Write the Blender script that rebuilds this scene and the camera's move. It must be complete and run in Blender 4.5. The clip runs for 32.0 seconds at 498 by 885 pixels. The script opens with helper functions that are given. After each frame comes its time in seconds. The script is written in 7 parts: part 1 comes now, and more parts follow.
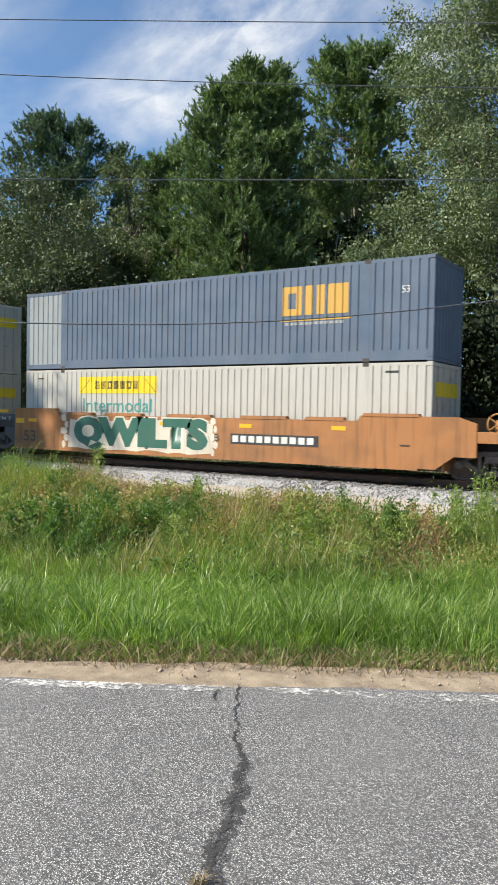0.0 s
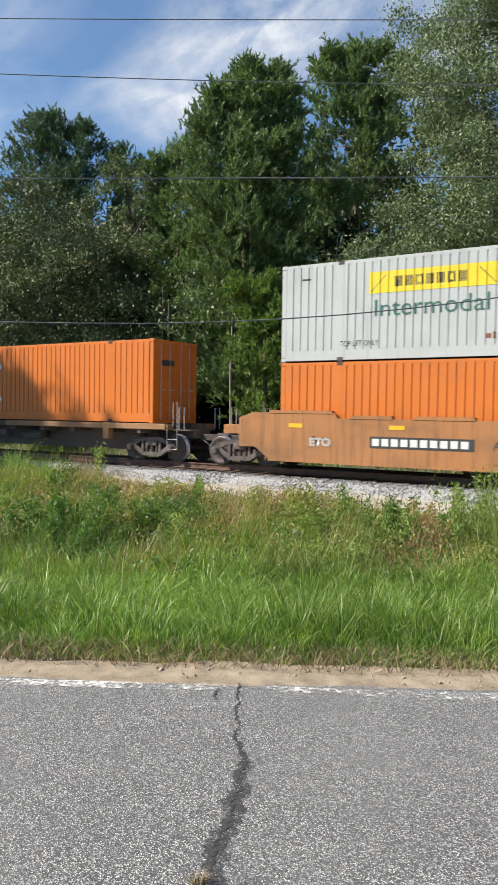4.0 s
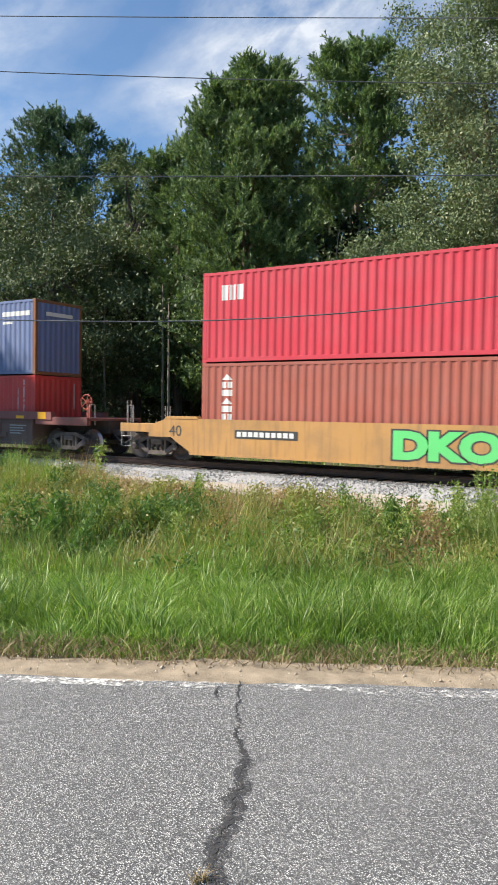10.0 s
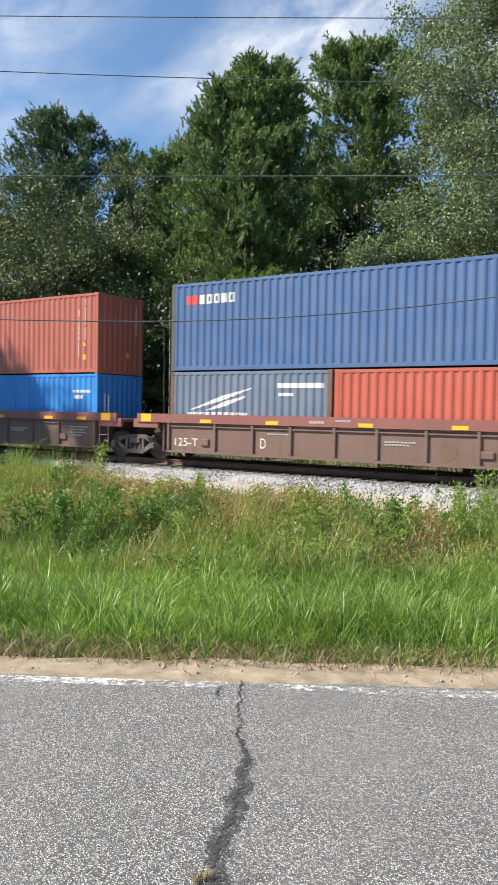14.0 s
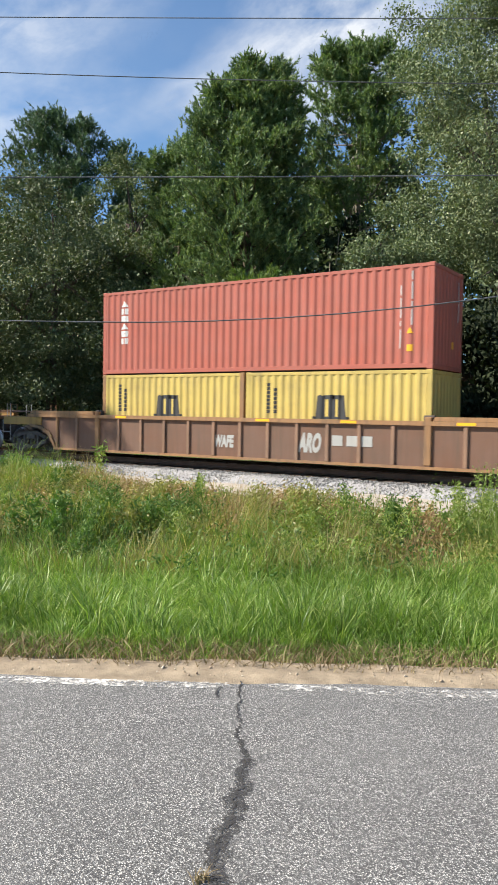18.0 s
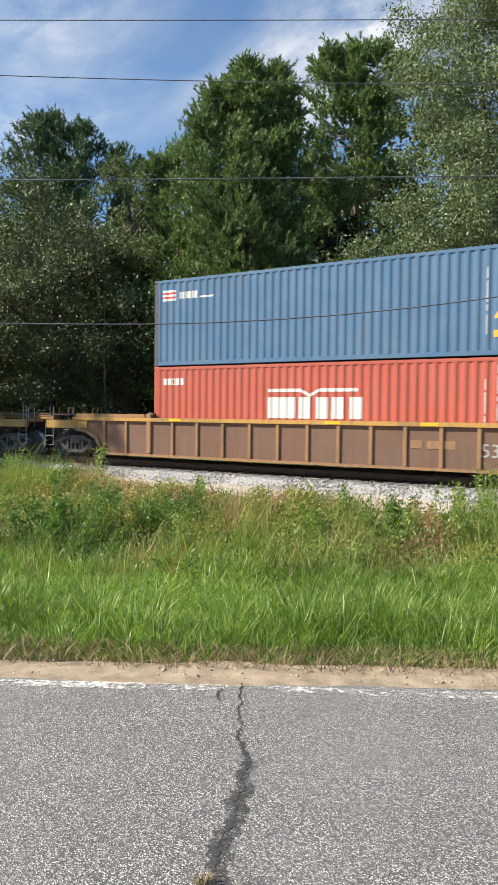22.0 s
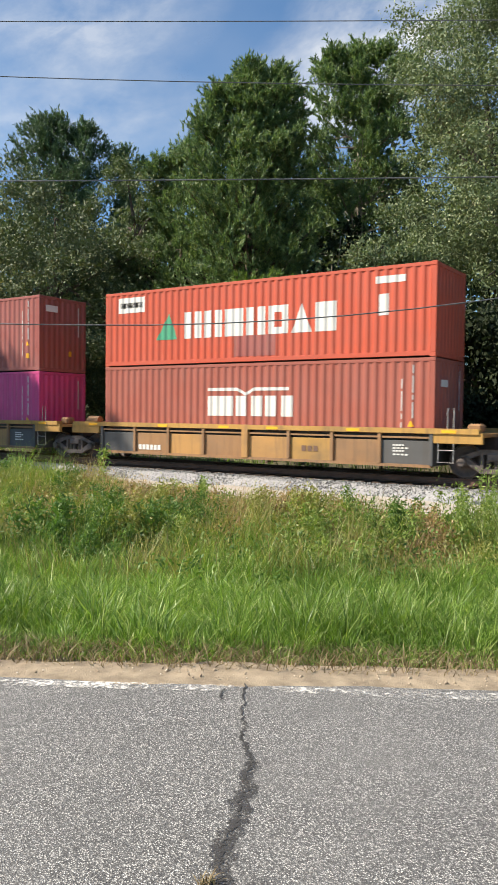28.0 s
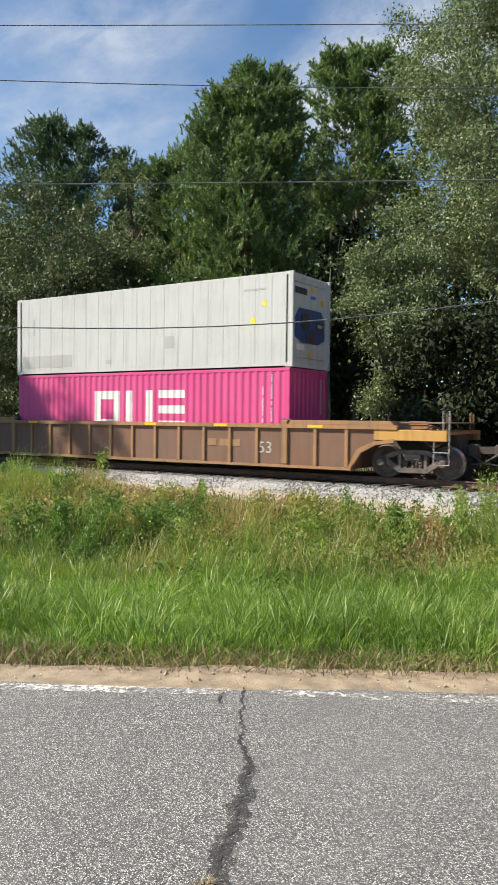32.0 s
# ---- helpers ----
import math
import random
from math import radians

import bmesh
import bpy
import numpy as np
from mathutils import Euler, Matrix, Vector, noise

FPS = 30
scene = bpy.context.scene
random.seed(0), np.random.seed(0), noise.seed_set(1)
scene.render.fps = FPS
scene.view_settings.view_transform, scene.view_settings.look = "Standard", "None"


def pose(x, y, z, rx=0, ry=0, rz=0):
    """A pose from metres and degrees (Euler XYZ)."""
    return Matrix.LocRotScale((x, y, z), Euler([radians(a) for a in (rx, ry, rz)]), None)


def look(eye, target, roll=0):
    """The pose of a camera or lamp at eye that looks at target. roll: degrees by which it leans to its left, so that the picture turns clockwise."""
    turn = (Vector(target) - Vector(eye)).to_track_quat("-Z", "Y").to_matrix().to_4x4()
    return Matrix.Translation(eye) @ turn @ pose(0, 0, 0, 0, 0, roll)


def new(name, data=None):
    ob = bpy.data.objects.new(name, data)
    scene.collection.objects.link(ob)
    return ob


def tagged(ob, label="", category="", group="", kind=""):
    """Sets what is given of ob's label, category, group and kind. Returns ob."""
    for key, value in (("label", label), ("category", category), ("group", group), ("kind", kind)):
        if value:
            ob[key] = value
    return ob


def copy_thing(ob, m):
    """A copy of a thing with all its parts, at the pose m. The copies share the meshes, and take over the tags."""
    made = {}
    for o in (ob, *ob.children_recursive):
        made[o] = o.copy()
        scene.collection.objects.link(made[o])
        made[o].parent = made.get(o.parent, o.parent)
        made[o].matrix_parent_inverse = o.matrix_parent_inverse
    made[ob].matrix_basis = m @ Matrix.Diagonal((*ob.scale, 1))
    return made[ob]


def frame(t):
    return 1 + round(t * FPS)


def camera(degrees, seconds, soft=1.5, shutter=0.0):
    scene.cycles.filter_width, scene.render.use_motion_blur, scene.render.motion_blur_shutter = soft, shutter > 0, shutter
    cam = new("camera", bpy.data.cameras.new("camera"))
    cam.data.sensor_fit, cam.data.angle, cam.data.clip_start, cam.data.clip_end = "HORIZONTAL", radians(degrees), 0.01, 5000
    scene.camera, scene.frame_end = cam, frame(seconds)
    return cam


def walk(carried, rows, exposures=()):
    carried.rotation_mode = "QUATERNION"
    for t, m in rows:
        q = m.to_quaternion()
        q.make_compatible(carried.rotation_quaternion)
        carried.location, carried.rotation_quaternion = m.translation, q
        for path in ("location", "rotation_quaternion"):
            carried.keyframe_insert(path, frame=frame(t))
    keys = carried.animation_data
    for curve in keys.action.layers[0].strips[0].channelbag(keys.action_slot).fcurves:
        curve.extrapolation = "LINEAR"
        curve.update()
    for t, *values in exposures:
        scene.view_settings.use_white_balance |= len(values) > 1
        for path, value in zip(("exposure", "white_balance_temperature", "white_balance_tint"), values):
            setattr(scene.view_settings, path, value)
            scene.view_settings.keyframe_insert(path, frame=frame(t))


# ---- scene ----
cam = camera(35.67, 32.0, soft=1.5, shutter=0.14)
walk(cam, [
    (0, pose(0.001, 0.001, 1.600, 88.027, -1.092, 32.979)),
    (0.5, pose(0.003, 0.003, 1.601, 87.940, -1.097, 33.017)),
    (1, pose(0.006, 0.000, 1.603, 87.842, -1.121, 33.041)),
    (1.5, pose(0.006, -0.003, 1.605, 87.803, -1.166, 33.043)),
    (2, pose(0.003, -0.002, 1.604, 87.813, -1.196, 33.045)),
    (2.5, pose(0.002, 0.003, 1.602, 87.839, -1.133, 33.072)),
    (3, pose(0.005, 0.007, 1.601, 87.881, -1.008, 33.104)),
    (3.5, pose(0.009, 0.009, 1.602, 87.905, -0.904, 33.124)),
    (5.5, pose(0.008, 0.007, 1.602, 87.912, -0.838, 33.055)),
    (6, pose(0.008, 0.006, 1.602, 87.917, -0.846, 33.048)),
    (6.5, pose(0.006, 0.006, 1.601, 87.931, -0.860, 33.026)),
    (7, pose(0.006, 0.004, 1.602, 87.927, -0.867, 33.011)),
    (7.5, pose(0.006, 0.000, 1.604, 87.902, -0.909, 33.013)),
    (8, pose(0.007, 0.001, 1.603, 87.874, -0.937, 33.040)),
    (8.5, pose(0.007, 0.001, 1.603, 87.833, -0.950, 33.058)),
    (9, pose(0.007, -0.001, 1.604, 87.800, -0.985, 33.065)),
    (9.5, pose(0.005, 0.004, 1.601, 87.788, -0.972, 33.080)),
    (10, pose(0.003, 0.006, 1.599, 87.800, -0.957, 33.090)),
    (10.5, pose(0.004, 0.003, 1.601, 87.819, -0.981, 33.090)),
    (11, pose(0.006, 0.002, 1.602, 87.827, -0.969, 33.125)),
    (11.5, pose(0.006, 0.001, 1.602, 87.827, -0.996, 33.142)),
    (12, pose(0.004, -0.001, 1.602, 87.821, -1.060, 33.124)),
    (12.5, pose(0.000, 0.001, 1.599, 87.810, -1.083, 33.118)),
    (13, pose(0.002, -0.000, 1.600, 87.793, -1.059, 33.138)),
    (13.5, pose(0.004, -0.002, 1.601, 87.786, -1.051, 33.162)),
    (14, pose(0.004, -0.001, 1.601, 87.784, -1.030, 33.187)),
    (14.5, pose(0.004, -0.000, 1.601, 87.784, -1.031, 33.198)),
    (16.5, pose(0.003, -0.001, 1.599, 87.715, -0.988, 33.127)),
    (17, pose(0.002, -0.002, 1.600, 87.729, -0.975, 33.109)),
    (17.5, pose(0.005, -0.002, 1.602, 87.772, -0.925, 33.125)),
    (18, pose(0.008, -0.000, 1.602, 87.812, -0.889, 33.154)),
    (18.5, pose(0.008, 0.003, 1.601, 87.825, -0.889, 33.160)),
    (19, pose(0.006, 0.005, 1.601, 87.834, -0.919, 33.136)),
    (19.5, pose(0.003, 0.007, 1.598, 87.860, -0.919, 33.099)),
    (20, pose(0.002, 0.006, 1.598, 87.905, -0.893, 33.056)),
    (20.5, pose(0.002, 0.000, 1.600, 87.945, -0.887, 33.010)),
    (21, pose(0.001, -0.001, 1.599, 87.951, -0.847, 32.997)),
    (21.5, pose(0.004, 0.002, 1.600, 87.926, -0.715, 33.061)),
    (22, pose(0.007, 0.002, 1.603, 87.926, -0.634, 33.123)),
    (22.5, pose(0.006, 0.000, 1.603, 87.983, -0.632, 33.172)),
    (23, pose(0.006, -0.001, 1.602, 88.050, -0.602, 33.246)),
    (23.5, pose(0.007, -0.001, 1.604, 88.072, -0.598, 33.317)),
    (24, pose(0.008, 0.001, 1.603, 88.038, -0.606, 33.384)),
    (24.5, pose(0.009, 0.003, 1.602, 87.988, -0.638, 33.427)),
    (25, pose(0.007, 0.004, 1.601, 87.954, -0.671, 33.429)),
    (25.5, pose(0.005, 0.004, 1.600, 87.954, -0.681, 33.408)),
    (27.5, pose(-0.000, -0.002, 1.598, 88.020, -0.741, 33.309)),
    (28, pose(0.001, 0.001, 1.597, 88.008, -0.692, 33.329)),
    (28.5, pose(0.002, 0.003, 1.595, 88.017, -0.647, 33.339)),
    (29, pose(0.002, 0.005, 1.595, 88.064, -0.599, 33.339)),
    (29.5, pose(0.003, 0.002, 1.598, 88.119, -0.601, 33.334)),
    (30, pose(0.003, 0.002, 1.598, 88.173, -0.596, 33.334)),
    (30.5, pose(0.004, 0.004, 1.597, 88.210, -0.556, 33.329)),
    (31, pose(0.005, 0.006, 1.596, 88.221, -0.530, 33.301)),
    (31.5, pose(0.005, 0.008, 1.596, 88.225, -0.554, 33.278)),
    (32, pose(0.003, 0.009, 1.597, 88.228, -0.590, 33.263)),
], exposures=[(0.0, 0.72, 6550, 10), (3.0, 0.67, 6550, 10), (6.0, 0.74, 6500, 10), (10.0, 0.80, 6500, 10), (14.0, 0.88, 6550, 10), (20.0, 0.85, 6700, 10), (26.0, 0.83, 6900, 10), (32.0, 0.78, 6900, 10)])

# ---- light ----
SUN_AZ, SUN_EL = radians(229), radians(44)      # azimuth counted from +y towards +x
TO_SUN = Vector((math.sin(SUN_AZ) * math.cos(SUN_EL), math.cos(SUN_AZ) * math.cos(SUN_EL), math.sin(SUN_EL)))
sun = new("sun", bpy.data.lights.new("sun", "SUN"))
sun.data.energy, sun.data.angle, sun.data.color = 5.0, radians(0.53), (1.0, 0.93, 0.82)
sun.matrix_world = look((0, 0, 60), Vector((0, 0, 60)) - TO_SUN)

world = bpy.data.worlds.new("sky")
scene.world = world
world.use_nodes = True
wn, wl = world.node_tree.nodes, world.node_tree.links
wn.clear()
sky = wn.new("ShaderNodeTexSky")
sky.sky_type, sky.sun_disc = "NISHITA", False
sky.sun_elevation, sky.sun_rotation = SUN_EL, SUN_AZ
sky.air_density, sky.dust_density, sky.ozone_density = 1.0, 0.15, 3.5
wco = wn.new("ShaderNodeTexCoord")
wmap = wn.new("ShaderNodeMapping")
wmap.inputs["Scale"].default_value = (2.2, 2.2, 4.0)
wnoise = wn.new("ShaderNodeTexNoise")
wnoise.inputs["Scale"].default_value = 1.6
wnoise.inputs["Detail"].default_value = 6
wnoise.inputs["Roughness"].default_value = 0.5
wramp = wn.new("ShaderNodeValToRGB")
wramp.color_ramp.elements[0].position, wramp.color_ramp.elements[0].color = 0.35, (0.04, 0.04, 0.04, 1)
wramp.color_ramp.elements[1].position, wramp.color_ramp.elements[1].color = 0.80, (0.24, 0.24, 0.24, 1)
wmix = wn.new("ShaderNodeMixRGB")
wmix.inputs["Color2"].default_value = (6.5, 7.2, 8.2, 1)
wbg = wn.new("ShaderNodeBackground")
wbg.inputs["Strength"].default_value = 0.055
wout = wn.new("ShaderNodeOutputWorld")
wl.new(wco.outputs["Generated"], wmap.inputs["Vector"])
wl.new(wmap.outputs["Vector"], wnoise.inputs["Vector"])
wl.new(wnoise.outputs["Fac"], wramp.inputs["Fac"])
wl.new(wramp.outputs["Color"], wmix.inputs["Fac"])
wtint = wn.new("ShaderNodeMixRGB")
wtint.blend_type = "MULTIPLY"
wtint.inputs["Fac"].default_value = 1.0
wtint.inputs["Color2"].default_value = (0.98, 1.42, 1.66, 1)
wl.new(sky.outputs["Color"], wtint.inputs["Color1"])
wl.new(wtint.outputs["Color"], wmix.inputs["Color1"])
wl.new(wmix.outputs["Color"], wbg.inputs["Color"])
wl.new(wbg.outputs["Background"], wout.inputs["Surface"])


# ---- materials ----
def nodes_of(name):
    m = bpy.data.materials.new(name)
    m.use_nodes = True
    nt = m.node_tree
    nt.nodes.clear()
    out = nt.nodes.new("ShaderNodeOutputMaterial")
    bsdf = nt.nodes.new("ShaderNodeBsdfPrincipled")
    nt.links.new(bsdf.outputs["BSDF"], out.inputs["Surface"])
    co = nt.nodes.new("ShaderNodeTexCoord")
    return m, nt, bsdf, co, out


def noise_node(nt, co, scale, detail=5, stretch=(1, 1, 1), rough=0.55):
    mp = nt.nodes.new("ShaderNodeMapping")
    mp.inputs["Scale"].default_value = stretch
    nt.links.new(co.outputs["Object"], mp.inputs["Vector"])
    n = nt.nodes.new("ShaderNodeTexNoise")
    n.inputs["Scale"].default_value, n.inputs["Detail"].default_value = scale, detail
    n.inputs["Roughness"].default_value = rough
    nt.links.new(mp.outputs["Vector"], n.inputs["Vector"])
    return n.outputs["Fac"]


def ramp(nt, fac, stops):
    r = nt.nodes.new("ShaderNodeValToRGB")
    els = r.color_ramp.elements
    while len(els) < len(stops):
        els.new(0.5)
    for e, (pos, c) in zip(els, stops):
        e.position = pos
        e.color = (c, c, c, 1) if isinstance(c, (int, float)) else (*c, 1)
    nt.links.new(fac, r.inputs["Fac"])
    return r.outputs["Color"]


def mix(nt, fac, a, b, mode="MIX"):
    x = nt.nodes.new("ShaderNodeMixRGB")
    x.blend_type = mode
    for sock, val in (("Fac", fac), ("Color1", a), ("Color2", b)):
        if isinstance(val, (int, float)):
            x.inputs[sock].default_value = val if sock == "Fac" else (val, val, val, 1)
        elif isinstance(val, tuple):
            x.inputs[sock].default_value = (*val, 1)
        else:
            nt.links.new(val, x.inputs[sock])
    return x.outputs["Color"]


def bump(nt, bsdf, height, strength, distance=0.01):
    b = nt.nodes.new("ShaderNodeBump")
    b.inputs["Strength"].default_value, b.inputs["Distance"].default_value = strength, distance
    nt.links.new(height, b.inputs["Height"])
    nt.links.new(b.outputs["Normal"], bsdf.inputs["Normal"])


def surface(name, base, alt, rough=0.7, metal=0.0, scale=3.0, fine=40.0, relief=0.2, stretch=(1, 1, 1)):
    """Two colours mixed by a broad noise and a fine grain, with relief."""
    m, nt, bsdf, co, _ = nodes_of(name)
    broad, grain = noise_node(nt, co, scale, 6, stretch), noise_node(nt, co, fine, 4, stretch)
    c = mix(nt, ramp(nt, broad, [(0.35, 0.0), (0.68, 1.0)]), base, alt)
    c = mix(nt, 0.5, c, mix(nt, grain, 0.35, 1.0), "MULTIPLY")
    c = mix(nt, 1.0, c, 1.28, "MULTIPLY")
    nt.links.new(c, bsdf.inputs["Base Color"])
    nt.links.new(ramp(nt, broad, [(0.2, max(rough - 0.15, 0.05)), (0.8, min(rough + 0.1, 1.0))]), bsdf.inputs["Roughness"])
    bsdf.inputs["Metallic"].default_value = metal
    bump(nt, bsdf, grain, relief)
    return m


def paint(name, col, fade=0.16, rust=0.35, rough=0.5, streak=0.35, grime=(0.10, 0.075, 0.055), dirt=0.12):
    """Weathered vehicle paint: chalky fading, vertical dirt runs, rust blooms."""
    m, nt, bsdf, co, _ = nodes_of(name)
    broad = noise_node(nt, co, 0.9, 6)
    runs = noise_node(nt, co, 2.2, 6, (3.0, 3.0, 0.22))
    spots = noise_node(nt, co, 3.5, 9, (1, 1, 0.8), 0.7)
    grain = noise_node(nt, co, 60, 3)
    soil = noise_node(nt, co, 0.55, 7, (1, 1, 1.6), 0.6)
    pale = tuple(min(1.0, v * 0.75 + 0.14) for v in col)
    dark = tuple(v * 0.72 for v in col)
    c = mix(nt, ramp(nt, broad, [(0.35, 0.0), (0.7, fade)]), col, pale)
    c = mix(nt, ramp(nt, grain, [(0.35, 0.25), (0.7, 0.0)]), c, dark)
    c = mix(nt, ramp(nt, runs, [(0.5, 0.0), (0.78, streak)]), c, grime)
    c = mix(nt, ramp(nt, soil, [(0.46, 0.0), (0.72, dirt)]), c, grime)
    c = mix(nt, ramp(nt, spots, [(0.66, 0.0), (0.74, rust)]), c, (0.16, 0.06, 0.028))
    nt.links.new(c, bsdf.inputs["Base Color"])
    nt.links.new(ramp(nt, runs, [(0.3, rough - 0.08), (0.8, rough + 0.2)]), bsdf.inputs["Roughness"])
    bump(nt, bsdf, spots, 0.08)
    return m


def leafy(name, a, b, c=None, rough=0.55, through_light=0.35, dry=0.0, clump=0.0, mottle=0.55):
    """Foliage: colour varies leaf by leaf, some light passes through."""
    m, nt, bsdf, co, out = nodes_of(name)
    geo = nt.nodes.new("ShaderNodeNewGeometry")
    stops = [(0.0, a), (0.75, b)] + ([(1.0, c)] if c else [])
    col = ramp(nt, geo.outputs["Random Per Island"], stops)
    broad = noise_node(nt, co, 0.45, 4)
    col = mix(nt, ramp(nt, broad, [(0.35, 0.0), (0.7, mottle)]), col, tuple(v * 0.55 for v in a))
    if clump:
        tuft = noise_node(nt, co, clump, 3)
        col = mix(nt, ramp(nt, tuft, [(0.45, 0.0), (0.66, 0.5)]), col, tuple(v * 0.6 for v in a))
    if dry:
        patch = noise_node(nt, co, 0.8, 5)
        col = mix(nt, ramp(nt, patch, [(0.45, 0.0), (0.62, dry)]), col, (0.34, 0.25, 0.125))
    nt.links.new(col, bsdf.inputs["Base Color"])
    bsdf.inputs["Roughness"].default_value = rough
    tr = nt.nodes.new("ShaderNodeBsdfTranslucent")
    nt.links.new(mix(nt, 1.0, col, (1.25, 1.35, 0.6), "MULTIPLY"), tr.inputs["Color"])
    mx = nt.nodes.new("ShaderNodeMixShader")
    mx.inputs["Fac"].default_value = through_light
    nt.links.new(bsdf.outputs["BSDF"], mx.inputs[1])
    nt.links.new(tr.outputs["BSDF"], mx.inputs[2])
    nt.links.new(mx.outputs["Shader"], out.inputs["Surface"])
    return m


def asphalt_material():
    m, nt, bsdf, co, _ = nodes_of("asphalt")
    vor = nt.nodes.new("ShaderNodeTexVoronoi")
    vor.inputs["Scale"].default_value = 150
    nt.links.new(co.outputs["Object"], vor.inputs["Vector"])
    chip = nt.nodes.new("ShaderNodeSeparateColor")
    nt.links.new(vor.outputs["Color"], chip.inputs["Color"])
    broad, worn = noise_node(nt, co, 0.7, 6), noise_node(nt, co, 9, 6)
    tone = ramp(nt, chip.outputs["Red"], [(0.0, (0.050, 0.050, 0.050)), (0.35, (0.165, 0.164, 0.160)), (0.7, (0.42, 0.412, 0.39)), (1.0, (0.74, 0.72, 0.67))])
    tone = mix(nt, ramp(nt, vor.outputs["Distance"], [(0.30, 0.0), (0.64, 0.85)]), tone, (0.060, 0.059, 0.058))
    tone = mix(nt, ramp(nt, broad, [(0.40, 0.0), (0.70, 0.35)]), tone, (0.17, 0.167, 0.16))
    tone = mix(nt, ramp(nt, noise_node(nt, co, 2.2, 5, (1, 1, 1), 0.6), [(0.42, 0.0), (0.70, 0.35)]), tone, (0.11, 0.108, 0.105))
    tone = mix(nt, ramp(nt, noise_node(nt, co, 5.0, 6, (0.35, 1.3, 1), 0.65), [(0.68, 0.0), (0.74, 0.75)]), tone, (0.035, 0.034, 0.033))
    tone = mix(nt, ramp(nt, noise_node(nt, co, 1.1, 3), [(0.5, 0.0), (0.75, 0.15)]), tone, (0.28, 0.272, 0.26))
    tone = mix(nt, ramp(nt, worn, [(0.62, 0.0), (0.74, 0.6)]), tone, (0.05, 0.048, 0.046))
    nt.links.new(tone, bsdf.inputs["Base Color"])
    bsdf.inputs["Roughness"].default_value = 0.85
    bump(nt, bsdf, vor.outputs["Distance"], 0.7, 0.006)
    return m


def worn_line_material():
    m, nt, bsdf, co, out = nodes_of("worn_white_paint")
    gaps, fine = noise_node(nt, co, 26, 6, rough=0.7), noise_node(nt, co, 2.0, 3)
    wear = mix(nt, 0.45, gaps, fine)
    place = nt.nodes.new("ShaderNodeSeparateXYZ")
    nt.links.new(co.outputs["Object"], place.inputs["Vector"])
    span = nt.nodes.new("ShaderNodeMapRange")
    span.inputs["From Min"].default_value, span.inputs["From Max"].default_value = -3.4, -1.0
    span.inputs["To Min"].default_value, span.inputs["To Max"].default_value = 0.482, 0.41
    nt.links.new(place.outputs["X"], span.inputs["Value"])
    wear = mix(nt, 0.5, wear, span.outputs["Result"])
    mask = ramp(nt, wear, [(0.468, 0.0), (0.525, 0.9)])
    nt.links.new(mix(nt, gaps, (0.62, 0.60, 0.55), (0.80, 0.78, 0.73)), bsdf.inputs["Base Color"])
    bsdf.inputs["Roughness"].default_value = 0.8
    clear = nt.nodes.new("ShaderNodeBsdfTransparent")
    mx = nt.nodes.new("ShaderNodeMixShader")
    nt.links.new(mask, mx.inputs["Fac"])
    nt.links.new(bsdf.outputs["BSDF"], mx.inputs[2])
    nt.links.new(clear.outputs["BSDF"], mx.inputs[1])
    nt.links.new(mx.outputs["Shader"], out.inputs["Surface"])
    return m


def worn_tar_material():
    """Tar rubbed away so that the stone chips show through."""
    m, nt, bsdf, co, out = nodes_of("worn_tar")
    mask = ramp(nt, mix(nt, 0.5, noise_node(nt, co, 130, 3), noise_node(nt, co, 16, 5)), [(0.44, 0.10), (0.56, 0.92)])
    nt.links.new(mix(nt, noise_node(nt, co, 90, 3), (0.018, 0.018, 0.019), (0.075, 0.072, 0.072)), bsdf.inputs["Base Color"])
    bsdf.inputs["Roughness"].default_value = 0.8
    clear = nt.nodes.new("ShaderNodeBsdfTransparent")
    mx = nt.nodes.new("ShaderNodeMixShader")
    nt.links.new(mask, mx.inputs["Fac"])
    nt.links.new(clear.outputs["BSDF"], mx.inputs[1])
    nt.links.new(bsdf.outputs["BSDF"], mx.inputs[2])
    nt.links.new(mx.outputs["Shader"], out.inputs["Surface"])
    return m


def stones_material(name, stops):
    m, nt, bsdf, co, _ = nodes_of(name)
    geo = nt.nodes.new("ShaderNodeNewGeometry")
    c = ramp(nt, geo.outputs["Random Per Island"], stops)
    c = mix(nt, 0.4, c, mix(nt, noise_node(nt, co, 45, 4), 0.4, 1.2), "MULTIPLY")
    nt.links.new(c, bsdf.inputs["Base Color"])
    bsdf.inputs["Roughness"].default_value = 0.9
    return m


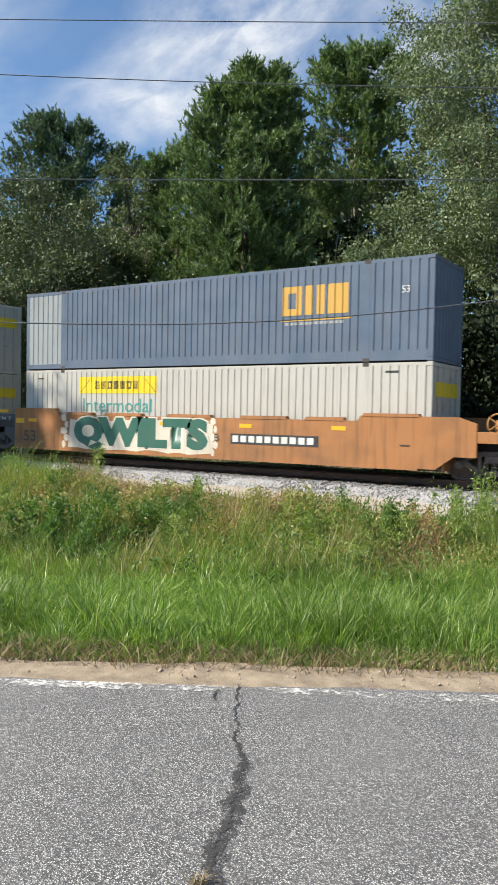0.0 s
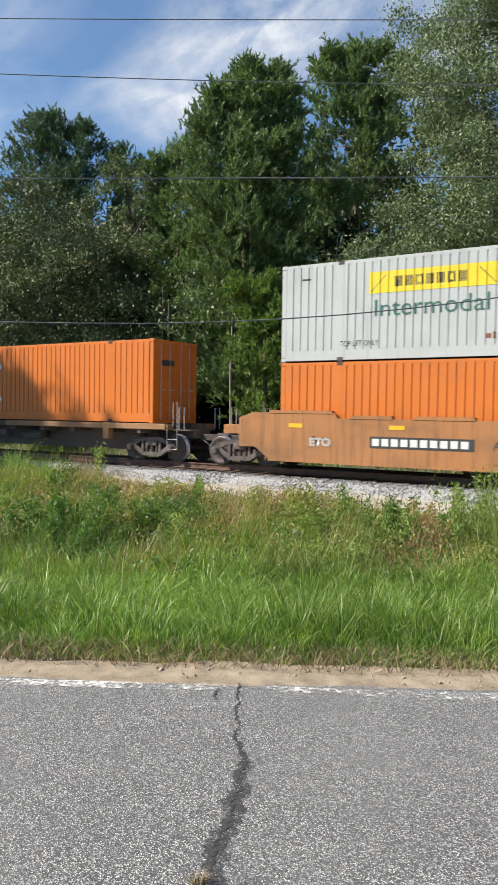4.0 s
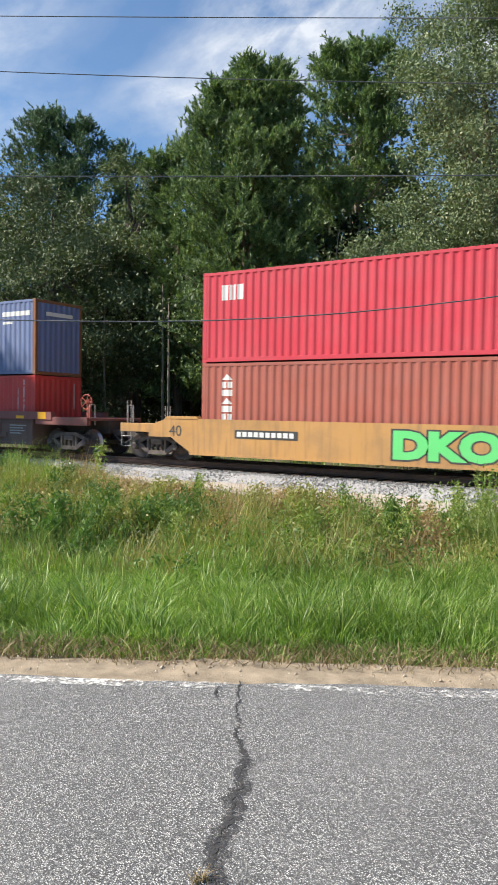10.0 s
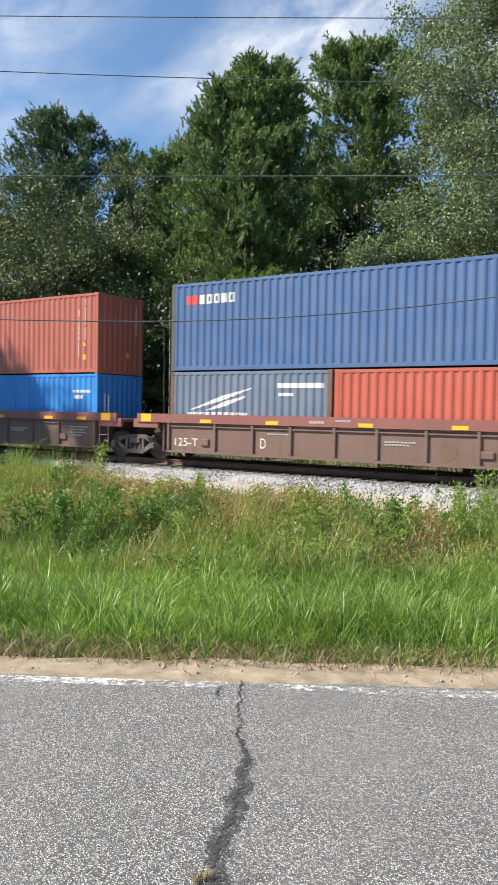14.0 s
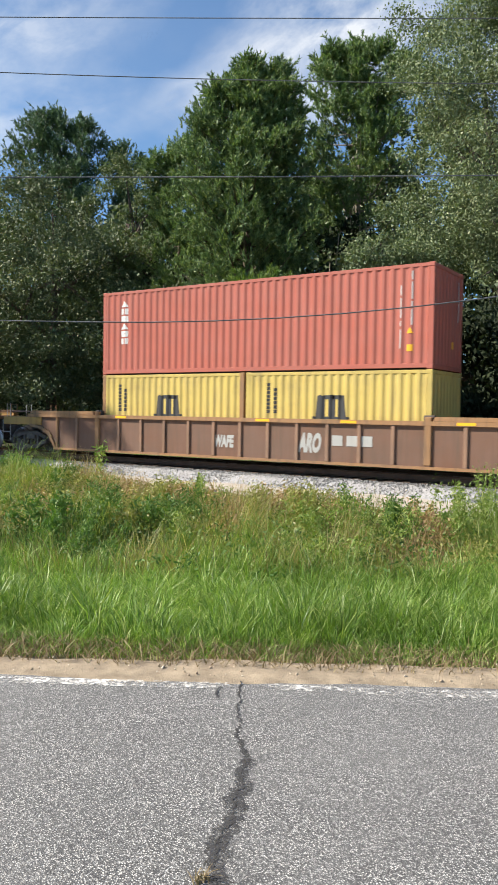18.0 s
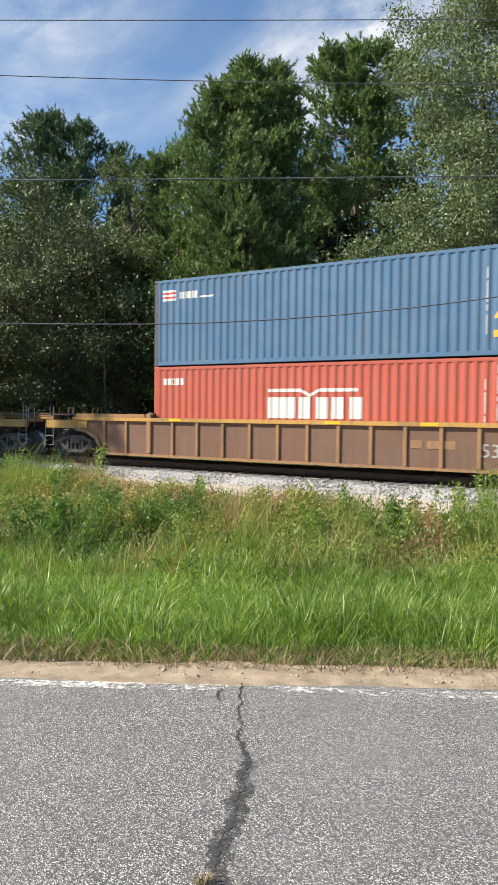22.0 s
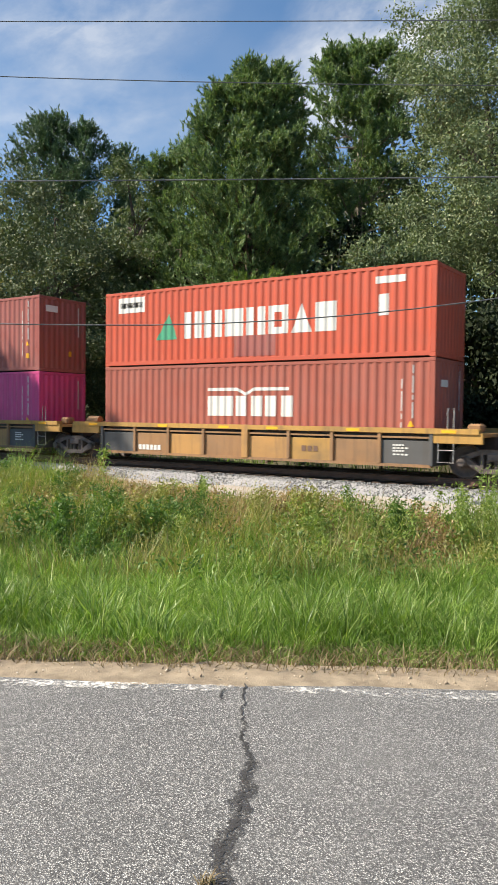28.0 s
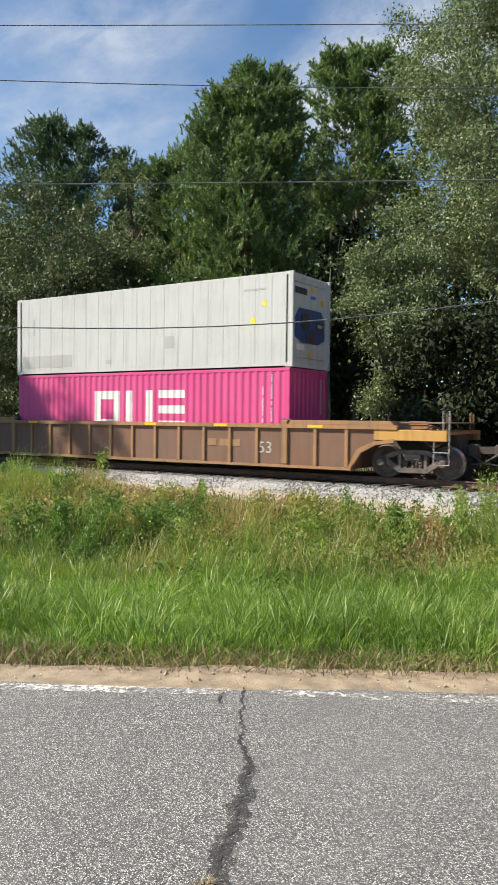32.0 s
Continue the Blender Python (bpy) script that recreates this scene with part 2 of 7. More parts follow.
def cloud_material(name="cloud_vapour", most=0.84):
    """Soft white vapour that thins out to nothing at its rim."""
    m, nt, bsdf, co, out = nodes_of(name)
    nt.nodes.remove(bsdf)
    ln = nt.nodes.new("ShaderNodeVectorMath")
    ln.operation = "LENGTH"
    nt.links.new(co.outputs["Generated"], ln.inputs[0])
    cen = nt.nodes.new("ShaderNodeVectorMath")
    cen.operation = "SUBTRACT"
    cen.inputs[1].default_value = (0.5, 0.5, 0.5)
    nt.links.new(co.outputs["Generated"], cen.inputs[0])
    flat = nt.nodes.new("ShaderNodeVectorMath")
    flat.operation = "MULTIPLY"
    flat.inputs[1].default_value = (1, 1, 0)
    nt.links.new(cen.outputs["Vector"], flat.inputs[0])
    nt.links.new(flat.outputs["Vector"], ln.inputs[0])
    rim = ramp(nt, ln.outputs["Value"], [(0.0, 1.0), (0.49, 0.0)])
    puff = noise_node(nt, co, 0.0050, 9, (1, 1.5, 1), 0.58)
    wisp = noise_node(nt, co, 0.016, 7, (1, 2.2, 1), 0.6)
    dens = mix(nt, 1.0, rim, ramp(nt, puff, [(0.32, 0.04), (0.68, 1.0)]), "MULTIPLY")
    dens = mix(nt, 0.45, dens, ramp(nt, wisp, [(0.30, 0.25), (0.66, 1.3)]), "MULTIPLY")
    dens = ramp(nt, dens, [(0.03, 0.0), (0.70, most)])
    glow = nt.nodes.new("ShaderNodeEmission")
    glow.inputs["Color"].default_value = (0.93, 0.96, 1.0, 1)
    glow.inputs["Strength"].default_value = 0.62
    clear = nt.nodes.new("ShaderNodeBsdfTransparent")
    mx = nt.nodes.new("ShaderNodeMixShader")
    nt.links.new(dens, mx.inputs["Fac"])
    nt.links.new(clear.outputs["BSDF"], mx.inputs[1])
    nt.links.new(glow.outputs["Emission"], mx.inputs[2])
    nt.links.new(mx.outputs["Shader"], out.inputs["Surface"])
    return m


CLOUD = cloud_material()
CLOUD_THIN = cloud_material("thin_cloud_vapour", 0.42)
ASPHALT = asphalt_material()
LINE = worn_line_material()
TAR_WORN = worn_tar_material()
TAR = surface("crack_tar", (0.028, 0.027, 0.026), (0.055, 0.052, 0.05), 0.8, scale=20, fine=150, relief=0.6)
SOIL = surface("soil", (0.10, 0.085, 0.05), (0.055, 0.05, 0.028), 0.95, scale=1.2, fine=30, relief=0.6)
SAND = surface("sand", (0.36, 0.285, 0.195), (0.18, 0.14, 0.095), 0.95, scale=6, fine=90, relief=0.9)
BALLAST = surface("ballast_bed", (0.34, 0.335, 0.33), (0.22, 0.215, 0.21), 0.95, scale=14, fine=60, relief=1.0)
STONE = stones_material("ballast_stone", [(0.0, (0.13, 0.13, 0.132)), (0.5, (0.235, 0.232, 0.227)), (1.0, (0.35, 0.343, 0.33))])
PEBBLE = stones_material("pebble", [(0.0, (0.30, 0.22, 0.15)), (0.6, (0.50, 0.40, 0.29)), (1.0, (0.66, 0.58, 0.47))])
RAIL_STEEL = surface("rail_steel", (0.14, 0.07, 0.045), (0.09, 0.05, 0.035), 0.75, 0.0, 4, 60, 0.3)
RAIL_TOP = surface("rail_head", (0.45, 0.42, 0.40), (0.35, 0.32, 0.30), 0.35, 0.9, 4, 60, 0.05)
TIE = surface("tie_wood", (0.075, 0.048, 0.032), (0.045, 0.032, 0.025), 0.9, scale=5, fine=40, relief=0.6, stretch=(1, 0.2, 1))
STEEL_DARK = surface("grimy_steel", (0.040, 0.033, 0.030), (0.075, 0.055, 0.045), 0.75, 0.1, 5, 50, 0.2)
TRUCK = surface("dusty_cast_steel", (0.125, 0.10, 0.088), (0.05, 0.04, 0.035), 0.8, 0.0, 4, 45, 0.3)
WHEEL = surface("wheel_steel", (0.085, 0.06, 0.05), (0.045, 0.036, 0.033), 0.65, 0.2, 6, 60, 0.1)
TREAD = surface("wheel_tread", (0.5, 0.48, 0.46), (0.4, 0.38, 0.36), 0.35, 0.9, 6, 60, 0.05)
BARK = surface("bark", (0.13, 0.095, 0.07), (0.07, 0.05, 0.038), 0.95, scale=4, fine=30, relief=1.0, stretch=(1, 1, 0.3))
BARK_DARK = surface("oak_bark", (0.075, 0.062, 0.05), (0.04, 0.034, 0.028), 0.95, scale=4, fine=30, relief=1.0, stretch=(1, 1, 0.3))
BARK_PALE = surface("pale_bark", (0.30, 0.26, 0.21), (0.18, 0.15, 0.12), 0.95, scale=4, fine=30, relief=0.8, stretch=(1, 1, 0.3))
WIRE = surface("weathered_cable", (0.10, 0.105, 0.11), (0.16, 0.165, 0.17), 0.6, 0.3, 5, 60, 0.1)
GREY_IRON = surface("galvanised_bar", (0.42, 0.41, 0.39), (0.28, 0.27, 0.26), 0.6, 0.4, 6, 60, 0.1)
LEAF_OAK = leafy("oak_leaf", (0.078, 0.118, 0.052), (0.185, 0.240, 0.110), (0.370, 0.410, 0.230), 0.6, 0.18, 0.0, 0.0, 0.25)
LEAF_BROAD = leafy("broad_leaf", (0.054, 0.086, 0.034), (0.130, 0.170, 0.070), (0.310, 0.320, 0.175), 0.6, 0.16)
LEAF_PALE = leafy("pale_leaf", (0.085, 0.125, 0.042), (0.150, 0.195, 0.072), (0.255, 0.265, 0.125), 0.55, 0.2)
NEEDLE = leafy("pine_needle", (0.070, 0.128, 0.050), (0.200, 0.300, 0.110), (0.410, 0.490, 0.195), 0.5, 0.22)
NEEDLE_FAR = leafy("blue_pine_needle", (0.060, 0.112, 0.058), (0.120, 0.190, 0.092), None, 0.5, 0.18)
NEEDLE_YOUNG = leafy("young_pine_needle", (0.085, 0.155, 0.034), (0.180, 0.275, 0.062), (0.34, 0.42, 0.13), 0.5, 0.35)
# leaf colour near black: the wood's inner shade is painted into it
WOODS_SHADED = leafy("shaded_woods_leaf", (0.020, 0.032, 0.014), (0.038, 0.055, 0.020), None, 0.9, 0.12)
GRASS = leafy("green_grass", (0.085, 0.175, 0.022), (0.28, 0.44, 0.075), (0.66, 0.72, 0.30), 0.42, 0.38, 0.0, 4.5)
BANKGRASS = leafy("dry_bank_grass", (0.27, 0.17, 0.08), (0.52, 0.37, 0.19), (0.68, 0.55, 0.34), 0.6, 0.3, 0.0, 2.2)
OLIVE = leafy("olive_bank_grass", (0.21, 0.20, 0.055), (0.45, 0.41, 0.145), (0.68, 0.58, 0.31), 0.55, 0.35, 0.0, 2.2)
TALLGREEN = leafy("tall_green_grass", (0.13, 0.205, 0.035), (0.29, 0.39, 0.090), (0.56, 0.58, 0.24), 0.5, 0.4, 0.0, 2.6)
OLIVELEAF = leafy("olive_weed_leaf", (0.18, 0.19, 0.045), (0.36, 0.36, 0.10), (0.54, 0.49, 0.21), 0.5, 0.35)
PATH = surface("gravel_path", (0.40, 0.36, 0.30), (0.30, 0.27, 0.22), 0.95, scale=2, fine=70, relief=0.5)
THATCH = leafy("dead_thatch", (0.17, 0.12, 0.065), (0.32, 0.24, 0.13), (0.50, 0.41, 0.25), 0.8, 0.2)
WEED = leafy("weed_leaf", (0.060, 0.130, 0.025), (0.120, 0.225, 0.042), (0.215, 0.310, 0.080), 0.55, 0.35)


# ---- building helpers ----
class Geo:
    """Collects simple solids into one mesh."""

    def __init__(self):
        self.v, self.f = [], []

    def add(self, verts, faces):
        n = len(self.v)
        self.v += [tuple(p) for p in verts]
        self.f += [tuple(i + n for i in q) for q in faces]
        return self

    def box(self, x0, x1, y0, y1, z0, z1, c=0.0):
        """A box; c cuts its edges by that much."""
        if c <= 0:
            vs = [(x, y, z) for x in (x0, x1) for y in (y0, y1) for z in (z0, z1)]
            return self.add(vs, [(0, 1, 3, 2), (4, 6, 7, 5), (0, 4, 5, 1), (2, 3, 7, 6), (0, 2, 6, 4), (1, 5, 7, 3)])
        lo, hi, vs = (x0, y0, z0), (x1, y1, z1), []
        for s in ((i, j, k) for i in (0, 1) for j in (0, 1) for k in (0, 1)):
            for full in range(3):
                vs.append([((hi if s[a] else lo)[a] if a == full else ((hi[a] - c) if s[a] else (lo[a] + c))) for a in range(3)])
        at = lambda i, j, k, full: (i * 4 + j * 2 + k) * 3 + full
        fs = []
        for s in (0, 1):
            q = [(0, 0), (0, 1), (1, 1), (1, 0)]
            if s:
                q.reverse()
            fs.append(tuple(at(s, a, b, 0) for a, b in q))
            fs.append(tuple(at(b, s, a, 1) for a, b in q))
            fs.append(tuple(at(a, b, s, 2) for a, b in q))
        for s in (0, 1):
            for t in (0, 1):
                fs.append((at(0, s, t, 1), at(0, s, t, 2), at(1, s, t, 2), at(1, s, t, 1)))
                fs.append((at(s, 0, t, 0), at(s, 0, t, 2), at(s, 1, t, 2), at(s, 1, t, 0)))
                fs.append((at(s, t, 0, 0), at(s, t, 0, 1), at(s, t, 1, 1), at(s, t, 1, 0)))
        for i in (0, 1):
            for j in (0, 1):
                for k in (0, 1):
                    fs.append((at(i, j, k, 0), at(i, j, k, 1), at(i, j, k, 2)))
        return self.add(vs, fs)

    def plate(self, outline, y0, y1):
        """An outline of (x, z), made thick from y0 to y1."""
        n = len(outline)
        vs = [(x, y0, z) for x, z in outline] + [(x, y1, z) for x, z in outline]
        return self.add(vs, [tuple(range(n)), tuple(range(2 * n - 1, n - 1, -1))] + [(i, n + i, n + (i + 1) % n, (i + 1) % n) for i in range(n)])

    def slab(self, outline, z0, z1):
        n = len(outline)
        vs = [(x, y, z0) for x, y in outline] + [(x, y, z1) for x, y in outline]
        return self.add(vs, [tuple(range(n - 1, -1, -1)), tuple(range(n, 2 * n))] + [(i, (i + 1) % n, n + (i + 1) % n, n + i) for i in range(n)])

    def tube(self, pts, radii, n=6, caps=True):
        """A tapered tube along pts."""
        pts = [Vector(p) for p in pts]
        if isinstance(radii, (int, float)):
            radii = [radii] * len(pts)
        vs, fs = [], []
        for i, p in enumerate(pts):
            d = (pts[min(i + 1, len(pts) - 1)] - pts[max(i - 1, 0)]).normalized()
            a = d.orthogonal().normalized() if abs(d.z) < 0.9 else (d.cross(Vector((1, 0, 0)))).normalized()
            b = d.cross(a)
            vs += [p + (a * math.cos(2 * math.pi * k / n) + b * math.sin(2 * math.pi * k / n)) * radii[i] for k in range(n)]
        for i in range(len(pts) - 1):
            fs += [(i * n + k, i * n + (k + 1) % n, (i + 1) * n + (k + 1) % n, (i + 1) * n + k) for k in range(n)]
        if caps:
            fs += [tuple(range(n - 1, -1, -1)), tuple(range((len(pts) - 1) * n, len(pts) * n))]
        return self.add(vs, fs)

    def lathe(self, profile, n=20, centre=(0, 0, 0)):
        """Turns (radius, y) pairs about the y axis."""
        cx, cy, cz = centre
        vs = [(cx + r * math.sin(2 * math.pi * k / n), cy + y, cz + r * math.cos(2 * math.pi * k / n)) for r, y in profile for k in range(n)]
        m = len(profile)
        fs = [(i * n + k, i * n + (k + 1) % n, (i + 1) * n + (k + 1) % n, (i + 1) * n + k) for i in range(m - 1) for k in range(n)]
        fs += [tuple(range(n - 1, -1, -1)), tuple(range((m - 1) * n, m * n))]
        return self.add(vs, fs)

    def mesh(self, name):
        me = bpy.data.meshes.new(name)
        me.from_pydata(self.v, [], self.f)
        bm = bmesh.new()
        bm.from_mesh(me)
        bmesh.ops.recalc_face_normals(bm, faces=bm.faces)
        bm.to_mesh(me)
        bm.free()
        return me


def big_mesh(name, verts, quads):
    """A large mesh straight from arrays; a quad whose last two corners are equal is a triangle."""
    me = bpy.data.meshes.new(name)
    quads = np.asarray(quads, dtype=np.int32)
    tri = quads[:, 2] == quads[:, 3]
    count = np.where(tri, 3, 4)
    keep = np.ones(quads.shape, bool)
    keep[tri, 3] = False
    loops = quads[keep]
    me.vertices.add(len(verts))
    me.vertices.foreach_set("co", np.asarray(verts, dtype=np.float32).ravel())
    me.loops.add(len(loops))
    me.loops.foreach_set("vertex_index", loops)
    me.polygons.add(len(quads))
    me.polygons.foreach_set("loop_start", np.concatenate(([0], np.cumsum(count)[:-1])).astype(np.int32))
    me.update(calc_edges=True)
    me.validate()
    return me


def part(name, geo, material, parent=None, label="", m=None):
    """Links a Geo or a mesh as one mesh object, under a thing or part where one is given."""
    me = geo.mesh(name) if isinstance(geo, Geo) else geo
    if material is not None and not me.materials:
        me.materials.append(material)
    ob = new(name, me)
    if parent is not None:
        ob.parent = parent
    if m is not None:
        ob.matrix_basis = m
    if label:
        ob["label"] = label
    return ob


def thing(name, label, category, group="", m=None):
    ob = tagged(new(name), label, category, group)
    ob.empty_display_size = 0.3
    if m is not None:
        ob.matrix_basis = m
    return ob


# ---- the ground ----
ROAD_TURN = 30.3
RD = Vector((math.cos(radians(ROAD_TURN)), math.sin(radians(ROAD_TURN)), 0))      # along the road
RN = Vector((-RD.y, RD.x, 0))                                                      # from the road to the track
TRACK_Y, RAIL_Z = 21.57, -0.05


def on_road(a, n, z=0.0):
    return RD * a + RN * n + Vector((0, 0, z))


def smooth(e0, e1, x):
    t = np.clip((x - e0) / (e1 - e0), 0, 1)
    return t * t * (3 - 2 * t)


def wobble(x, y, k=1.0):
    return (np.sin(1.7 * k * x + 0.6) * np.sin(1.3 * k * y + 1.1) + 0.5 * np.sin(3.9 * k * x - 1.3 * y) * np.cos(3.1 * k * y + 0.7 * x)) / 1.5


def ground_z(x, y):
    """Height of the soil: road bed, ditch, bank, track bed, wood floor."""
    x, y = np.asarray(x, float), np.asarray(y, float)
    n = x * RN.x + y * RN.y
    verge = -0.03 - 0.42 * smooth(4.9, 8.2, n) + 0.05 * wobble(x, y, 0.8) * smooth(5.2, 7, n)
    crest = (0.02 + 0.24 * smooth(-7, -16, x) * smooth(17.6, 15.4, y)) * smooth(9.0, 12.8, y) * (n > 4)
    toe = -0.16 * smooth(14.8, 18.4, y)
    wood = 0.75 * smooth(24.6, 31, y) + 0.12 * wobble(x, y, 0.35) * smooth(26, 32, y)
    far = np.where(n < -4.2, -0.25 * smooth(-4.2, -8, n), 0.0)
    return np.where(n > 4.6, verge + crest + toe + wood, -0.03 + far)


def axis_steps(lo, hi, fine_lo, fine_hi, fine, grow=1.35):
    mid = list(np.arange(fine_lo, fine_hi + 1e-6, fine))
    up, down, s = [], [], fine
    while (up[-1] if up else fine_hi) < hi:
        s *= grow
        up.append((up[-1] if up else fine_hi) + s)
    s = fine
    while (down[-1] if down else fine_lo) > lo:
        s *= grow
        down.append((down[-1] if down else fine_lo) - s)
    return np.array(down[::-1] + mid + up)


def build_ground():
    xs, ys = axis_steps(-3500, 3500, -42, 24, 0.5), axis_steps(-3500, 3500, -6, 46, 0.4)
    X, Y = np.meshgrid(xs, ys)
    Z = ground_z(X, Y)
    idx = np.arange(X.size).reshape(X.shape)
    quads = np.stack([idx[:-1, :-1], idx[:-1, 1:], idx[1:, 1:], idx[1:, :-1]], -1).reshape(-1, 4)
    me = big_mesh("ground", np.stack([X, Y, Z], -1).reshape(-1, 3), quads)
    tagged(part("ground", me, SOIL), "brown soil under grass, ditch, bank and wood floor", "ground", kind="structure")


def blades(name, roots, height, width, lean, rng, bend=0.5, az=None):
    """Curved tapering blades: seven corners each."""
    n = len(roots)
    az, up = (rng.random(n) * 6.283 if az is None else az), np.asarray(height)
    turn = rng.random(n) * 6.283
    lx, ly = np.cos(az) * lean * rng.random(n) * up, np.sin(az) * lean * rng.random(n) * up
    wx, wy = np.cos(turn) * width / 2, np.sin(turn) * width / 2
    v = np.empty((n, 7, 3))
    for k, (h, w) in enumerate(((0.0, 1.0), (0.4, 0.9), (0.75, 0.6))):
        cur = h ** 2
        cx, cy, cz = roots[:, 0] + lx * cur, roots[:, 1] + ly * cur, roots[:, 2] + up * (h - bend * lean * 0.35 * cur * h)
        v[:, 2 * k] = np.stack([cx - wx * w, cy - wy * w, cz], -1)
        v[:, 2 * k + 1] = np.stack([cx + wx * w, cy + wy * w, cz], -1)
    v[:, 6] = np.stack([roots[:, 0] + lx, roots[:, 1] + ly, roots[:, 2] + up * (1 - bend * lean * 0.45)], -1)
    q = np.array([(0, 1, 3, 2), (2, 3, 5, 4), (4, 5, 6, 6)])
    q = (q[None] + (np.arange(n) * 7)[:, None, None]).reshape(-1, 4)
    return big_mesh(name, v.reshape(-1, 3), q)


def build_road():
    rng = random.Random(3)
    edge = []
    for i in range(241):
        s = -30 + i * 0.25
        edge.append((s, 4.56 + 0.035 * math.sin(s * 2.3) + rng.uniform(-0.02, 0.02)))
    line = [(-1500, 4.56), (-300, 4.56)] + edge + [(300, 4.56), (1500, 4.56)]
    vs, fs = [], []
    for s, n in line:
        vs += [on_road(s, -3.1, 0), on_road(s, n - 0.06, 0), on_road(s, n, -0.006), on_road(s, n + 0.02, -0.08)]
    for i in range(len(line) - 1):
        for k in range(3):
            fs.append((i * 4 + k, i * 4 + 4 + k, i * 4 + 5 + k, i * 4 + 1 + k))
    me = bpy.data.meshes.new("road")
    me.from_pydata([tuple(v) for v in vs], [], fs)
    road = tagged(part("road", me, ASPHALT), "grey worn asphalt road with exposed stone chips", "road", kind="structure")
    # worn edge line
    vs, fs = [], []
    for i in range(161):
        s = -20 + i * 0.25
        for n in (4.40, 4.45, 4.505):
            vs.append(tuple(on_road(s, n + 0.008 * math.sin(s * 3.1 + n * 9), 0.005)))
    for i in range(160):
        for k in range(2):
            fs.append((i * 3 + k, i * 3 + 3 + k, i * 3 + 4 + k, i * 3 + 1 + k))
    me = bpy.data.meshes.new("edge_line")
    me.from_pydata(vs, [], fs)
    tagged(part("edge_line", me, LINE), "worn white painted edge line on the asphalt", "road marking", kind="structure")
    # the cross crack
    path = [(-2.505, 3.80), (-2.324, 3.517), (-2.242, 3.373), (-2.151, 3.28), (-2.104, 3.167), (-1.977, 3.038), (-1.906, 2.962), (-1.837, 2.801),
            (-1.787, 2.749), (-1.746, 2.615), (-1.667, 2.484), (-1.634, 2.37), (-1.607, 2.293), (-1.528, 2.171), (-1.473, 2.117), (-1.2, 1.6), (-1.05, 1.2), (-0.6, 0.4), (0.2, -1.0)]
    rng = random.Random(11)
    dense = []
    for (x0, y0), (x1, y1) in zip(path, path[1:]):
        for k in range(9):
            t = k / 9
            dense.append((x0 + (x1 - x0) * t + rng.uniform(-0.013, 0.013), y0 + (y1 - y0) * t + rng.uniform(-0.006, 0.006)))
    vs = []
    for i, (x, y) in enumerate(dense):
        w = 0.0025 + 0.0045 * rng.random()
        vs += [(x - w, y - 0.3 * w, 0.004), (x + w, y + 0.3 * w, 0.004)]
    me = bpy.data.meshes.new("road_crack")
    me.from_pydata(vs, [], [(2 * i, 2 * i + 1, 2 * i + 3, 2 * i + 2) for i in range(len(dense) - 1)])
    tagged(part("road_crack", me, TAR), "thin jagged dark crack across the asphalt", "road crack", kind="structure")
    # old tar smeared along the near part of the crack, worn through to the chips
    vs, fs = [], []
    for i, (x, y) in enumerate(dense):
        w = 0.006 + 0.046 * min(1, max(0, (i - 36) / 34)) * (0.7 + 0.3 * math.sin(i * 0.7) * math.cos(i * 0.23)) + 0.006 * rng.random()
        vs += [(x - w * 0.85, y - 0.2 * w, 0.0022), (x + 0.012, y, 0.003), (x + w * 1.15, y + 0.2 * w, 0.0022)]
    for i in range(30, len(dense) - 1):
        fs += [(3 * i + k, 3 * i + 1 + k, 3 * i + 4 + k, 3 * i + 3 + k) for k in range(2)]
    me = bpy.data.meshes.new("tar_band")
    me.from_pydata(vs, [], fs)
    tagged(part("tar_band", me, TAR_WORN), "worn black tar smeared along the crack", "road crack", kind="structure")
    # small looped branch of the crack near the line
    vs = []
    loop = [(-0.355, 4.27), (-0.372, 4.33), (-0.368, 4.39), (-0.352, 4.44), (-0.31, 4.468), (-0.27, 4.462)]
    loop = [(s0 + (s1 - s0) * k / 4 + rng.uniform(-0.003, 0.003), m0 + (m1 - m0) * k / 4) for (s0, m0), (s1, m1) in zip(loop, loop[1:]) for k in range(4)]
    for s, n in loop:
        q, w = on_road(s, n, 0.0065), 0.003 + 0.003 * rng.random()
        vs += [tuple(q - RD * w - RN * w * 0.5), tuple(q + RD * w + RN * w * 0.5)]
    me = bpy.data.meshes.new("crack_branch")
    me.from_pydata(vs, [], [(2 * i, 2 * i + 1, 2 * i + 3, 2 * i + 2) for i in range(len(loop) - 1)])
    tagged(part("crack_branch", me, TAR), "short curved side branch of the road crack", "road crack", kind="structure")
    # straw tuft rooted in the crack
    q = np.random.default_rng(9)
    spot = np.array([-1.520, 2.09, 0.0]) + q.normal(0, 0.012, (46, 3)) * np.array([1, 1.3, 0])
    tagged(part("straw_tuft", blades("straw_tuft", spot, q.uniform(0.015, 0.05, 46), q.uniform(0.003, 0.007, 46), 1.6, q, 0.3), THATCH), "pale straw tuft growing in the road crack", "grass tuft")
    # sandy shoulder
    rng = random.Random(5)
    vs, fs = [], []
    for i in range(321):
        s = -40 + i * 0.25
        n0, n1 = 4.53 + 0.04 * math.sin(s * 1.9) + rng.uniform(-0.03, 0.03), 4.97 + 0.08 * math.sin(s * 0.9 + 1) + rng.uniform(-0.04, 0.04)
        for k in range(6):
            n = n0 + (n1 - n0) * k / 5
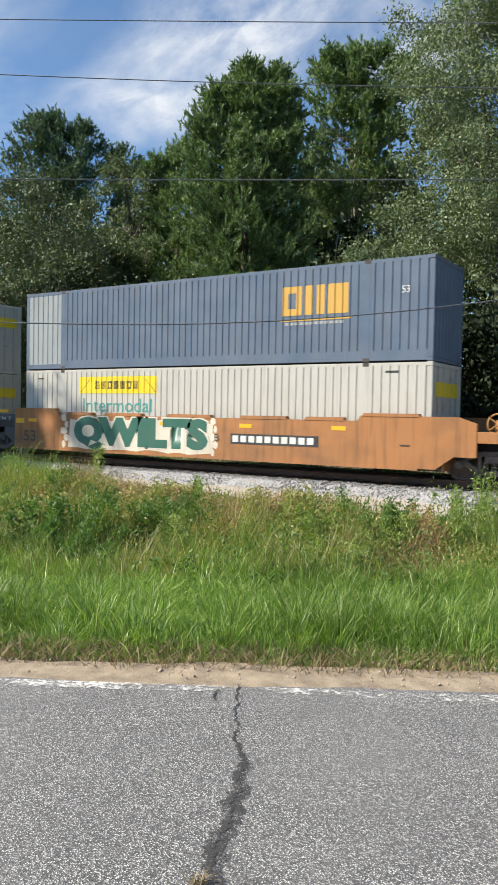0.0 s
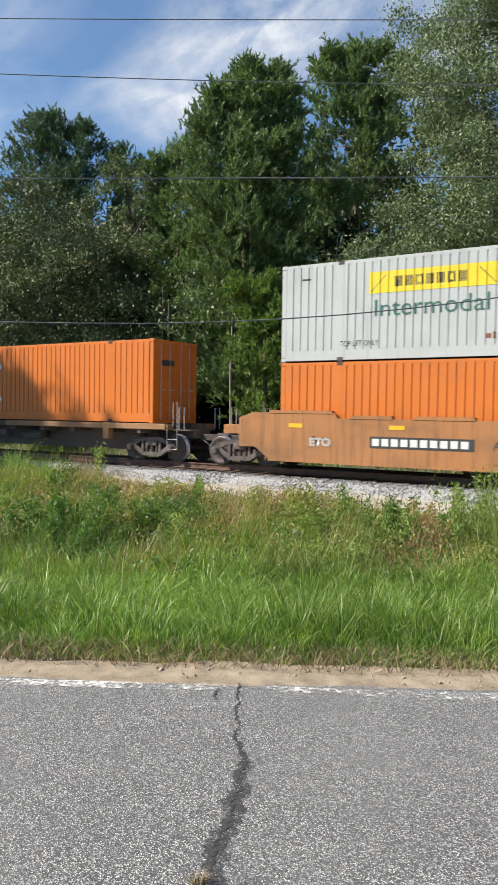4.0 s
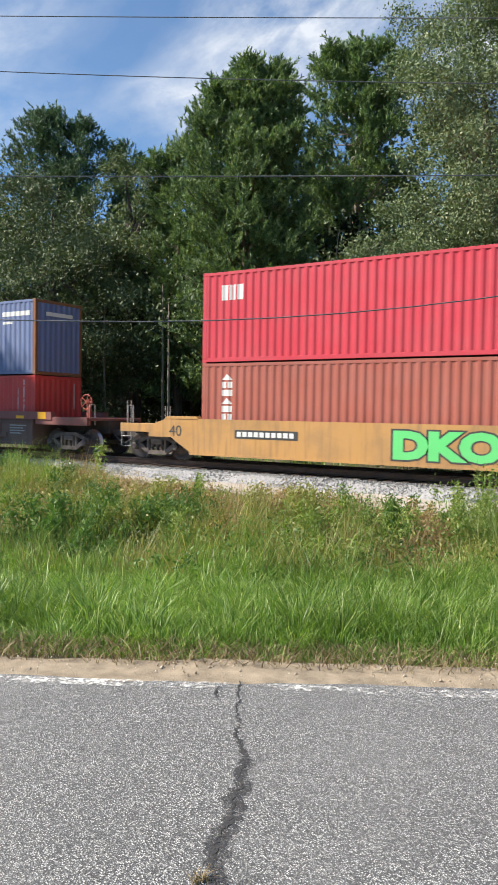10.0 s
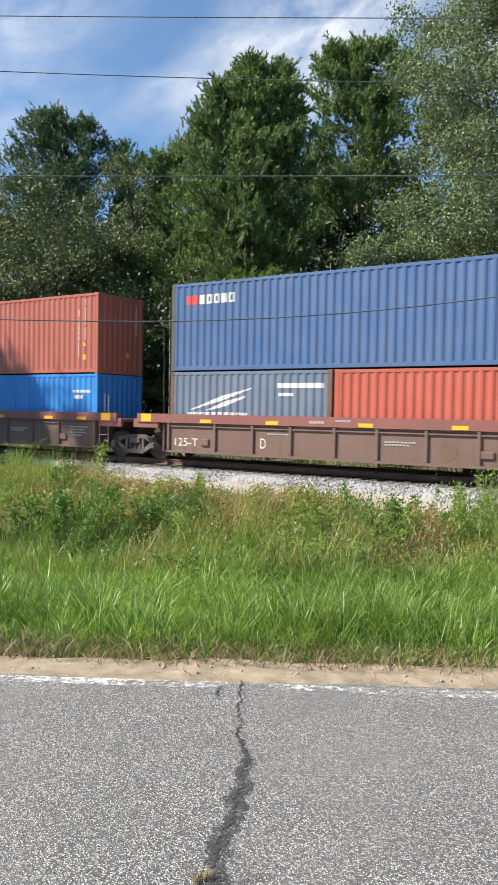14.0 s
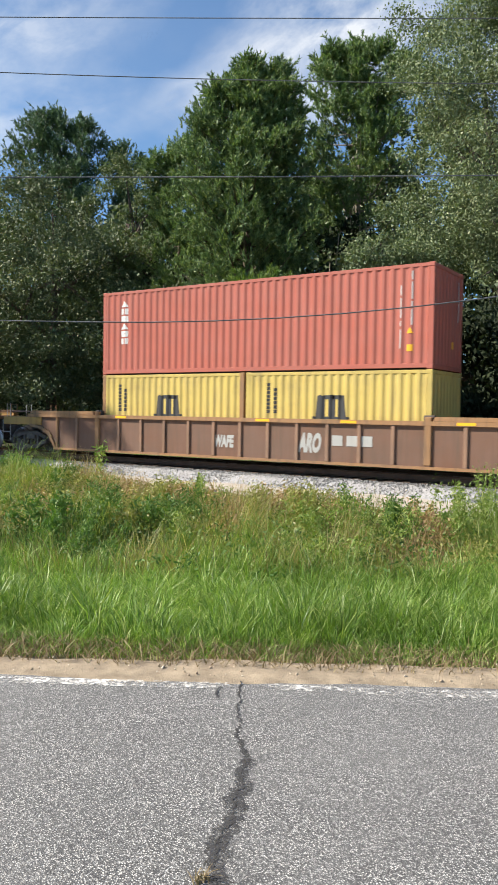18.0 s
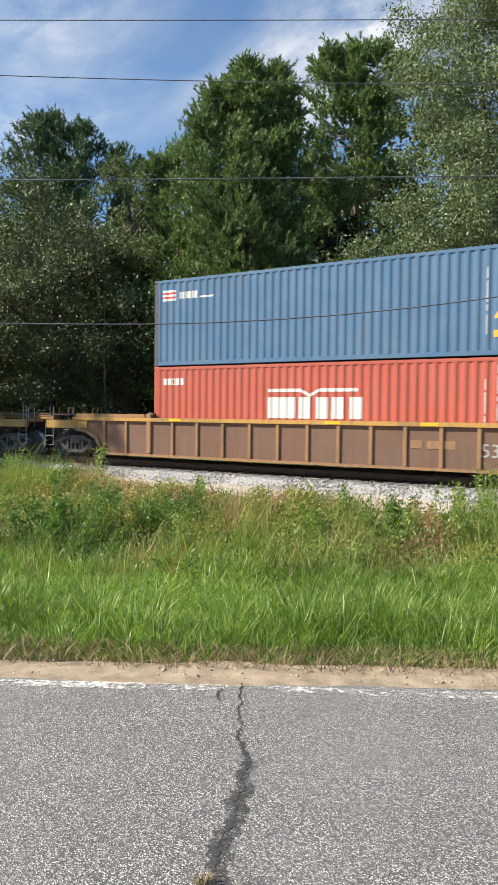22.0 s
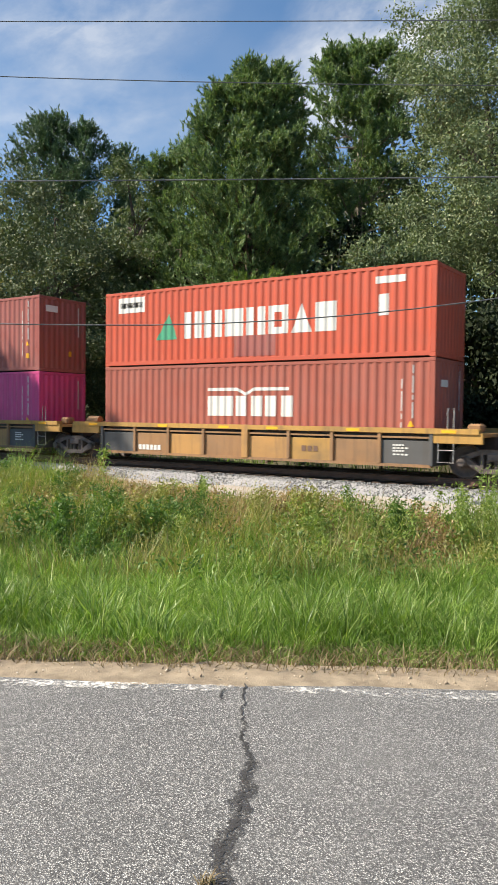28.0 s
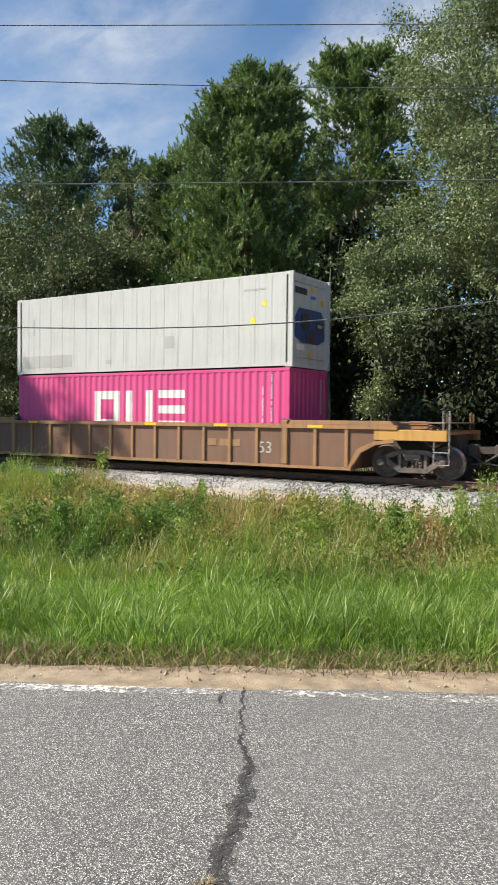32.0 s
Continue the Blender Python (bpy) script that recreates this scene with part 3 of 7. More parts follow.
            vs.append(tuple(on_road(s, n, -0.006 + 0.018 * math.sin(k / 5 * 3.1) * (0.6 + 0.4 * math.sin(s * 5 + k)) + rng.uniform(-0.004, 0.004) * (0 < k < 5) - 0.045 * (k == 5))))
    for i in range(320):
        for k in range(5):
            fs.append((i * 6 + k, i * 6 + 6 + k, i * 6 + 7 + k, i * 6 + 1 + k))
    me = bpy.data.meshes.new("shoulder")
    me.from_pydata(vs, [], fs)
    tagged(part("shoulder", me, SAND), "strip of dry tan sand beside the asphalt", "shoulder", kind="structure")
    return road


def stone_cloud(name, pts, sizes, rng):
    """Many small angular stones in one mesh."""
    base = np.array([(1, 0, 0), (-1, 0, 0), (0, 1, 0), (0, -1, 0), (0, 0, 0.8), (0, 0, -0.8)], float)
    tris = np.array([(0, 2, 4), (2, 1, 4), (1, 3, 4), (3, 0, 4), (2, 0, 5), (1, 2, 5), (3, 1, 5), (0, 3, 5)])
    n = len(pts)
    jit = base[None] * (0.6 + 0.8 * rng.random((n, 6, 3))) + rng.normal(0, 0.22, (n, 6, 3))
    ang = rng.random(n) * 6.28
    c, s = np.cos(ang)[:, None], np.sin(ang)[:, None]
    x, y = jit[..., 0] * c - jit[..., 1] * s, jit[..., 0] * s + jit[..., 1] * c
    tilt = rng.random(n)[:, None] * 6.28
    z = jit[..., 2] * np.cos(tilt) - x * np.sin(tilt)
    x = jit[..., 2] * np.sin(tilt) + x * np.cos(tilt)
    v = np.stack([x, y, z], -1) * np.asarray(sizes)[:, None, None] + np.asarray(pts)[:, None, :]
    q = tris[None] + (np.arange(n) * 6)[:, None, None]
    q = q.reshape(-1, 3)
    return big_mesh(name, v.reshape(-1, 3), np.concatenate([q, q[:, 2:]], 1))


def ballast_z(y):
    d = np.abs(y - TRACK_Y)
    return np.where(d < 1.38, RAIL_Z - 0.275, np.where(d < 1.65, RAIL_Z - 0.235, RAIL_Z - 0.235 - (d - 1.65) * 0.63))


def build_track():
    # ballast bed
    prof = [(-2.75, RAIL_Z - 0.92), (-1.75, RAIL_Z - 0.29), (-1.55, RAIL_Z - 0.23), (-1.3, RAIL_Z - 0.27), (1.3, RAIL_Z - 0.27), (1.55, RAIL_Z - 0.23), (1.75, RAIL_Z - 0.29), (2.75, RAIL_Z - 0.92)]
    xs = [-900, -450, -120] + [-60 + 1.0 * i for i in range(81)] + [60, 200, 500, 900]
    rng = random.Random(8)
    vs, fs = [], []
    for x in xs:
        for d, z in prof:
            vs.append((x, TRACK_Y + d + rng.uniform(-0.05, 0.05), z + rng.uniform(-0.015, 0.015)))
    m = len(prof)
    for i in range(len(xs) - 1):
        fs += [(i * m + k, i * m + m + k, i * m + m + k + 1, i * m + k + 1) for k in range(m - 1)]
    me = bpy.data.meshes.new("ballast")
    me.from_pydata(vs, [], fs)
    tagged(part("ballast", me, BALLAST), "bed of crushed grey stone under the track", "ballast", kind="structure")
    r = np.random.default_rng(21)
    n = 84000
    x, y = r.uniform(-44, 4, n), r.uniform(18.75, 22.9, n)
    keep = (y < 20.3) | (r.random(n) < 0.15)
    x, y = x[keep], y[keep]
    pts = np.stack([x, y, ballast_z(y) + r.uniform(-0.005, 0.03, len(x))], -1)
    tagged(part("ballast_stones", stone_cloud("ballast_stones", pts, r.uniform(0.014, 0.031, len(x)), r), STONE), "loose pale grey crushed stones along the track", "ballast", kind="stuff")
    xs = np.arange(-60, 30.1, 0.5)
    ys = np.array([15.0, 15.5, 16.0, 16.5, 17.0, 17.6, 18.2, 18.6, 19.0, 19.4, 19.8])
    X, Y = np.meshgrid(xs, ys)
    Y = Y + 0.12 * np.sin(X * 1.3 + Y) * (Y < 17)
    Z = ground_z(X, Y) + 0.015 - 0.04 * (Y < 15.2)
    idx = np.arange(X.size).reshape(X.shape)
    quads = np.stack([idx[:-1, :-1], idx[:-1, 1:], idx[1:, 1:], idx[1:, :-1]], -1).reshape(-1, 4)
    tagged(part("gravel_path", big_mesh("gravel_path", np.stack([X, Y, Z], -1).reshape(-1, 3), quads), PATH), "strip of bare grey-tan gravel beside the ballast", "path", kind="structure")
    # track: rails and ties
    track = tagged(new("railway_track"), "rusty steel rails on dark wooden ties", "railway track", kind="structure")
    track.matrix_basis = pose(0, TRACK_Y, RAIL_Z)
    for side in (-1, 1):
        c = side * 0.755
        sec = [(-0.075, -0.185), (0.075, -0.185), (0.075, -0.172), (0.012, -0.150), (0.010, -0.045), (0.036, -0.035), (0.036, -0.006), (0.028, 0), (-0.028, 0), (-0.036, -0.006), (-0.036, -0.035), (-0.010, -0.045), (-0.012, -0.150), (-0.075, -0.172)]
        n, vs, fs = len(sec), [], []
        for xx in (-900, 900):
            vs += [(xx, c + a, b) for a, b in sec]
        fs = [(i, (i + 1) % n, n + (i + 1) % n, n + i) for i in range(n)] + [tuple(range(n)), tuple(range(2 * n - 1, n - 1, -1))]
        me = bpy.data.meshes.new("rail")
        me.from_pydata(vs, [], fs)
        me.materials.append(RAIL_STEEL)
        me.materials.append(RAIL_TOP)
        me.polygons[7].material_index = 1
        part("rail", me, None, track)
    tie = Geo().box(-0.115, 0.115, -1.3, 1.3, -0.36, -0.187, 0.012).mesh("tie")
    tie.materials.append(TIE)
    for i in range(180):
        r2 = random.Random(i)
        part("tie", tie, None, track, m=pose(-70 + 0.5 * i, r2.uniform(-0.03, 0.03), r2.uniform(-0.012, 0.0), 0, 0, r2.uniform(-1, 1)))
    g = Geo()
    for i in range(860):
        for x in (-70.5 - 0.5 * i, 20 + 0.5 * i):
            if abs(x) < 450:
                g.box(x - 0.115, x + 0.115, -1.3, 1.3, -0.36, -0.19)
    ob = part("distant_ties", g, TIE, track)
    ob["kind"] = "stuff"


build_ground()
build_road()
build_track()


# ---- grass and weeds ----
def leaf_mesh(name, centres, sizes, rng, long=1.6, droop=0.0, flat=0.0):
    """Single small leaves, each a bent diamond of its own."""
    n = len(centres)
    a = rng.normal(0, 1, (n, 3))
    a[:, 2] = a[:, 2] * (1 - flat) - droop
    a /= np.linalg.norm(a, axis=1)[:, None] + 1e-9
    b = rng.normal(0, 1, (n, 3))
    b -= (b * a).sum(1)[:, None] * a
    b /= np.linalg.norm(b, axis=1)[:, None] + 1e-9
    s = np.asarray(sizes)[:, None]
    c = np.asarray(centres)
    v = np.stack([c - a * s * long * 0.5, c + b * s * 0.42, c + a * s * long * 0.5, c - b * s * 0.42], 1)
    q = np.array([(0, 1, 2, 3)])[None] + (np.arange(n) * 4)[:, None, None]
    return big_mesh(name, v.reshape(-1, 3), q.reshape(-1, 4))


def build_grass():
    r = np.random.default_rng(4)
    def strip(count, a0, a1, n0, n1, skew=1.0):
        a, n = r.uniform(a0, a1, count), n0 + (n1 - n0) * r.random(count) ** skew
        return a * RD.x + n * RN.x, a * RD.y + n * RN.y, n

    def patches(x, y, sx, sy, reach):
        """For every root the number of the clump it belongs to."""
        owner, best = np.zeros(len(x), int), np.full(len(x), 1e9)
        jx, jy = x + r.normal(0, reach, len(x)), y + r.normal(0, reach, len(x))
        for i in range(len(sx)):
            d = (jx - sx[i]) ** 2 + (jy - sy[i]) ** 2
            near = d < best
            owner[near], best[near] = i, d[near]
        return owner, best
    # verge: dense bright grass beside the road, in leaning clumps
    x1, y1, n1 = strip(104000, -4.6, 4.6, 4.98, 9.4, 1.1)
    x2, y2, n2 = strip(26000, -16, 14, 4.98, 10.5)
    x, y, n = np.concatenate([x1, x2]), np.concatenate([y1, y2]), np.concatenate([n1, n2])
    sx, sy, _ = strip(2200, -9, 9, 4.9, 10.5)
    own, away = patches(x, y, sx, sy, 0.05)
    size, az = r.uniform(0.45, 1.15, 2200)[own], np.arctan2(y - sy[own], x - sx[own]) + r.normal(0, 0.7, len(x))
    tall = 0.10 + 0.50 * smooth(4.95, 5.6, n) * size * r.uniform(0.3, 1.25, len(x)) * (0.5 + 0.65 * np.exp(-away / 0.015))
    roots = np.stack([x, y, ground_z(x, y) - 0.02], -1)
    me = blades("verge_grass", roots, tall * 0.94, r.uniform(0.0038, 0.0088, len(x)) * (0.75 + 0.06 * n), np.where(r.random(len(x)) < 0.5, 1.25, 0.7), r, 0.9, az)
    tagged(part("verge_grass", me, GRASS), "tall bright green roadside grass, leaning blades", "grass", kind="stuff")
    # bank: taller upright growth, patch by patch dry, olive or green
    m = 290000
    x, y = r.uniform(-27, 7, m), r.uniform(5.0, 17.8, m)
    n = x * RN.x + y * RN.y
    seen = np.abs(x + 0.75 * y) < 0.53 * y + 1.0
    ok = (n > 8.6) & seen & ~((y > 14.6) & (r.random(m) < smooth(14.0, 15.2, y)))
    x, y, n = x[ok], y[ok], n[ok]
    k = 640
    sx, sy = r.uniform(-26, 6, k), r.uniform(6, 17.6, k)
    own, away = patches(x, y, sx, sy, 0.11)
    pick = r.random(k)
    lush = smooth(10.4, 8.4, sy) + 0.5 * smooth(-12, -16, sx) + 0.3 * smooth(-6.5, -5, sx)
    sort = np.where(pick < 0.56 * (1 - np.clip(lush, 0, 1)), 0, np.where(pick < 0.80 - 0.40 * np.clip(lush, 0, 1), 1, 2))
    grow = (0.26 + 0.74 * r.random(k) ** 1.4) * np.where(sort == 2, 1.12, 1.0) * (1 - 0.72 * smooth(11.6, 13.6, sy))
    grow *= 1 + 0.45 * smooth(-11.0, -13.0, sx) * smooth(10.5, 12.0, sy)
    for px, py, reach, high in ((-5.9, 10.7, 0.75, 0.72), (-3.9, 10.9, 0.6, 0.6), (-9.4, 11.9, 0.9, 0.22), (-8.5, 11.3, 0.6, 0.55)):
        spot = np.hypot(sx - px, sy - py) < reach
        sort[spot], grow[spot] = 0, high
    tall = grow[own] * r.uniform(0.35, 1.15, len(x)) * (0.45 + 0.85 * np.exp(-away / 0.12))
    az = r.uniform(0, 6.283, k)[own] + r.normal(0, 1.0, len(x))
    roots = np.stack([x, y, ground_z(x, y) - 0.02], -1)
    kinds = np.where(r.random(len(x)) < 0.16, r.integers(0, 3, len(x)), sort[own])
    for i, name, mat_, lab in ((0, "dry_grass", BANKGRASS, "dry tan grass stalks on the bank"), (1, "olive_grass", OLIVE, "olive green grass patches on the bank"), (2, "bank_grass", TALLGREEN, "tall green grass clumps on the bank")):
        sel = kinds == i
        me = blades(name, roots[sel], tall[sel], r.uniform(0.004, 0.011, int(sel.sum())), 0.6, r, 0.6, az[sel])
        tagged(part(name, me, mat_), lab, "grass", kind="stuff")
    # thatch fringe at the road edge
    m = 14000
    x, y, n = strip(m, -9, 8, 4.76, 5.30, 0.8)
    roots = np.stack([x, y, ground_z(x, y) + 0.012], -1)
    me = blades("dead_thatch", roots, r.uniform(0.03, 0.13, m), r.uniform(0.004, 0.010, m), 1.9, r, 0.2)
    tagged(part("dead_thatch", me, THATCH), "brown dead grass clippings along the sand", "grass", kind="stuff")
    # broad-leaved weeds among the grass
    for name, mat_, lab, k, y0, y1, leaf in (("weeds", WEED, "low leafy green weeds among the grass", 800, 5.5, 12.0, 0.040), ("olive_weeds", OLIVELEAF, "yellow-green leafy weeds over the bank", 1500, 8.5, 15.0, 0.034)):
        x, y = r.uniform(-20, 3, k), r.uniform(y0, y1, k)
        n = x * RN.x + y * RN.y
        ok = (n > 6.4) & (np.abs(x + 0.75 * y) < 0.53 * y + 1.0) & (r.random(k) < 0.25 + 0.75 * smooth(8.0, 10.0, n)) & ((r.random(k) < 0.5) | (wobble(x, y, 0.7) > 0.1))
        x, y, n = x[ok], y[ok], n[ok]
        rep = 80
        wide = np.repeat(r.uniform(0.10, 0.28, len(x)), rep)
        cx = np.repeat(x, rep) + r.normal(0, 1, len(x) * rep) * wide
        cy = np.repeat(y, rep) + r.normal(0, 1, len(x) * rep) * wide
        cz = ground_z(cx, cy) + r.random(len(cx)) ** 0.7 * np.repeat(r.uniform(0.15, 0.55, len(x)) * (1 - 0.5 * smooth(10.5, 12.5, y)), rep)
        me = leaf_mesh(name, np.stack([cx, cy, cz], -1), r.uniform(0.45, 1.0, len(cx)) * leaf, r, 2.2, 0.1)
        tagged(part(name, me, mat_), lab, "weeds", kind="stuff")
    # wood edge growth behind the track
    m = 9000
    x, y = r.uniform(-60, 20, m), r.uniform(24.3, 29, m)
    roots = np.stack([x, y, ground_z(x, y) - 0.02], -1)
    me = blades("wood_edge_grass", roots, r.uniform(0.2, 0.7, m), r.uniform(0.015, 0.03, m), 0.8, r)
    tagged(part("wood_edge_grass", me, GRASS), "rough green growth along the wood edge", "grass", kind="stuff")
    # sand pebbles
    m = 1500
    a, nn = r.uniform(-8, 8, m), 4.6 + 0.5 * r.random(m)
    pts = np.stack([a * RD.x + nn * RN.x, a * RD.y + nn * RN.y, np.full(m, 0.007)], -1)
    tagged(part("pebbles", stone_cloud("pebbles", pts, 0.003 + 0.011 * r.random(m) ** 4, r), PEBBLE), "small tan pebbles and crumbs on the sand", "pebbles", kind="stuff")


def tall_weed(label, x, y, height, spread, count, seed, material=WEED, stems=1, leaf=0.07):
    """A standing weed: stems that lean outwards, each with a plume of narrow leaves."""
    r = np.random.default_rng(seed)
    z = float(ground_z(x, y))
    ob = thing("weed_plant", label, "weed", m=pose(x, y, z))
    stems = stems if stems < 4 else stems * 2
    foot, tip = [], []
    for s in range(stems):
        ox, oy = r.normal(0, spread * 0.42, 2) if stems > 1 else (0.0, 0.0)
        tall = height * (1.0 if s == 0 else r.uniform(0.5, 1.0)) * max(0.45, 1 - 0.35 * math.hypot(ox, oy) / spread)
        foot.append((ox, oy, -0.03))
        tip.append((ox * 1.5 + r.normal(0, 0.05), oy * 1.5 + r.normal(0, 0.05), tall))
        a, b = Vector(foot[-1]), Vector(tip[-1])
        part("stem", Geo().tube([a, a.lerp(b, 0.5) + Vector((0, 0, 0.02)), b], [0.007, 0.005, 0.002], 4), material, ob)
    count = count if stems < 4 else int(count * 1.9)
    own = r.integers(0, stems, count)
    foot, tip = np.array(foot)[own], np.array(tip)[own]
    t = (0.12 + 0.88 * r.random(count) ** 0.8)[:, None]
    c = foot + (tip - foot) * t + r.normal(0, 1, (count, 3)) * (0.04 + 0.08 * spread) * (1.25 - 0.6 * t)
    part("leaves", leaf_mesh("leaves", c, r.uniform(0.5, 1.1, count) * leaf * 0.78, r, 3.4, -0.6), material, ob)


build_grass()
tall_weed("young green weed with a leafy tip on the bank", -12.72, 13.17, 1.05, 0.6, 220, 1, TALLGREEN, 1, 0.06)
tall_weed("tall feathery green weed clump on the bank", -4.44, 13.78, 0.98, 0.16, 170, 2, TALLGREEN, 5, 0.045)
tall_weed("tall feathery green weed clump on the bank", -4.0, 14.1, 0.70, 0.30, 260, 3, TALLGREEN, 6, 0.045)
tall_weed("slender branching weed on the bank", -5.67, 13.56, 0.62, 0.20, 200, 4, WEED, 4, 0.04)
tall_weed("slender branching weed on the bank", -9.57, 12.81, 0.50, 0.26, 240, 5, WEED, 4, 0.04)
tall_weed("bushy dark green weed in the ditch", -8.39, 7.6, 0.95, 0.60, 1700, 6, WEED, 8, 0.045)
tall_weed("bushy green weed on the bank", -7.82, 9.16, 0.75, 0.5, 1100, 7, WEED, 6, 0.045)
tall_weed("bushy green weed on the bank", -4.53, 11.9, 0.80, 0.55, 1300, 8, WEED, 8, 0.045)
tall_weed("feathery dark green shrub in the ditch", -8.15, 8.3, 1.05, 0.6, 1500, 11, WEED, 9, 0.032)
tall_weed("feathery dark green shrub in the ditch", -7.5, 7.2, 0.80, 0.5, 1200, 12, WEED, 8, 0.032)
tall_weed("feathery green shrub on the bank", -9.6, 9.8, 1.0, 0.55, 1300, 13, WEED, 9, 0.034)
tall_weed("feathery green shrub on the bank", -8.2, 10.2, 0.85, 0.5, 1000, 14, WEED, 7, 0.034)
tall_weed("upright light green weed clump on the bank", -4.95, 9.9, 1.15, 0.7, 2400, 15, TALLGREEN, 14, 0.032)
tall_weed("upright light green weed clump on the bank", -3.25, 11.3, 1.45, 0.6, 2400, 16, TALLGREEN, 14, 0.034)
tall_weed("low leafy green mound on the bank crest", -7.2, 13.1, 0.42, 1.0, 1800, 17, WEED, 6, 0.045)
tall_weed("low leafy yellow-green mound on the bank", -13.6, 11.4, 0.55, 1.2, 2200, 18, OLIVELEAF, 6, 0.045)
tall_weed("low leafy green mound on the bank", -12.6, 10.2, 0.50, 1.0, 2000, 19, WEED, 6, 0.045)
tall_weed("bushy green weed on the bank", -15.6, 13.4, 0.62, 0.6, 900, 9, WEED, 8, 0.05)
tall_weed("bushy green weed on the bank", -17.0, 14.2, 0.68, 0.6, 900, 10, WEED, 8, 0.05)

# shrubs scattered over the bank
scatter = random.Random(29)
for i in range(32):
    y = scatter.uniform(8.6, 12.7)
    x = -0.75 * y + scatter.uniform(-0.44, 0.44) * y
    kind = scatter.choice((WEED, TALLGREEN, OLIVELEAF, OLIVELEAF, BANKGRASS, BANKGRASS))
    tall = scatter.uniform(0.6, 1.05) * (1 - 0.35 * float(smooth(11.5, 13.5, y)))
    tall_weed("feathery dark green shrub on the bank" if kind is WEED else "dry brown weed clump on the bank" if kind is BANKGRASS else "feathery light green shrub on the bank", x, y, tall, scatter.uniform(0.35, 0.75), 1500, 200 + i, kind, 8, 0.036)


# ---- trees ----
def leaf_clusters(r, centres, radius, per):
    c = np.repeat(centres, per, axis=0)
    return c + r.normal(0, 1, c.shape) * np.repeat(np.asarray(radius), per)[:, None] * np.array([1, 1, 0.75])


def broad_tree(label, x, y, height, spread, base, seed, material=LEAF_BROAD, clusters=170, per=110, leaf=0.13, bark=BARK, lean=0.0):
    r = np.random.default_rng(seed)
    z = float(ground_z(x, y))
    ob = thing("broadleaf_tree", label, "tree", m=pose(x, y, z))
    top = height * 0.86
    trunk = [(0, 0, -0.2), (r.normal(0, 0.1), r.normal(0, 0.1), height * 0.22), (lean * 0.4 + r.normal(0, 0.25), r.normal(0, 0.25), height * 0.5), (lean + r.normal(0, 0.3), r.normal(0, 0.3), top)]
    w = 0.018 * height
    part("trunk", Geo().tube(trunk, [w * 1.25, w, w * 0.7, w * 0.15], 9), bark, ob)
    # crown: clusters in an uneven ellipsoid, most near its outside
    main = max(12, clusters // 6)
    d = r.normal(0, 1, (main, 3))
    d /= np.linalg.norm(d, axis=1)[:, None]
    lump = 1 + 0.20 * np.sin(d[:, 0] * 4 + seed) * np.cos(d[:, 2] * 5 + seed * 2) + 0.12 * np.sin(d[:, 1] * 9 + seed)
    rad = (0.30 + 0.70 * r.random(main) ** 0.4) * lump
    mid, half = (height + base) / 2, (height - base) / 2
    c = np.stack([d[:, 0] * spread * rad + lean, d[:, 1] * spread * rad, mid + d[:, 2] * half * rad], -1)
    clump = 0.17 * spread
    c = np.repeat(c, 6, axis=0) + r.normal(0, 1, (main * 6, 3)) * np.array([clump, clump, clump * 0.5])
    clusters = len(c)
    for i in range(11):
        e = c[(i * 13) % clusters]
        s = Vector(trunk[1]).lerp(Vector(trunk[3]), 0.12 + 0.72 * i / 11)
        k = s.lerp(Vector(e), 0.55) + Vector((0, 0, 0.3))
        part("limb", Geo().tube([s, k, Vector(e)], [w * 0.5, w * 0.28, 0.015], 6), bark, ob)
    pts = leaf_clusters(r, c, r.uniform(0.22, 0.52, clusters) * (spread / 4.5) ** 0.5, per)
    pts[:, 2] = np.maximum(pts[:, 2], base * 0.7)
    part("crown", leaf_mesh("crown", pts, r.uniform(0.6, 1.25, len(pts)) * leaf, r, 1.7, 0.15), material, ob)
    return ob


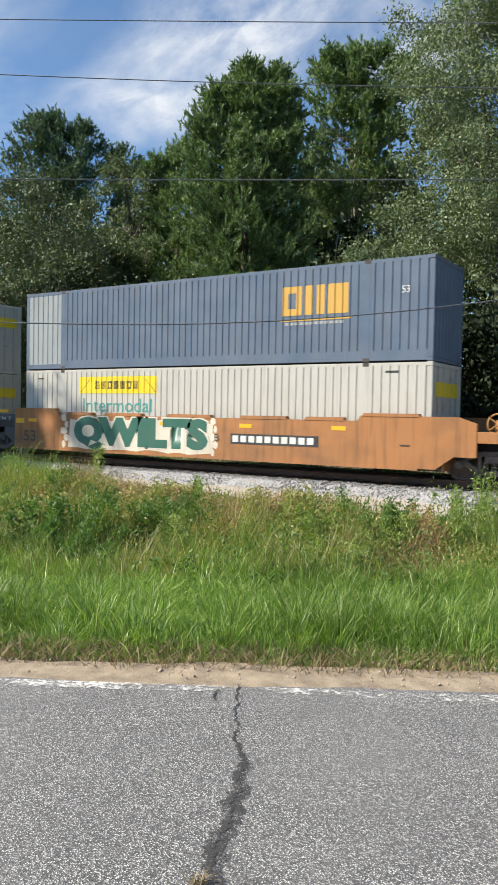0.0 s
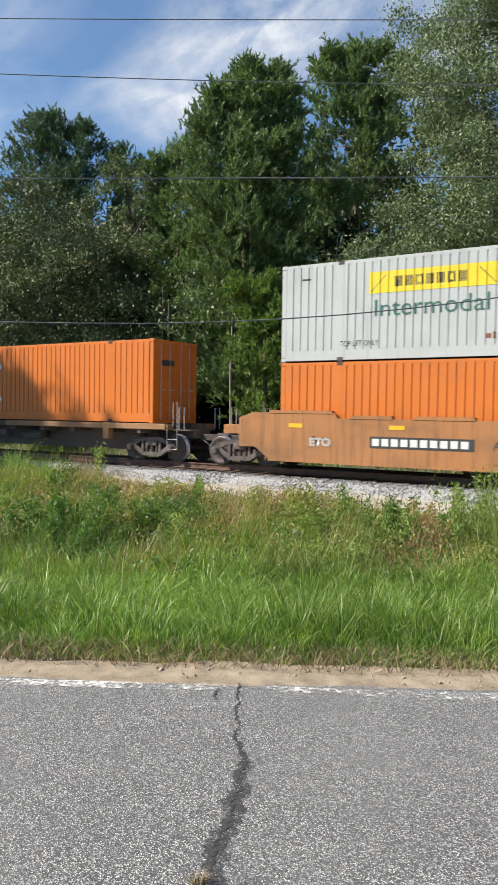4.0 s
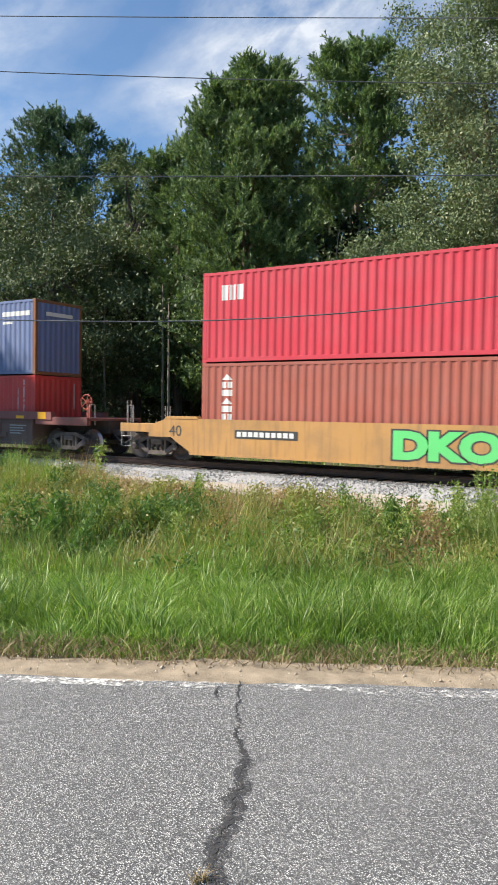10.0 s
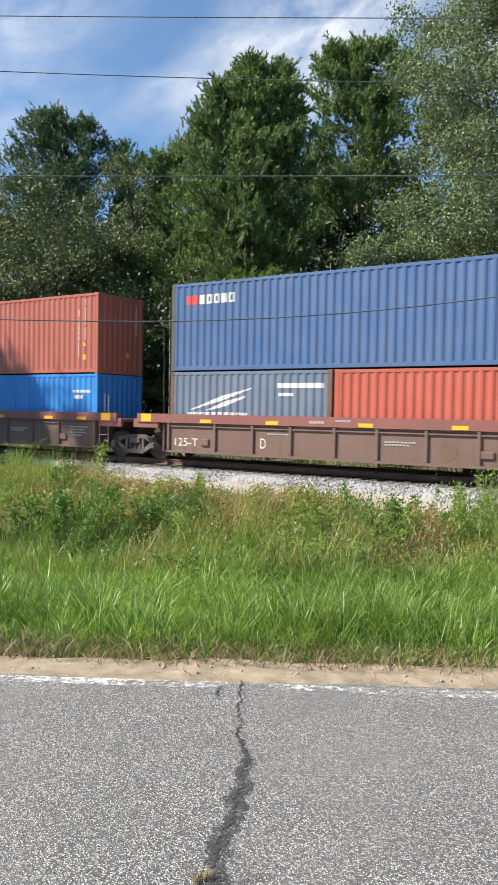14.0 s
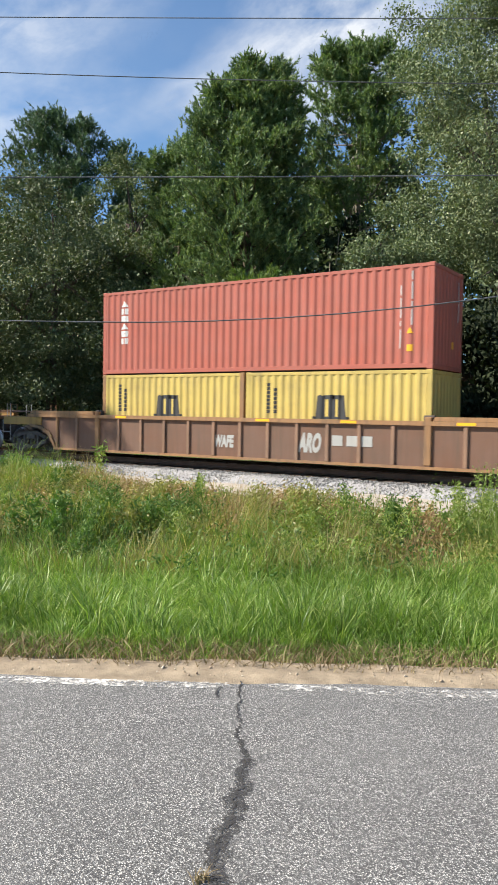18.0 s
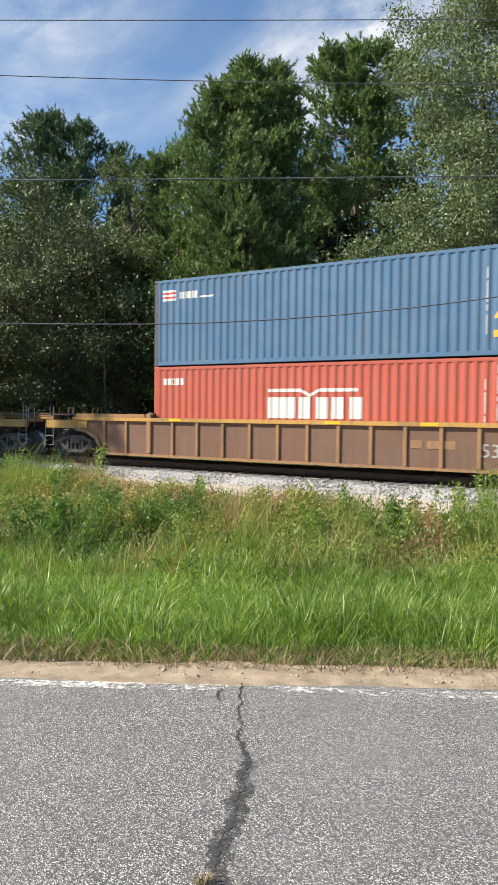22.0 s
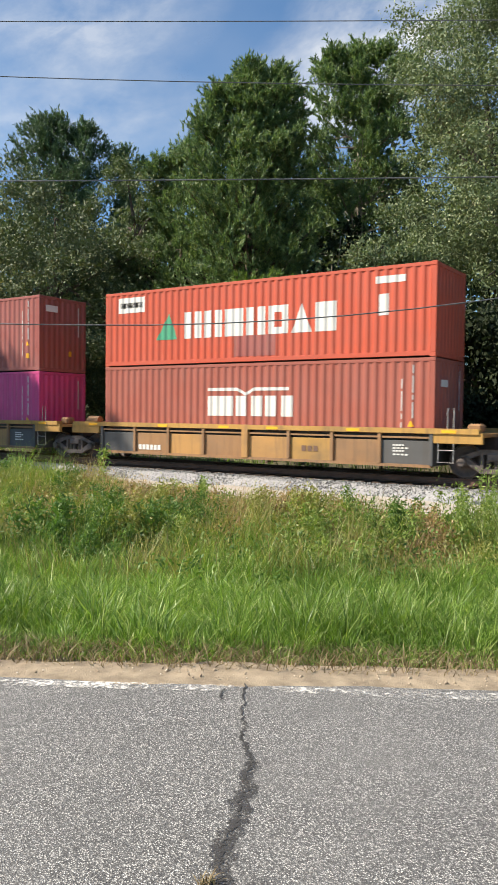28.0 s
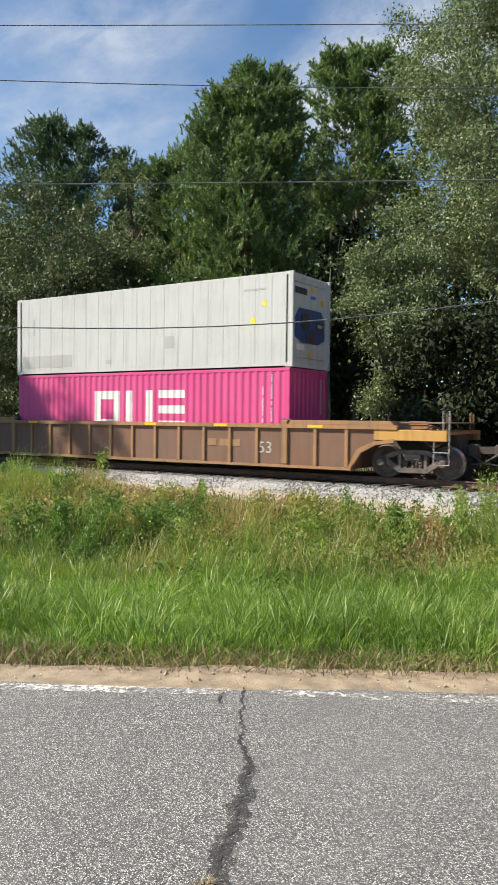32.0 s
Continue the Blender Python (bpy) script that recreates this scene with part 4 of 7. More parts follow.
def pine_tree(label, x, y, height, spread, base, seed, material=NEEDLE, puffs=230, tufts=15, needles=26, size=0.26, bark=BARK, dome=2.6, lean=0.0, gap=0.0, lobes=1.0):
    """Long-needled pine: limbs that end in rounded puffs of needle tufts."""
    r = np.random.default_rng(seed)
    z = float(ground_z(x, y))
    ob = thing("pine_tree", label, "tree", m=pose(x, y, z))
    w = 0.014 * height
    bend = r.normal(0, 0.15, 2) + np.array([lean, 0])
    axis = lambda h: Vector((bend[0] * (h / height) ** 2, bend[1] * (h / height) ** 2, h))
    part("trunk", Geo().tube([axis(h) - Vector((0, 0, 0.2)) for h in (0, height * 0.3, height * 0.65, height * 0.94)], [w * 1.2, w, w * 0.6, 0.04], 9), bark, ob)
    cen, out = [], []
    whorls = puffs // 4
    for i in range(whorls):
        u = 1 - (1 - (i + r.random()) / whorls) ** 1.25
        if r.random() < gap * (1 - u):
            continue
        h = base + (height - 0.6 - base) * u
        a = i * 2.39996 + r.normal(0, 0.5)
        lump = 0.88 + 0.16 * math.sin(a * 2 + u * 9 + seed) + 0.13 * math.sin(a * 3 - u * 21)
        reach = spread * (1 - u ** dome) ** 0.5 * (0.72 + 0.28 * min(1, u * 3)) * lump * (0.50 + 0.50 * r.random())
        lobe, rise = (i % 3) - 1, float(smooth(0.55, 0.95, u)) * lobes
        h -= 0.9 * rise * abs(lobe) * (0.5 + 0.5 * math.sin(seed * 1.7 + lobe))
        reach = max(reach * (1 - 0.42 * rise), 0.25)
        fork = Vector((lobe * spread * 0.34 * rise * 0.84, lobe * spread * 0.34 * rise * 0.54, 0))
        s = axis(max(0.5, h - 0.3 * reach * (0.2 + u))) + fork * 0.7
        e = axis(h) + fork + Vector((math.cos(a) * reach, math.sin(a) * reach, 0.10 * reach * r.normal() + 0.12 * reach))
        mid = s.lerp(e, 0.55) - Vector((0, 0, 0.10 * reach))
        part("branch", Geo().tube([s, mid, e], [0.02 + 0.012 * reach, 0.014 + 0.006 * reach, 0.01], 5, False), bark, ob)
        across = Vector((-math.sin(a), math.cos(a), 0))
        for k in range(7):
            t = 1 - 0.66 * (k / 6) * r.uniform(0.6, 1.1)
            q = (mid.lerp(e, (t - 0.55) / 0.45) if t > 0.55 else s.lerp(mid, t / 0.55)) + across * (r.normal(0, 0.42) * (0.35 + 0.30 * reach)) * min(1, k * 0.6)
            cen.append(tuple(q + Vector((0, 0, r.uniform(-0.05, 0.22)))))
            out.append((math.cos(a) * 0.45, math.sin(a) * 0.45, 0.8))
    # every puff is a bunch of upturned shoots, every shoot a brush of needles
    shoots = max(4, tufts // 2)
    cen, out = np.repeat(np.array(cen), shoots, 0), np.repeat(np.array(out), shoots, 0)
    n = len(cen)
    aim = out + r.normal(0, 0.48, (n, 3))
    aim /= np.linalg.norm(aim, axis=1)[:, None]
    long = size * r.uniform(1.3, 2.3, (n, 1, 1))
    per = needles
    along = r.random((n, per, 1))
    d = r.normal(0, 1, (n, per, 3))
    d -= (d * aim[:, None, :]).sum(2)[..., None] * aim[:, None, :]
    d /= np.linalg.norm(d, axis=2)[..., None] + 1e-9
    d = d * r.uniform(0.4, 0.95, (n, per, 1)) + aim[:, None, :] * 0.9
    d /= np.linalg.norm(d, axis=2)[..., None]
    side = np.cross(d, r.normal(0, 1, (n, per, 3)))
    side /= np.linalg.norm(side, axis=2)[..., None]
    o = (cen + r.normal(0, 0.19, (n, 3)) * size / 0.26)[:, None, :] + aim[:, None, :] * along * long
    k = 0.026 * size / 0.26
    v = np.stack([o - side * k, o + side * k, o + d * size * r.uniform(0.55, 0.95, (n, per, 1)) + side * k * 0.4], 2).reshape(-1, 3)
    t = np.arange(n * per * 3).reshape(-1, 3)
    part("crown", big_mesh("crown", v, np.concatenate([t, t[:, 2:]], 1)), material, ob)
    return ob


pine_tree("tall dark green pine with tufted needles", -20.9, 31.6, 18.5, 4.6, 2.0, 31, NEEDLE, 960, 14, needles=24, lean=0.1, dome=2.8, lobes=0.85)
pine_tree("tall pine with an open crown and pale trunk", -18.5, 38.6, 21.8, 5.0, 6.0, 32, NEEDLE, 680, 14, needles=24, bark=BARK_PALE, dome=5.0, gap=0.25, lean=0.0, lobes=1.0)
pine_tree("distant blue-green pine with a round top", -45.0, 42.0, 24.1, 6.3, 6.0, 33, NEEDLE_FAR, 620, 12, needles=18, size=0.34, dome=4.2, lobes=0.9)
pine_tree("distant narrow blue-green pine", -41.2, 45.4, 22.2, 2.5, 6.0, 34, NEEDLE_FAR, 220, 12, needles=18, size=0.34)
pine_tree("dark green pine leaning out of the wood", -26.6, 33.6, 16.6, 3.4, 2.0, 35, NEEDLE, 420, 12, needles=22)
pine_tree("young light green pine at the wood edge", -16.9, 27.2, 7.9, 2.9, 1.6, 36, NEEDLE_YOUNG, 150, 12, needles=22, dome=1.6, gap=0.45)
broad_tree("broad dense tree with dull green leaves", -32.0, 29.4, 14.2, 5.4, 0.6, 41, LEAF_BROAD, 430, 260, 0.10)
broad_tree("slim tree with yellow-green leaves", -30.0, 34.0, 17.0, 2.3, 4.0, 42, LEAF_PALE, 190, 220, 0.09)
broad_tree("large oak with small glossy leaves", -8.1, 30.1, 19.5, 4.5, 4.6, 43, LEAF_OAK, 540, 340, 0.070, bark=BARK_DARK, lean=0.4)
broad_tree("tall oak behind the track", -6.6, 36.0, 26.0, 5.2, 4.0, 44, LEAF_OAK, 420, 230, 0.100, bark=BARK_DARK)
broad_tree("leafy tree at the wood edge", -38.5, 28.5, 12.5, 4.6, 0.6, 45, LEAF_BROAD, 280, 210, 0.10)
broad_tree("understory tree with thin pale leaves", -11.5, 27.4, 9.6, 1.9, 1.4, 46, LEAF_OAK, 170, 280, 0.070, bark=BARK_DARK)
broad_tree("shady tree inside the wood", -24.0, 40.0, 15.5, 5.4, 0.5, 47, LEAF_BROAD, 220, 70, 0.26)
broad_tree("shady tree inside the wood", -12.0, 43.0, 18.0, 6.5, 0.5, 48, LEAF_BROAD, 220, 70, 0.28)
broad_tree("shady tree inside the wood", -36.5, 39.0, 15.5, 6.0, 0.5, 49, LEAF_BROAD, 240, 80, 0.25)
broad_tree("shady tree inside the wood", -20.0, 35.5, 11.0, 5.0, 0.4, 50, WOODS_SHADED, 200, 80, 0.22)
broad_tree("shady tree inside the wood", -28.0, 37.0, 12.0, 5.0, 0.4, 53, WOODS_SHADED, 200, 80, 0.22)
broad_tree("tall roadside tree that shades the track", -39.9, 4.2, 26.6, 2.9, 9.0, 54, LEAF_BROAD, 200, 90, 0.22)
broad_tree("tall roadside tree that shades the track", -44.6, 3.7, 26.9, 3.2, 9.0, 55, LEAF_BROAD, 200, 90, 0.22)
# the dark hollow under the oak comes from their near-black leaf colour
broad_tree("low tree with shade-darkened leaves beside the track", -8.3, 26.6, 6.0, 2.4, 0.3, 56, WOODS_SHADED, 150, 120, 0.14)
broad_tree("low tree with shade-darkened leaves beside the track", -5.2, 27.2, 6.5, 2.6, 0.3, 57, WOODS_SHADED, 150, 120, 0.14)


def bare_trunk(x, y, height, seed):
    r = random.Random(seed)
    ob = thing("sapling", "thin bare-stemmed young tree in the shade", "tree", "saplings in the wood", pose(x, y, float(ground_z(x, y))))
    part("trunk", Geo().tube([(0, 0, -0.1), (r.uniform(-0.2, 0.2), 0, height * 0.5), (r.uniform(-0.5, 0.5), r.uniform(-0.2, 0.2), height)], [0.08, 0.06, 0.02], 7), r.choice((BARK, BARK_PALE)), ob)
    q = np.random.default_rng(seed)
    c = q.normal(0, 1, (260, 3)) * np.array([0.8, 0.8, 1.0]) + np.array([0, 0, height * 0.85])
    part("crown", leaf_mesh("crown", c, q.uniform(0.09, 0.17, 260), q), LEAF_BROAD, ob)


for i, (x, y, h) in enumerate([(-19.5, 28.5, 7), (-15.4, 29.5, 8), (-14.2, 31.5, 9), (-23.5, 29.0, 7), (-11.8, 27.0, 6), (-25.5, 31.0, 8), (-28.5, 30.0, 7), (-17.0, 33.0, 10), (-12.4, 33.0, 9), (-7.5, 27.5, 6)]):
    bare_trunk(x, y, h, 60 + i)


def far_woods():
    r = np.random.default_rng(77)
    k = 2600
    x, y = np.concatenate([r.uniform(-85, 5, 1900), r.uniform(-150, 60, 700)]), r.uniform(47, 64, k)
    h = 14.5 + 2.5 * np.sin(x * 0.21) + 1.5 * np.sin(x * 0.53 + 1)
    c = np.stack([x, y, 0.2 + r.random(k) ** 1.35 * h], -1)
    pts = leaf_clusters(r, c, r.uniform(0.8, 1.8, k), 34)
    pts[:, 2] = np.maximum(pts[:, 2], 0.2)
    # leaf colour holds the depth shade behind the front trees
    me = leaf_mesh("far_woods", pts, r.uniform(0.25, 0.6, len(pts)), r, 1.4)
    tagged(part("far_woods", me, WOODS_SHADED), "dense woods behind the nearer trees, shade in leaf colour", "woods", kind="stuff")


far_woods()
pine = pine_tree("pine at the wood edge farther along the track", -58.0, 34.0, 19.0, 4.2, 3.0, 51, NEEDLE, 130, 8, needles=10, size=0.46)
oak = broad_tree("leafy tree at the wood edge farther along the track", -50.0, 31.0, 15.0, 5.0, 1.5, 52, LEAF_BROAD, 160, 55, 0.22)
for x, y in [(-70, 36), (-92, 33), (-118, 36), (12, 37), (34, 34), (60, 37)]:
    copy_thing(pine, pose(x, y, 0.2, 0, 0, x * 7))
for x, y in [(-64, 31), (-80, 32), (-104, 31), (3, 31.5), (22, 31), (46, 32)]:
    copy_thing(oak, pose(x, y, 0.2, 0, 0, x * 5))
# trees on the near side, out of the sunlit strip, that shade the far end of the track
for x, y in [(-44.0, 14.0), (-53.0, 11.0), (-62.0, 14.0)]:
    copy_thing(oak, pose(x, y, -0.3, 0, 0, x * 11))


# ---- overhead cables ----
def build_cables():
    ends = (-42, 34)
    poles = []
    for s in ends:
        p = on_road(s, 15.0)
        z = float(ground_z(p.x, p.y))
        pole = thing("utility_pole", "weathered wooden utility pole beside the road", "utility pole", "utility poles", pose(p.x, p.y, z, 0, 0, ROAD_TURN))
        part("shaft", Geo().tube([(0, 0, -0.4), (0, 0, 6), (0, 0, 11.2)], [0.17, 0.15, 0.11], 10), BARK_PALE, pole)
        part("crossarm", Geo().box(-0.06, 0.06, -0.8, 0.8, 10.2, 10.32, 0.01), BARK_PALE, pole)
        for yy in (-0.65, 0.0, 0.65):
            part("insulator", Geo().tube([(0, yy, 10.32), (0, yy, 10.42), (0, yy, 10.5)], [0.05, 0.06, 0.03], 8), GREY_IRON, pole)
        poles.append(pole)
    for name, lab, low, z, slope, curve, rad in [("power_cable", "high thin overhead power cable", 0.0, 9.10, -0.011, 0.0004, 0.009), ("power_cable", "thin overhead power cable under the top one", 0.0, 7.93, -0.025, 0.0016, 0.009),
                                                 ("power_cable", "pale grey overhead cable in front of the trees", 0.0, 6.13, 0.005, 0.0004, 0.012), ("telephone_cable", "low sagging cable crossing before the train", -3.6, 3.325, 0.0, 0.0098, 0.012)]:
        pts = []
        for i in range(61):
            s = ends[0] + (ends[1] - ends[0]) * i / 60
            k = curve if s > low or name == "power_cable" else 0.0030
            pts.append(on_road(s, 15.0, z + slope * (s - low) + k * (s - low) ** 2))
        tagged(part(name, Geo().tube(pts, rad, 6), WIRE), lab, "cable")


build_cables()


# ---- clouds ----
def cloud(x, z, wide, high, lean, vapour=CLOUD):
    """A soft bank of cloud far beyond the wood, at 1500 m; x and z are across and up, as seen along the view."""
    n = 14
    vs = [((i / n - 0.5) * wide, (j / n - 0.5) * high, 18 * math.sin(i * 1.3) * math.cos(j * 1.1)) for j in range(n + 1) for i in range(n + 1)]
    me = bpy.data.meshes.new("cloud")
    me.from_pydata(vs, [], [(j * (n + 1) + i, j * (n + 1) + i + 1, (j + 1) * (n + 1) + i + 1, (j + 1) * (n + 1) + i) for j in range(n) for i in range(n)])
    ob = tagged(part("cloud", me, vapour), "soft white fair-weather cloud, thin at the rim", "cloud", "clouds", "structure")
    turn = 33.0
    ax, fw = Vector((math.cos(radians(turn)), math.sin(radians(turn)), 0)), Vector((-math.sin(radians(turn)), math.cos(radians(turn)), 0))
    DRIFTERS.append((ob, fw * 1500 + ax * x + Vector((0, 0, z)), ax, pose(0, 0, 0, 90, 0, turn) @ pose(0, 0, 0, 0, 0, lean)))
    ob.matrix_basis = Matrix.Translation(DRIFTERS[-1][1]) @ DRIFTERS[-1][3]


DRIFTERS = []
cloud(-30, 740, 760, 420, 35)
cloud(-190, 610, 520, 240, 12)
cloud(-640, 740, 640, 380, 20, CLOUD_THIN)
cloud(-700, 560, 760, 260, 6, CLOUD_THIN)
cloud(300, 720, 420, 320, 50)



# ---- the train ----
# distance gone by the train at each time
GONE = [(0, 0.0), (4, 50.07), (8, 100.14), (12, 150.12), (16, 199.87), (20, 249.30), (24, 298.43), (28, 347.20), (32, 395.50)]
MOVERS, SPINNERS = [], []
WHEEL_R = 0.457


def gone(t):
    """Distance gone, as the keyed glide between the rows gives it, near enough."""
    ts, ds = [a for a, _ in GONE], [b for _, b in GONE]
    return float(np.interp(t, ts, ds))


def rides(ob, x, z):
    """Puts a thing on the track at x (at the start) and lets it go with the train."""
    ob.matrix_basis = pose(x, TRACK_Y, RAIL_Z + z)
    MOVERS.append((ob, x, RAIL_Z + z))
    return ob


P = {}


def coat(key, col, **k):
    if key not in P:
        P[key] = paint("paint_" + key, col, **k)
    return P[key]


C_WHITE = coat("cream_white", (0.51, 0.492, 0.435), rust=0.15, streak=0.3)
C_COLDWHITE = coat("cold_white", (0.47, 0.485, 0.47), rust=0.2, streak=0.3)
C_SLATE = coat("slate_blue", (0.085, 0.125, 0.185), fade=0.4)
C_SLATE_PALE = coat("faded_slate", (0.30, 0.33, 0.33), fade=0.5, rust=0.5)
C_ORANGE = coat("orange", (0.60, 0.150, 0.008), rust=0.1, streak=0.12, fade=0.1)
C_ORANGE_OLD = coat("faded_orange", (0.66, 0.165, 0.04), rust=0.1, streak=0.15)
C_CRIMSON = coat("crimson", (0.50, 0.025, 0.045), rust=0.1, streak=0.12, fade=0.15)
C_BROWN = coat("oxide_brown", (0.33, 0.085, 0.055), rust=0.3, streak=0.2)
C_OXIDE = coat("deep_oxide", (0.36, 0.068, 0.034), rust=0.25, fade=0.06, streak=0.2)
C_BROWN_PALE = coat("pale_oxide", (0.39, 0.10, 0.065), rust=0.3, streak=0.2)
C_RUSTRED = coat("rust_red", (0.43, 0.085, 0.05), rust=0.3, streak=0.25)
C_TRUE_RED = coat("bright_red", (0.55, 0.042, 0.035), rust=0.1, streak=0.12, fade=0.15)
C_GREYBLUE = coat("grey_blue", (0.125, 0.165, 0.305), rust=0.3, fade=0.3)
C_BLUE = coat("mid_blue", (0.047, 0.110, 0.255), rust=0.2, fade=0.2)
C_DULLBLUE = coat("dull_blue", (0.045, 0.105, 0.200), rust=0.2, fade=0.2)
C_NAVY = coat("navy", (0.028, 0.055, 0.17), rust=0.2)
C_COBALT = coat("cobalt", (0.03, 0.115, 0.40), rust=0.15)
C_AZURE = coat("azure", (0.02, 0.22, 0.60), rust=0.1, fade=0.15)
C_TEAL = coat("teal", (0.13, 0.50, 0.43), rust=0.25, fade=0.2)
C_GREEN = coat("sea_green", (0.045, 0.22, 0.16), rust=0.25)
C_LEAD = coat("lead_grey_blue", (0.115, 0.155, 0.22), rust=0.3, fade=0.35)
C_STEELBLUE = coat("steel_blue", (0.055, 0.14, 0.25), rust=0.2, fade=0.25)
C_YELLOW = coat("mustard_yellow", (0.52, 0.39, 0.10), rust=0.4, streak=0.45, dirt=0.3)
C_VERMILION = coat("vermilion", (0.50, 0.075, 0.032), rust=0.15, fade=0.08, streak=0.2)
C_ROSE = coat("faded_red", (0.41, 0.078, 0.070), rust=0.15, fade=0.25)
C_MAROON = coat("maroon", (0.30, 0.075, 0.06), rust=0.35, fade=0.25)
C_MAGENTA = coat("magenta", (0.56, 0.05, 0.20), rust=0.15, fade=0.2, streak=0.3)
K_ORANGE = coat("car_orange_brown", (0.37, 0.155, 0.048), rust=0.7, streak=0.75, fade=0.06, rough=0.65, dirt=0.6, grime=(0.12, 0.068, 0.034))
K_OCHRE = coat("car_ochre", (0.43, 0.225, 0.065), rust=0.5, streak=0.55, fade=0.1, rough=0.6, dirt=0.45)
K_BROWN = coat("car_brown", (0.155, 0.085, 0.065), rust=0.5, streak=0.5, rough=0.7, dirt=0.45)
K_REDBROWN = coat("car_red_brown", (0.23, 0.075, 0.06), rust=0.4, streak=0.4, rough=0.6, dirt=0.45)
K_MUD = coat("car_muddy_brown", (0.150, 0.074, 0.044), rust=0.7, streak=0.65, fade=0.15, rough=0.75, dirt=0.45)
K_TAN = coat("car_rusty_yellow", (0.29, 0.150, 0.060), rust=0.8, streak=0.7, rough=0.7, dirt=0.45)
K_YELLOW = coat("car_yellow", (0.44, 0.24, 0.05), rust=0.65, streak=0.6, rough=0.65, dirt=0.6)
K_RIB = coat("car_rusty_rib", (0.25, 0.14, 0.085), rust=0.7, streak=0.6, rough=0.75, dirt=0.45)
K_GREY = coat("car_dark_grey", (0.075, 0.075, 0.075), rust=0.3, streak=0.3, rough=0.7)
K_SPINE = coat("car_black_brown", (0.105, 0.078, 0.066), rust=0.5, streak=0.4, rough=0.8, dirt=0.45)
M_WHITE = coat("mark_white", (0.68, 0.67, 0.63), rust=0.0, streak=0.15)
M_PRINT = coat("mark_print", (0.58, 0.55, 0.52), rust=0.0, streak=0.3, dirt=0.3)
M_YELLOW = coat("mark_yellow", (0.80, 0.60, 0.015), rust=0.0, streak=0.12, fade=0.1)
M_AMBER = coat("mark_amber", (0.85, 0.42, 0.01), rust=0.0, streak=0.05, fade=0.05)
M_BLACK = coat("mark_black", (0.03, 0.03, 0.03), rust=0.0, streak=0.1)
M_TEAL = coat("mark_teal", (0.03, 0.28, 0.25), rust=0.0, streak=0.1)
M_DARKGREEN = coat("mark_dark_green", (0.02, 0.11, 0.075), rust=0.0, streak=0.1)
M_PALEGREEN = coat("mark_bright_green", (0.10, 0.55, 0.15), rust=0.0, streak=0.05)
M_RED = coat("mark_red", (0.65, 0.05, 0.04), rust=0.0, streak=0.1)
M_GREEN = coat("mark_green", (0.05, 0.30, 0.17), rust=0.0, streak=0.1)
M_BLUE = coat("mark_blue", (0.04, 0.13, 0.42), rust=0.0, streak=0.1)
M_SKY = coat("mark_sky_blue", (0.12, 0.50, 0.62), rust=0.0, streak=0.1)
M_PINK = coat("mark_pink", (0.55, 0.20, 0.32), rust=0.0, streak=0.2)
M_SILVER = coat("mark_silver", (0.38, 0.38, 0.36), rust=0.0, streak=0.2)
M_GOLD = coat("mark_gold", (0.62, 0.36, 0.06), rust=0.0, streak=0.1)
M_COBALT = coat("mark_cobalt", (0.035, 0.12, 0.42), rust=0.0, streak=0.3)
M_PALEBLUE = coat("mark_pale_blue", (0.42, 0.56, 0.68), rust=0.0, streak=0.2)
M_CREAM = coat("mark_cream", (0.66, 0.60, 0.48), rust=0.0, streak=0.3, dirt=0.3)
M_RUST = coat("rust_patch", (0.22, 0.085, 0.03), rust=0.5, streak=0.3)


def lettering(text, x0, x1, z0, z1, y, material, parent, label="", lean=0.0, grow=0.0, name="lettering"):
    """Flat lettering stretched to the box given, on a face that looks towards -y."""
    cu = bpy.data.curves.new(name, "FONT")
    cu.body, cu.size, cu.extrude, cu.shear, cu.offset, cu.resolution_u = text, 1.0, 0.0, lean, grow, 3
    tmp = bpy.data.objects.new(name, cu)
    scene.collection.objects.link(tmp)
    me = bpy.data.meshes.new_from_object(tmp.evaluated_get(bpy.context.evaluated_depsgraph_get()))
    bpy.data.objects.remove(tmp)
    n = len(me.vertices)
    co = np.empty(n * 3)
    me.vertices.foreach_get("co", co)
    co = co.reshape(-1, 3)
    lo, hi = co.min(0), co.max(0)
    out = np.empty_like(co)
    out[:, 0] = x0 + (co[:, 0] - lo[0]) / (hi[0] - lo[0]) * (x1 - x0)
    out[:, 2] = z0 + (co[:, 1] - lo[1]) / (hi[1] - lo[1]) * (z1 - z0)
    out[:, 1] = y
    me.vertices.foreach_set("co", out.ravel())
    me.update()
    me.materials.clear()
    return part(name, me, material, parent, label)


CORR = {"iso": ((0.0, 0.0), (0.072, 0.0), (0.140, 0.029), (0.210, 0.029), (0.278, 0.0)),
        "sheet": ((0.0, 0.0), (0.208, 0.0), (0.215, 0.022), (0.243, 0.022), (0.25, 0.0)),
        "smooth": ((0.0, 0.0), (0.55, 0.0), (0.556, 0.006), (0.594, 0.006), (0.60, 0.0))}


def wall_profile(x0, x1, style):
    """(along, depth) breakpoints of a corrugated wall between two posts."""
    cell = CORR[style]
    count = max(1, round((x1 - x0) / cell[-1][0]))
    k = (x1 - x0) / count / cell[-1][0]
    pts = []
    for i in range(count):
        pts += [(x0 + (i * cell[-1][0] + a) * k, d) for a, d in cell[:-1]]
    return pts + [(x1, 0.0)]


